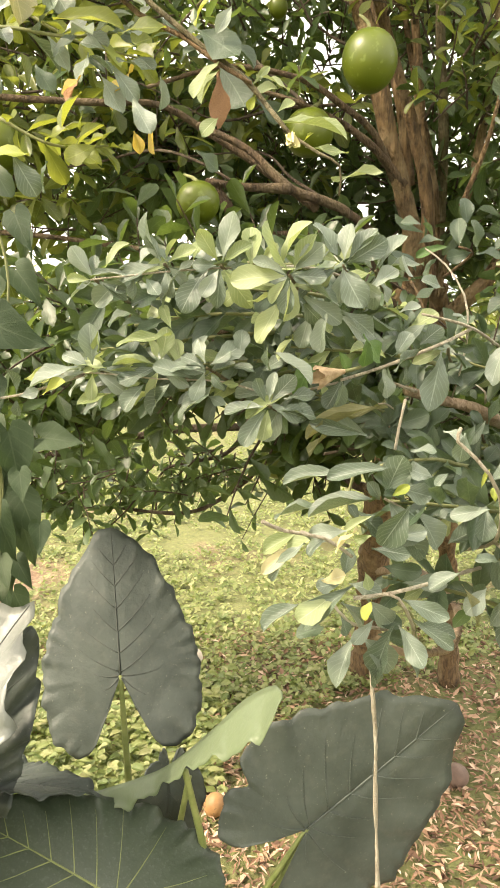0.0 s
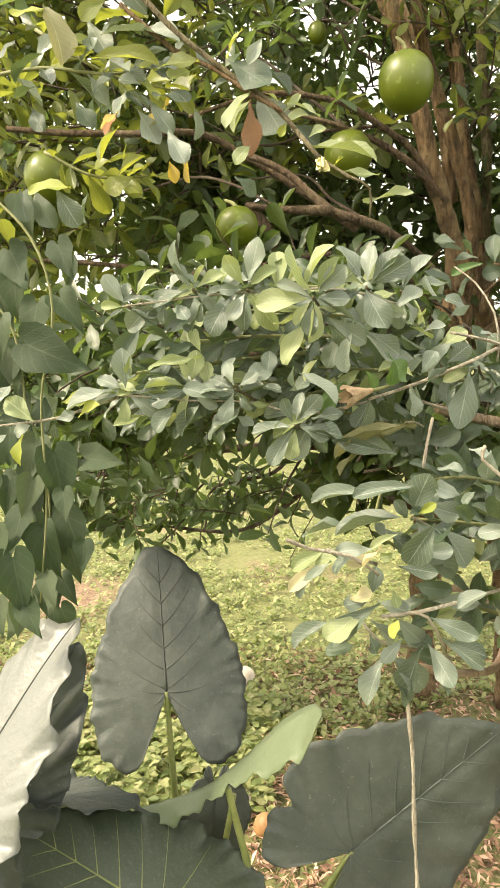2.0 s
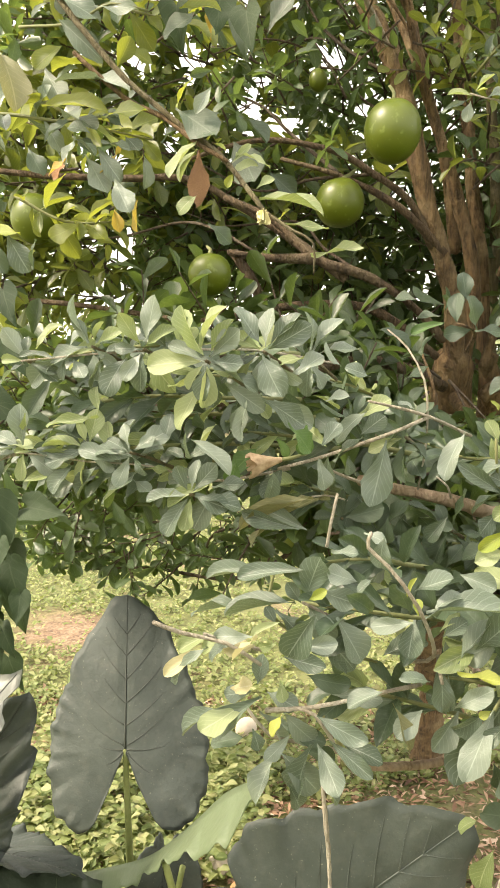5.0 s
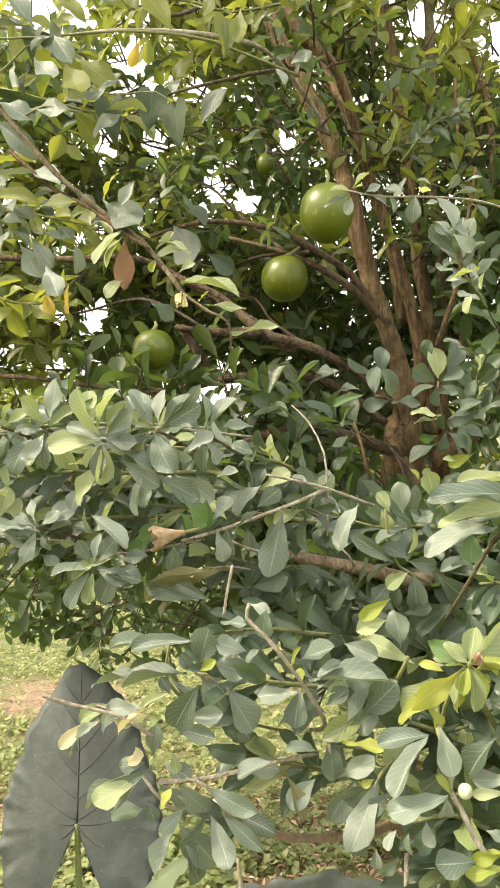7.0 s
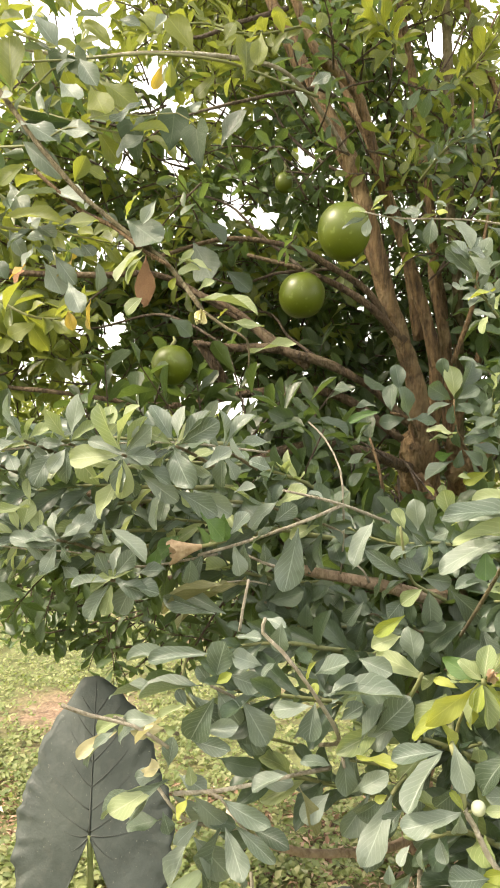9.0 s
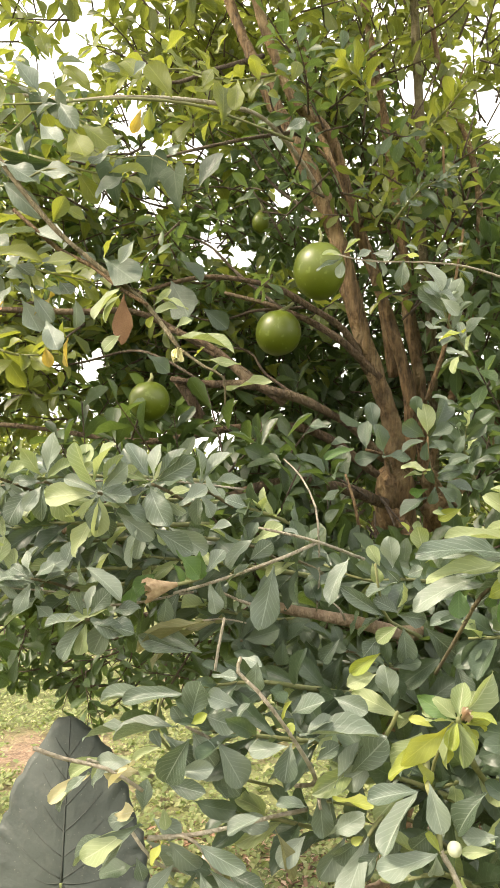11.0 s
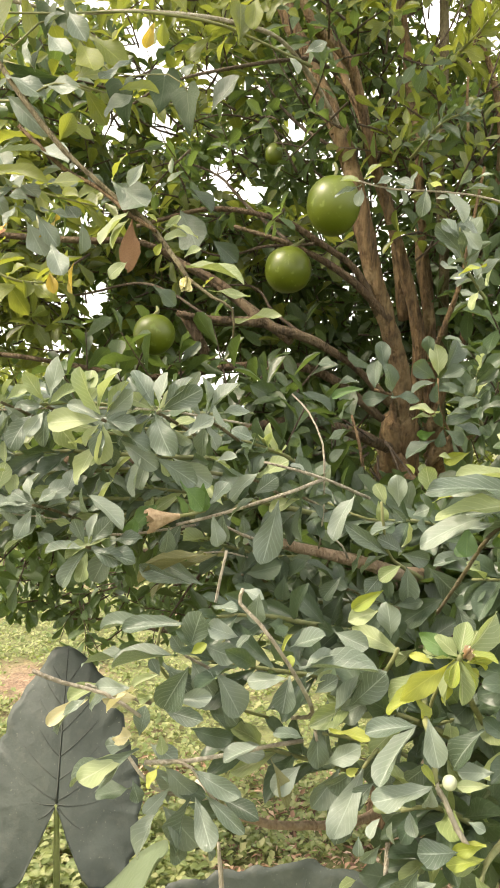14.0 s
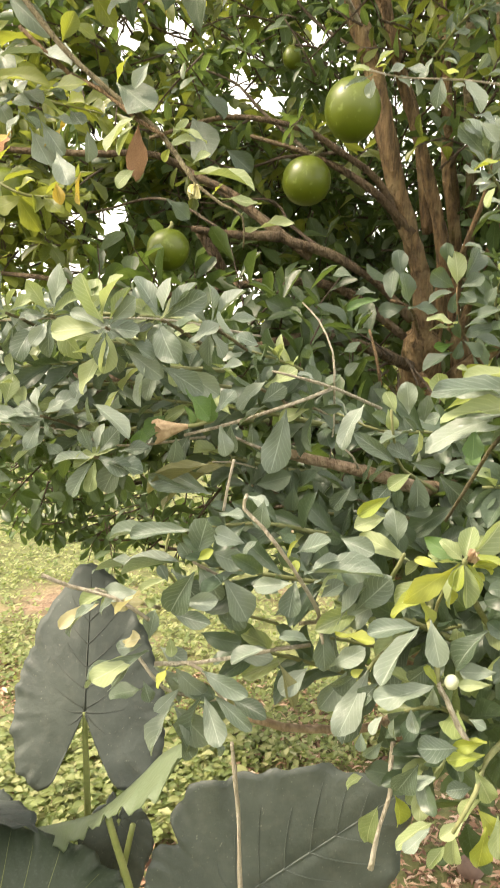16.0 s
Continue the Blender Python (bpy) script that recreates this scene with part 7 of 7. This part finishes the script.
steps = [0.0]
while steps[-1] < 1500:
    steps.append(steps[-1] + max(0.07, 0.06 * steps[-1]))
axis = np.array([-v for v in steps[:0:-1]] + steps)
gx, gy = axis + 0.0, axis + 2.5
verts = [(x, y, ground_height(x, y) if abs(x) < 30 and abs(y) < 40 else 0.0) for y in gy for x in gx]
n = len(axis)
faces = [(j * n + i, j * n + i + 1, (j + 1) * n + i + 1, (j + 1) * n + i) for j in range(n - 1) for i in range(n - 1)]
k = Nodes("soil_and_litter")
soil = k.ramp(k.noise(9.0, 8.0), (0.25, (0.07, 0.046, 0.03)), (0.5, (0.17, 0.115, 0.072)), (0.75, (0.29, 0.235, 0.155)))
flake = k.n("TexVoronoi", Scale=70.0)
co = k.n("TexCoord")
k.l(co.outputs["Object"], flake.inputs["Vector"])
soil = k.mix(0.45, soil, k.ramp(flake.outputs["Color"], (0.2, (0.10, 0.06, 0.04)), (0.5, (0.25, 0.15, 0.09)), (0.9, (0.42, 0.31, 0.2))))
green = k.ramp(k.noise(1.1, 5.0), (0.28, (0, 0, 0)), (0.45, (1, 1, 1)))
grass = k.ramp(k.noise(30.0, 6.0), (0.3, (0.055, 0.085, 0.02)), (0.7, (0.16, 0.2, 0.055)))
bare = k.n("VectorMath")
bare.operation = "DISTANCE"
k.l(co.outputs["Object"], bare.inputs[0])
bare.inputs[1].default_value = (-1.7, 4.7, 0)
edge = k.math("ADD", bare.outputs["Value"], k.math("MULTIPLY", k.noise(3.0, 4.0), 0.9))
green = k.math("MULTIPLY", green, k.ramp(k.math("MULTIPLY", edge, 0.5), (0.32, (0, 0, 0)), (0.56, (1, 1, 1))))
soil = k.mix(k.math("MULTIPLY", green, 0.75), soil, grass)
k.l(soil, k.b.inputs["Base Color"])
k.b.inputs["Roughness"].default_value = 0.95
k.bump(k.noise(60.0, 8.0), 0.7, 0.02)
M["soil"] = k.m
tagged(link_mesh("ground", verts, faces, M["soil"]), "brown soil with leaf litter and patchy weeds", "ground", kind="structure")

# low weeds
wr = np.random.RandomState(8)
base, way, up, ln, wd = [], [], [], [], []
for i in range(25000):
    if i < 20000:
        y = 2.2 + 9.5 * wr.rand() ** 1.9
        x = wr.uniform(-0.75, 0.62) * (y + 0.3) - 0.05
    else:
        a, q = wr.uniform(0, 6.28), 0.8 + 6.5 * wr.rand() ** 0.7
        x, y = q * math.cos(a), 1.5 + q * math.sin(a)
        if y > 1.6 and abs(x) < 0.6 * (y + 0.3):
            continue
    if noise.noise((x * 1.1, y * 1.1, 7.0)) < -0.42:
        continue
    if -0.5 < x < 1.9 and 1.1 < y < min(3.15, 2.6 + 0.75 * (x + 0.4)) + 0.3 * noise.noise((x * 3, y * 3, 1.0)):
        continue
    if math.hypot(x + 1.7, y - 4.7) < 0.42 + 0.35 * noise.noise((x * 2, y * 2, 4.0)) and wr.rand() < 0.75:
        continue
    z = ground_height(x, y)
    for j in range(wr.randint(4, 7)):
        a = wr.uniform(0, 6.28)
        base.append((x + 0.02 * wr.randn(), y + 0.02 * wr.randn(), z + wr.uniform(0.0, 0.05)))
        way.append((math.cos(a), math.sin(a), wr.uniform(0.1, 0.9)))
        up.append((0.3 * wr.randn(), 0.3 * wr.randn() - 0.3, 1.0))
        s = wr.uniform(0.016, 0.044)
        ln.append(s)
        wd.append(s * wr.uniform(0.5, 0.85))
weeds = many_leaves("weeds", *[np.array(q) for q in (base, way, up, ln, wd)], "weed", None, TINY, seed=3, label="low yellow-green weeds covering the ground")
tagged(weeds, category="weeds")
# taller leafy weeds by the elephant ears
base, way, up, ln, wd = [], [], [], [], []
for _ in range(420):
    x, y = wr.uniform(-1.25, -0.15), 2.35 + 0.9 * wr.rand()
    h = wr.uniform(0.04, 0.13)
    for j in range(6):
        a = 2.4 * j + wr.rand()
        base.append((x, y, ground_height(x, y) + h * (0.4 + 0.12 * j)))
        way.append((math.cos(a), math.sin(a), wr.uniform(0.0, 0.5)))
        up.append((0.2 * wr.randn(), -0.3 + 0.2 * wr.randn(), 1.0))
        s = wr.uniform(0.03, 0.055)
        ln.append(s)
        wd.append(s * 0.55)
tagged(many_leaves("leafy_weeds", *[np.array(q) for q in (base, way, up, ln, wd)], "weed", None, SHAPES["elliptic"], 6, "green leafy weeds beside the elephant ears"), category="weeds")
# fallen leaves
base, way, up, ln, wd = [], [], [], [], []
for _ in range(24000):
    y = 1.2 + 2.6 * wr.rand() ** 1.15
    x = wr.uniform(-0.42, 0.72) * (y + 0.4)
    a = wr.uniform(0, 6.28)
    base.append((x, y, ground_height(x, y) + wr.uniform(0.003, 0.02)))
    way.append((math.cos(a), math.sin(a), wr.uniform(-0.2, 0.6)))
    up.append((0.6 * wr.randn(), 0.6 * wr.randn(), 1.0))
    s = wr.uniform(0.016, 0.05)
    ln.append(s)
    wd.append(s * wr.uniform(0.12, 0.5))
k = Nodes("fallen_leaf")
k.l(k.ramp(k.n("NewGeometry").outputs["Random Per Island"], (0.0, (0.1, 0.055, 0.035)), (0.4, (0.29, 0.17, 0.105)), (0.8, (0.46, 0.31, 0.21)), (1.0, (0.64, 0.5, 0.38))), k.b.inputs["Base Color"])
k.b.inputs["Roughness"].default_value = 0.85
M["fallen"] = k.m
tagged(many_leaves("leaf_litter", *[np.array(q) for q in (base, way, up, ln, wd)], "fallen", None, TINY, seed=4, label="brown curled fallen leaves on the soil"), category="leaf litter")

# fruits fallen to the ground
M["fallen_orange"] = plain_material("orange_brown_rind", (0.22, 0.11, 0.045), (0.4, 0.23, 0.09), 14.0, 0.55, 0.3, spots=(0.12, 0.07, 0.04))
M["fallen_brown"] = plain_material("brown_rind", (0.09, 0.056, 0.042), (0.18, 0.12, 0.09), 12.0, 0.7, 0.3)
M["fallen_pale"] = plain_material("pale_rind", (0.42, 0.35, 0.27), (0.62, 0.55, 0.45), 12.0, 0.7, 0.3)
for (x, y), r, sq, mat, words in (((-0.163, 2.31), 0.036, 1.25, "fallen_orange", "orange-brown fallen calabash fruit lying on litter"),
                                  ((0.698, 2.46), 0.045, 0.95, "fallen_brown", "dark brown fallen calabash fruit on litter"),
                                  ((-0.255, 2.45), 0.045, 0.95, "fallen_pale", "pale dried fallen calabash fruit on litter"),
                                  ((-0.322, 3.42), 0.05, 1.1, "fallen_pale", "pale bleached fallen fruit among weeds")):
    fruit((x, y, ground_height(x, y) + r * sq * 0.9), r, sq, None, words, mat, "fallen fruits", seed=int(100 * y), tilt=(20, 15, 40))

# ---- distance: bushes and a hazy hill ----
for i, (cx, cy, rx, ry, rz, cnt) in enumerate(((-7, 17, 4.0, 2.0, 1.7, 900), (0, 20, 4.5, 2.0, 1.6, 900), (8, 16, 4.0, 2.0, 2.2, 900), (-14, 14, 4.0, 3, 2.6, 800), (15, 18, 4.0, 3, 2.8, 700))):
    bush = thing("bush", "distant green bush at the edge of the clearing", "bush", "far bushes", (cx, cy, 0))
    br = np.random.RandomState(40 + i)
    arrays, lines = sprays(br, (cx, cy, rz * 0.75), (rx, ry, rz), cnt, (0, -0.3, 0.6), 8, 0.5, (0.16, 0.28), 0.5)
    arrays[0][:, 2] = np.maximum(arrays[0][:, 2], 0.05)
    many_leaves("foliage", *arrays, "leaf_back", bush, seed=i)
    for q in range(5):
        ax = cx + br.uniform(-0.6, 0.6) * rx
        limb("stem", bush, [(ax, cy, 0), (ax + 0.1, cy, rz * 0.5), (ax + br.uniform(-0.5, 0.5), cy, rz * 1.2)], 0.06, 0.02, "bark_dark", 6, 0.1, step=0.2)
hv, hf = [], []
for i in range(97):
    a = 2 * math.pi * i / 96
    h = 26 + 16 * noise.noise((3 * math.cos(a), 3 * math.sin(a), 2.0)) + 6 * noise.noise((9 * math.cos(a), 9 * math.sin(a), 5.0))
    hv += [(900 * math.cos(a), 900 * math.sin(a), -5), (960 * math.cos(a), 960 * math.sin(a), h * 0.7), (1050 * math.cos(a), 1050 * math.sin(a), h)]
hf = [(3 * i + k2, 3 * (i + 1) + k2, 3 * (i + 1) + k2 + 1, 3 * i + k2 + 1) for i in range(96) for k2 in (0, 1)]
# distance haze is mixed into the hills' blue-grey colour
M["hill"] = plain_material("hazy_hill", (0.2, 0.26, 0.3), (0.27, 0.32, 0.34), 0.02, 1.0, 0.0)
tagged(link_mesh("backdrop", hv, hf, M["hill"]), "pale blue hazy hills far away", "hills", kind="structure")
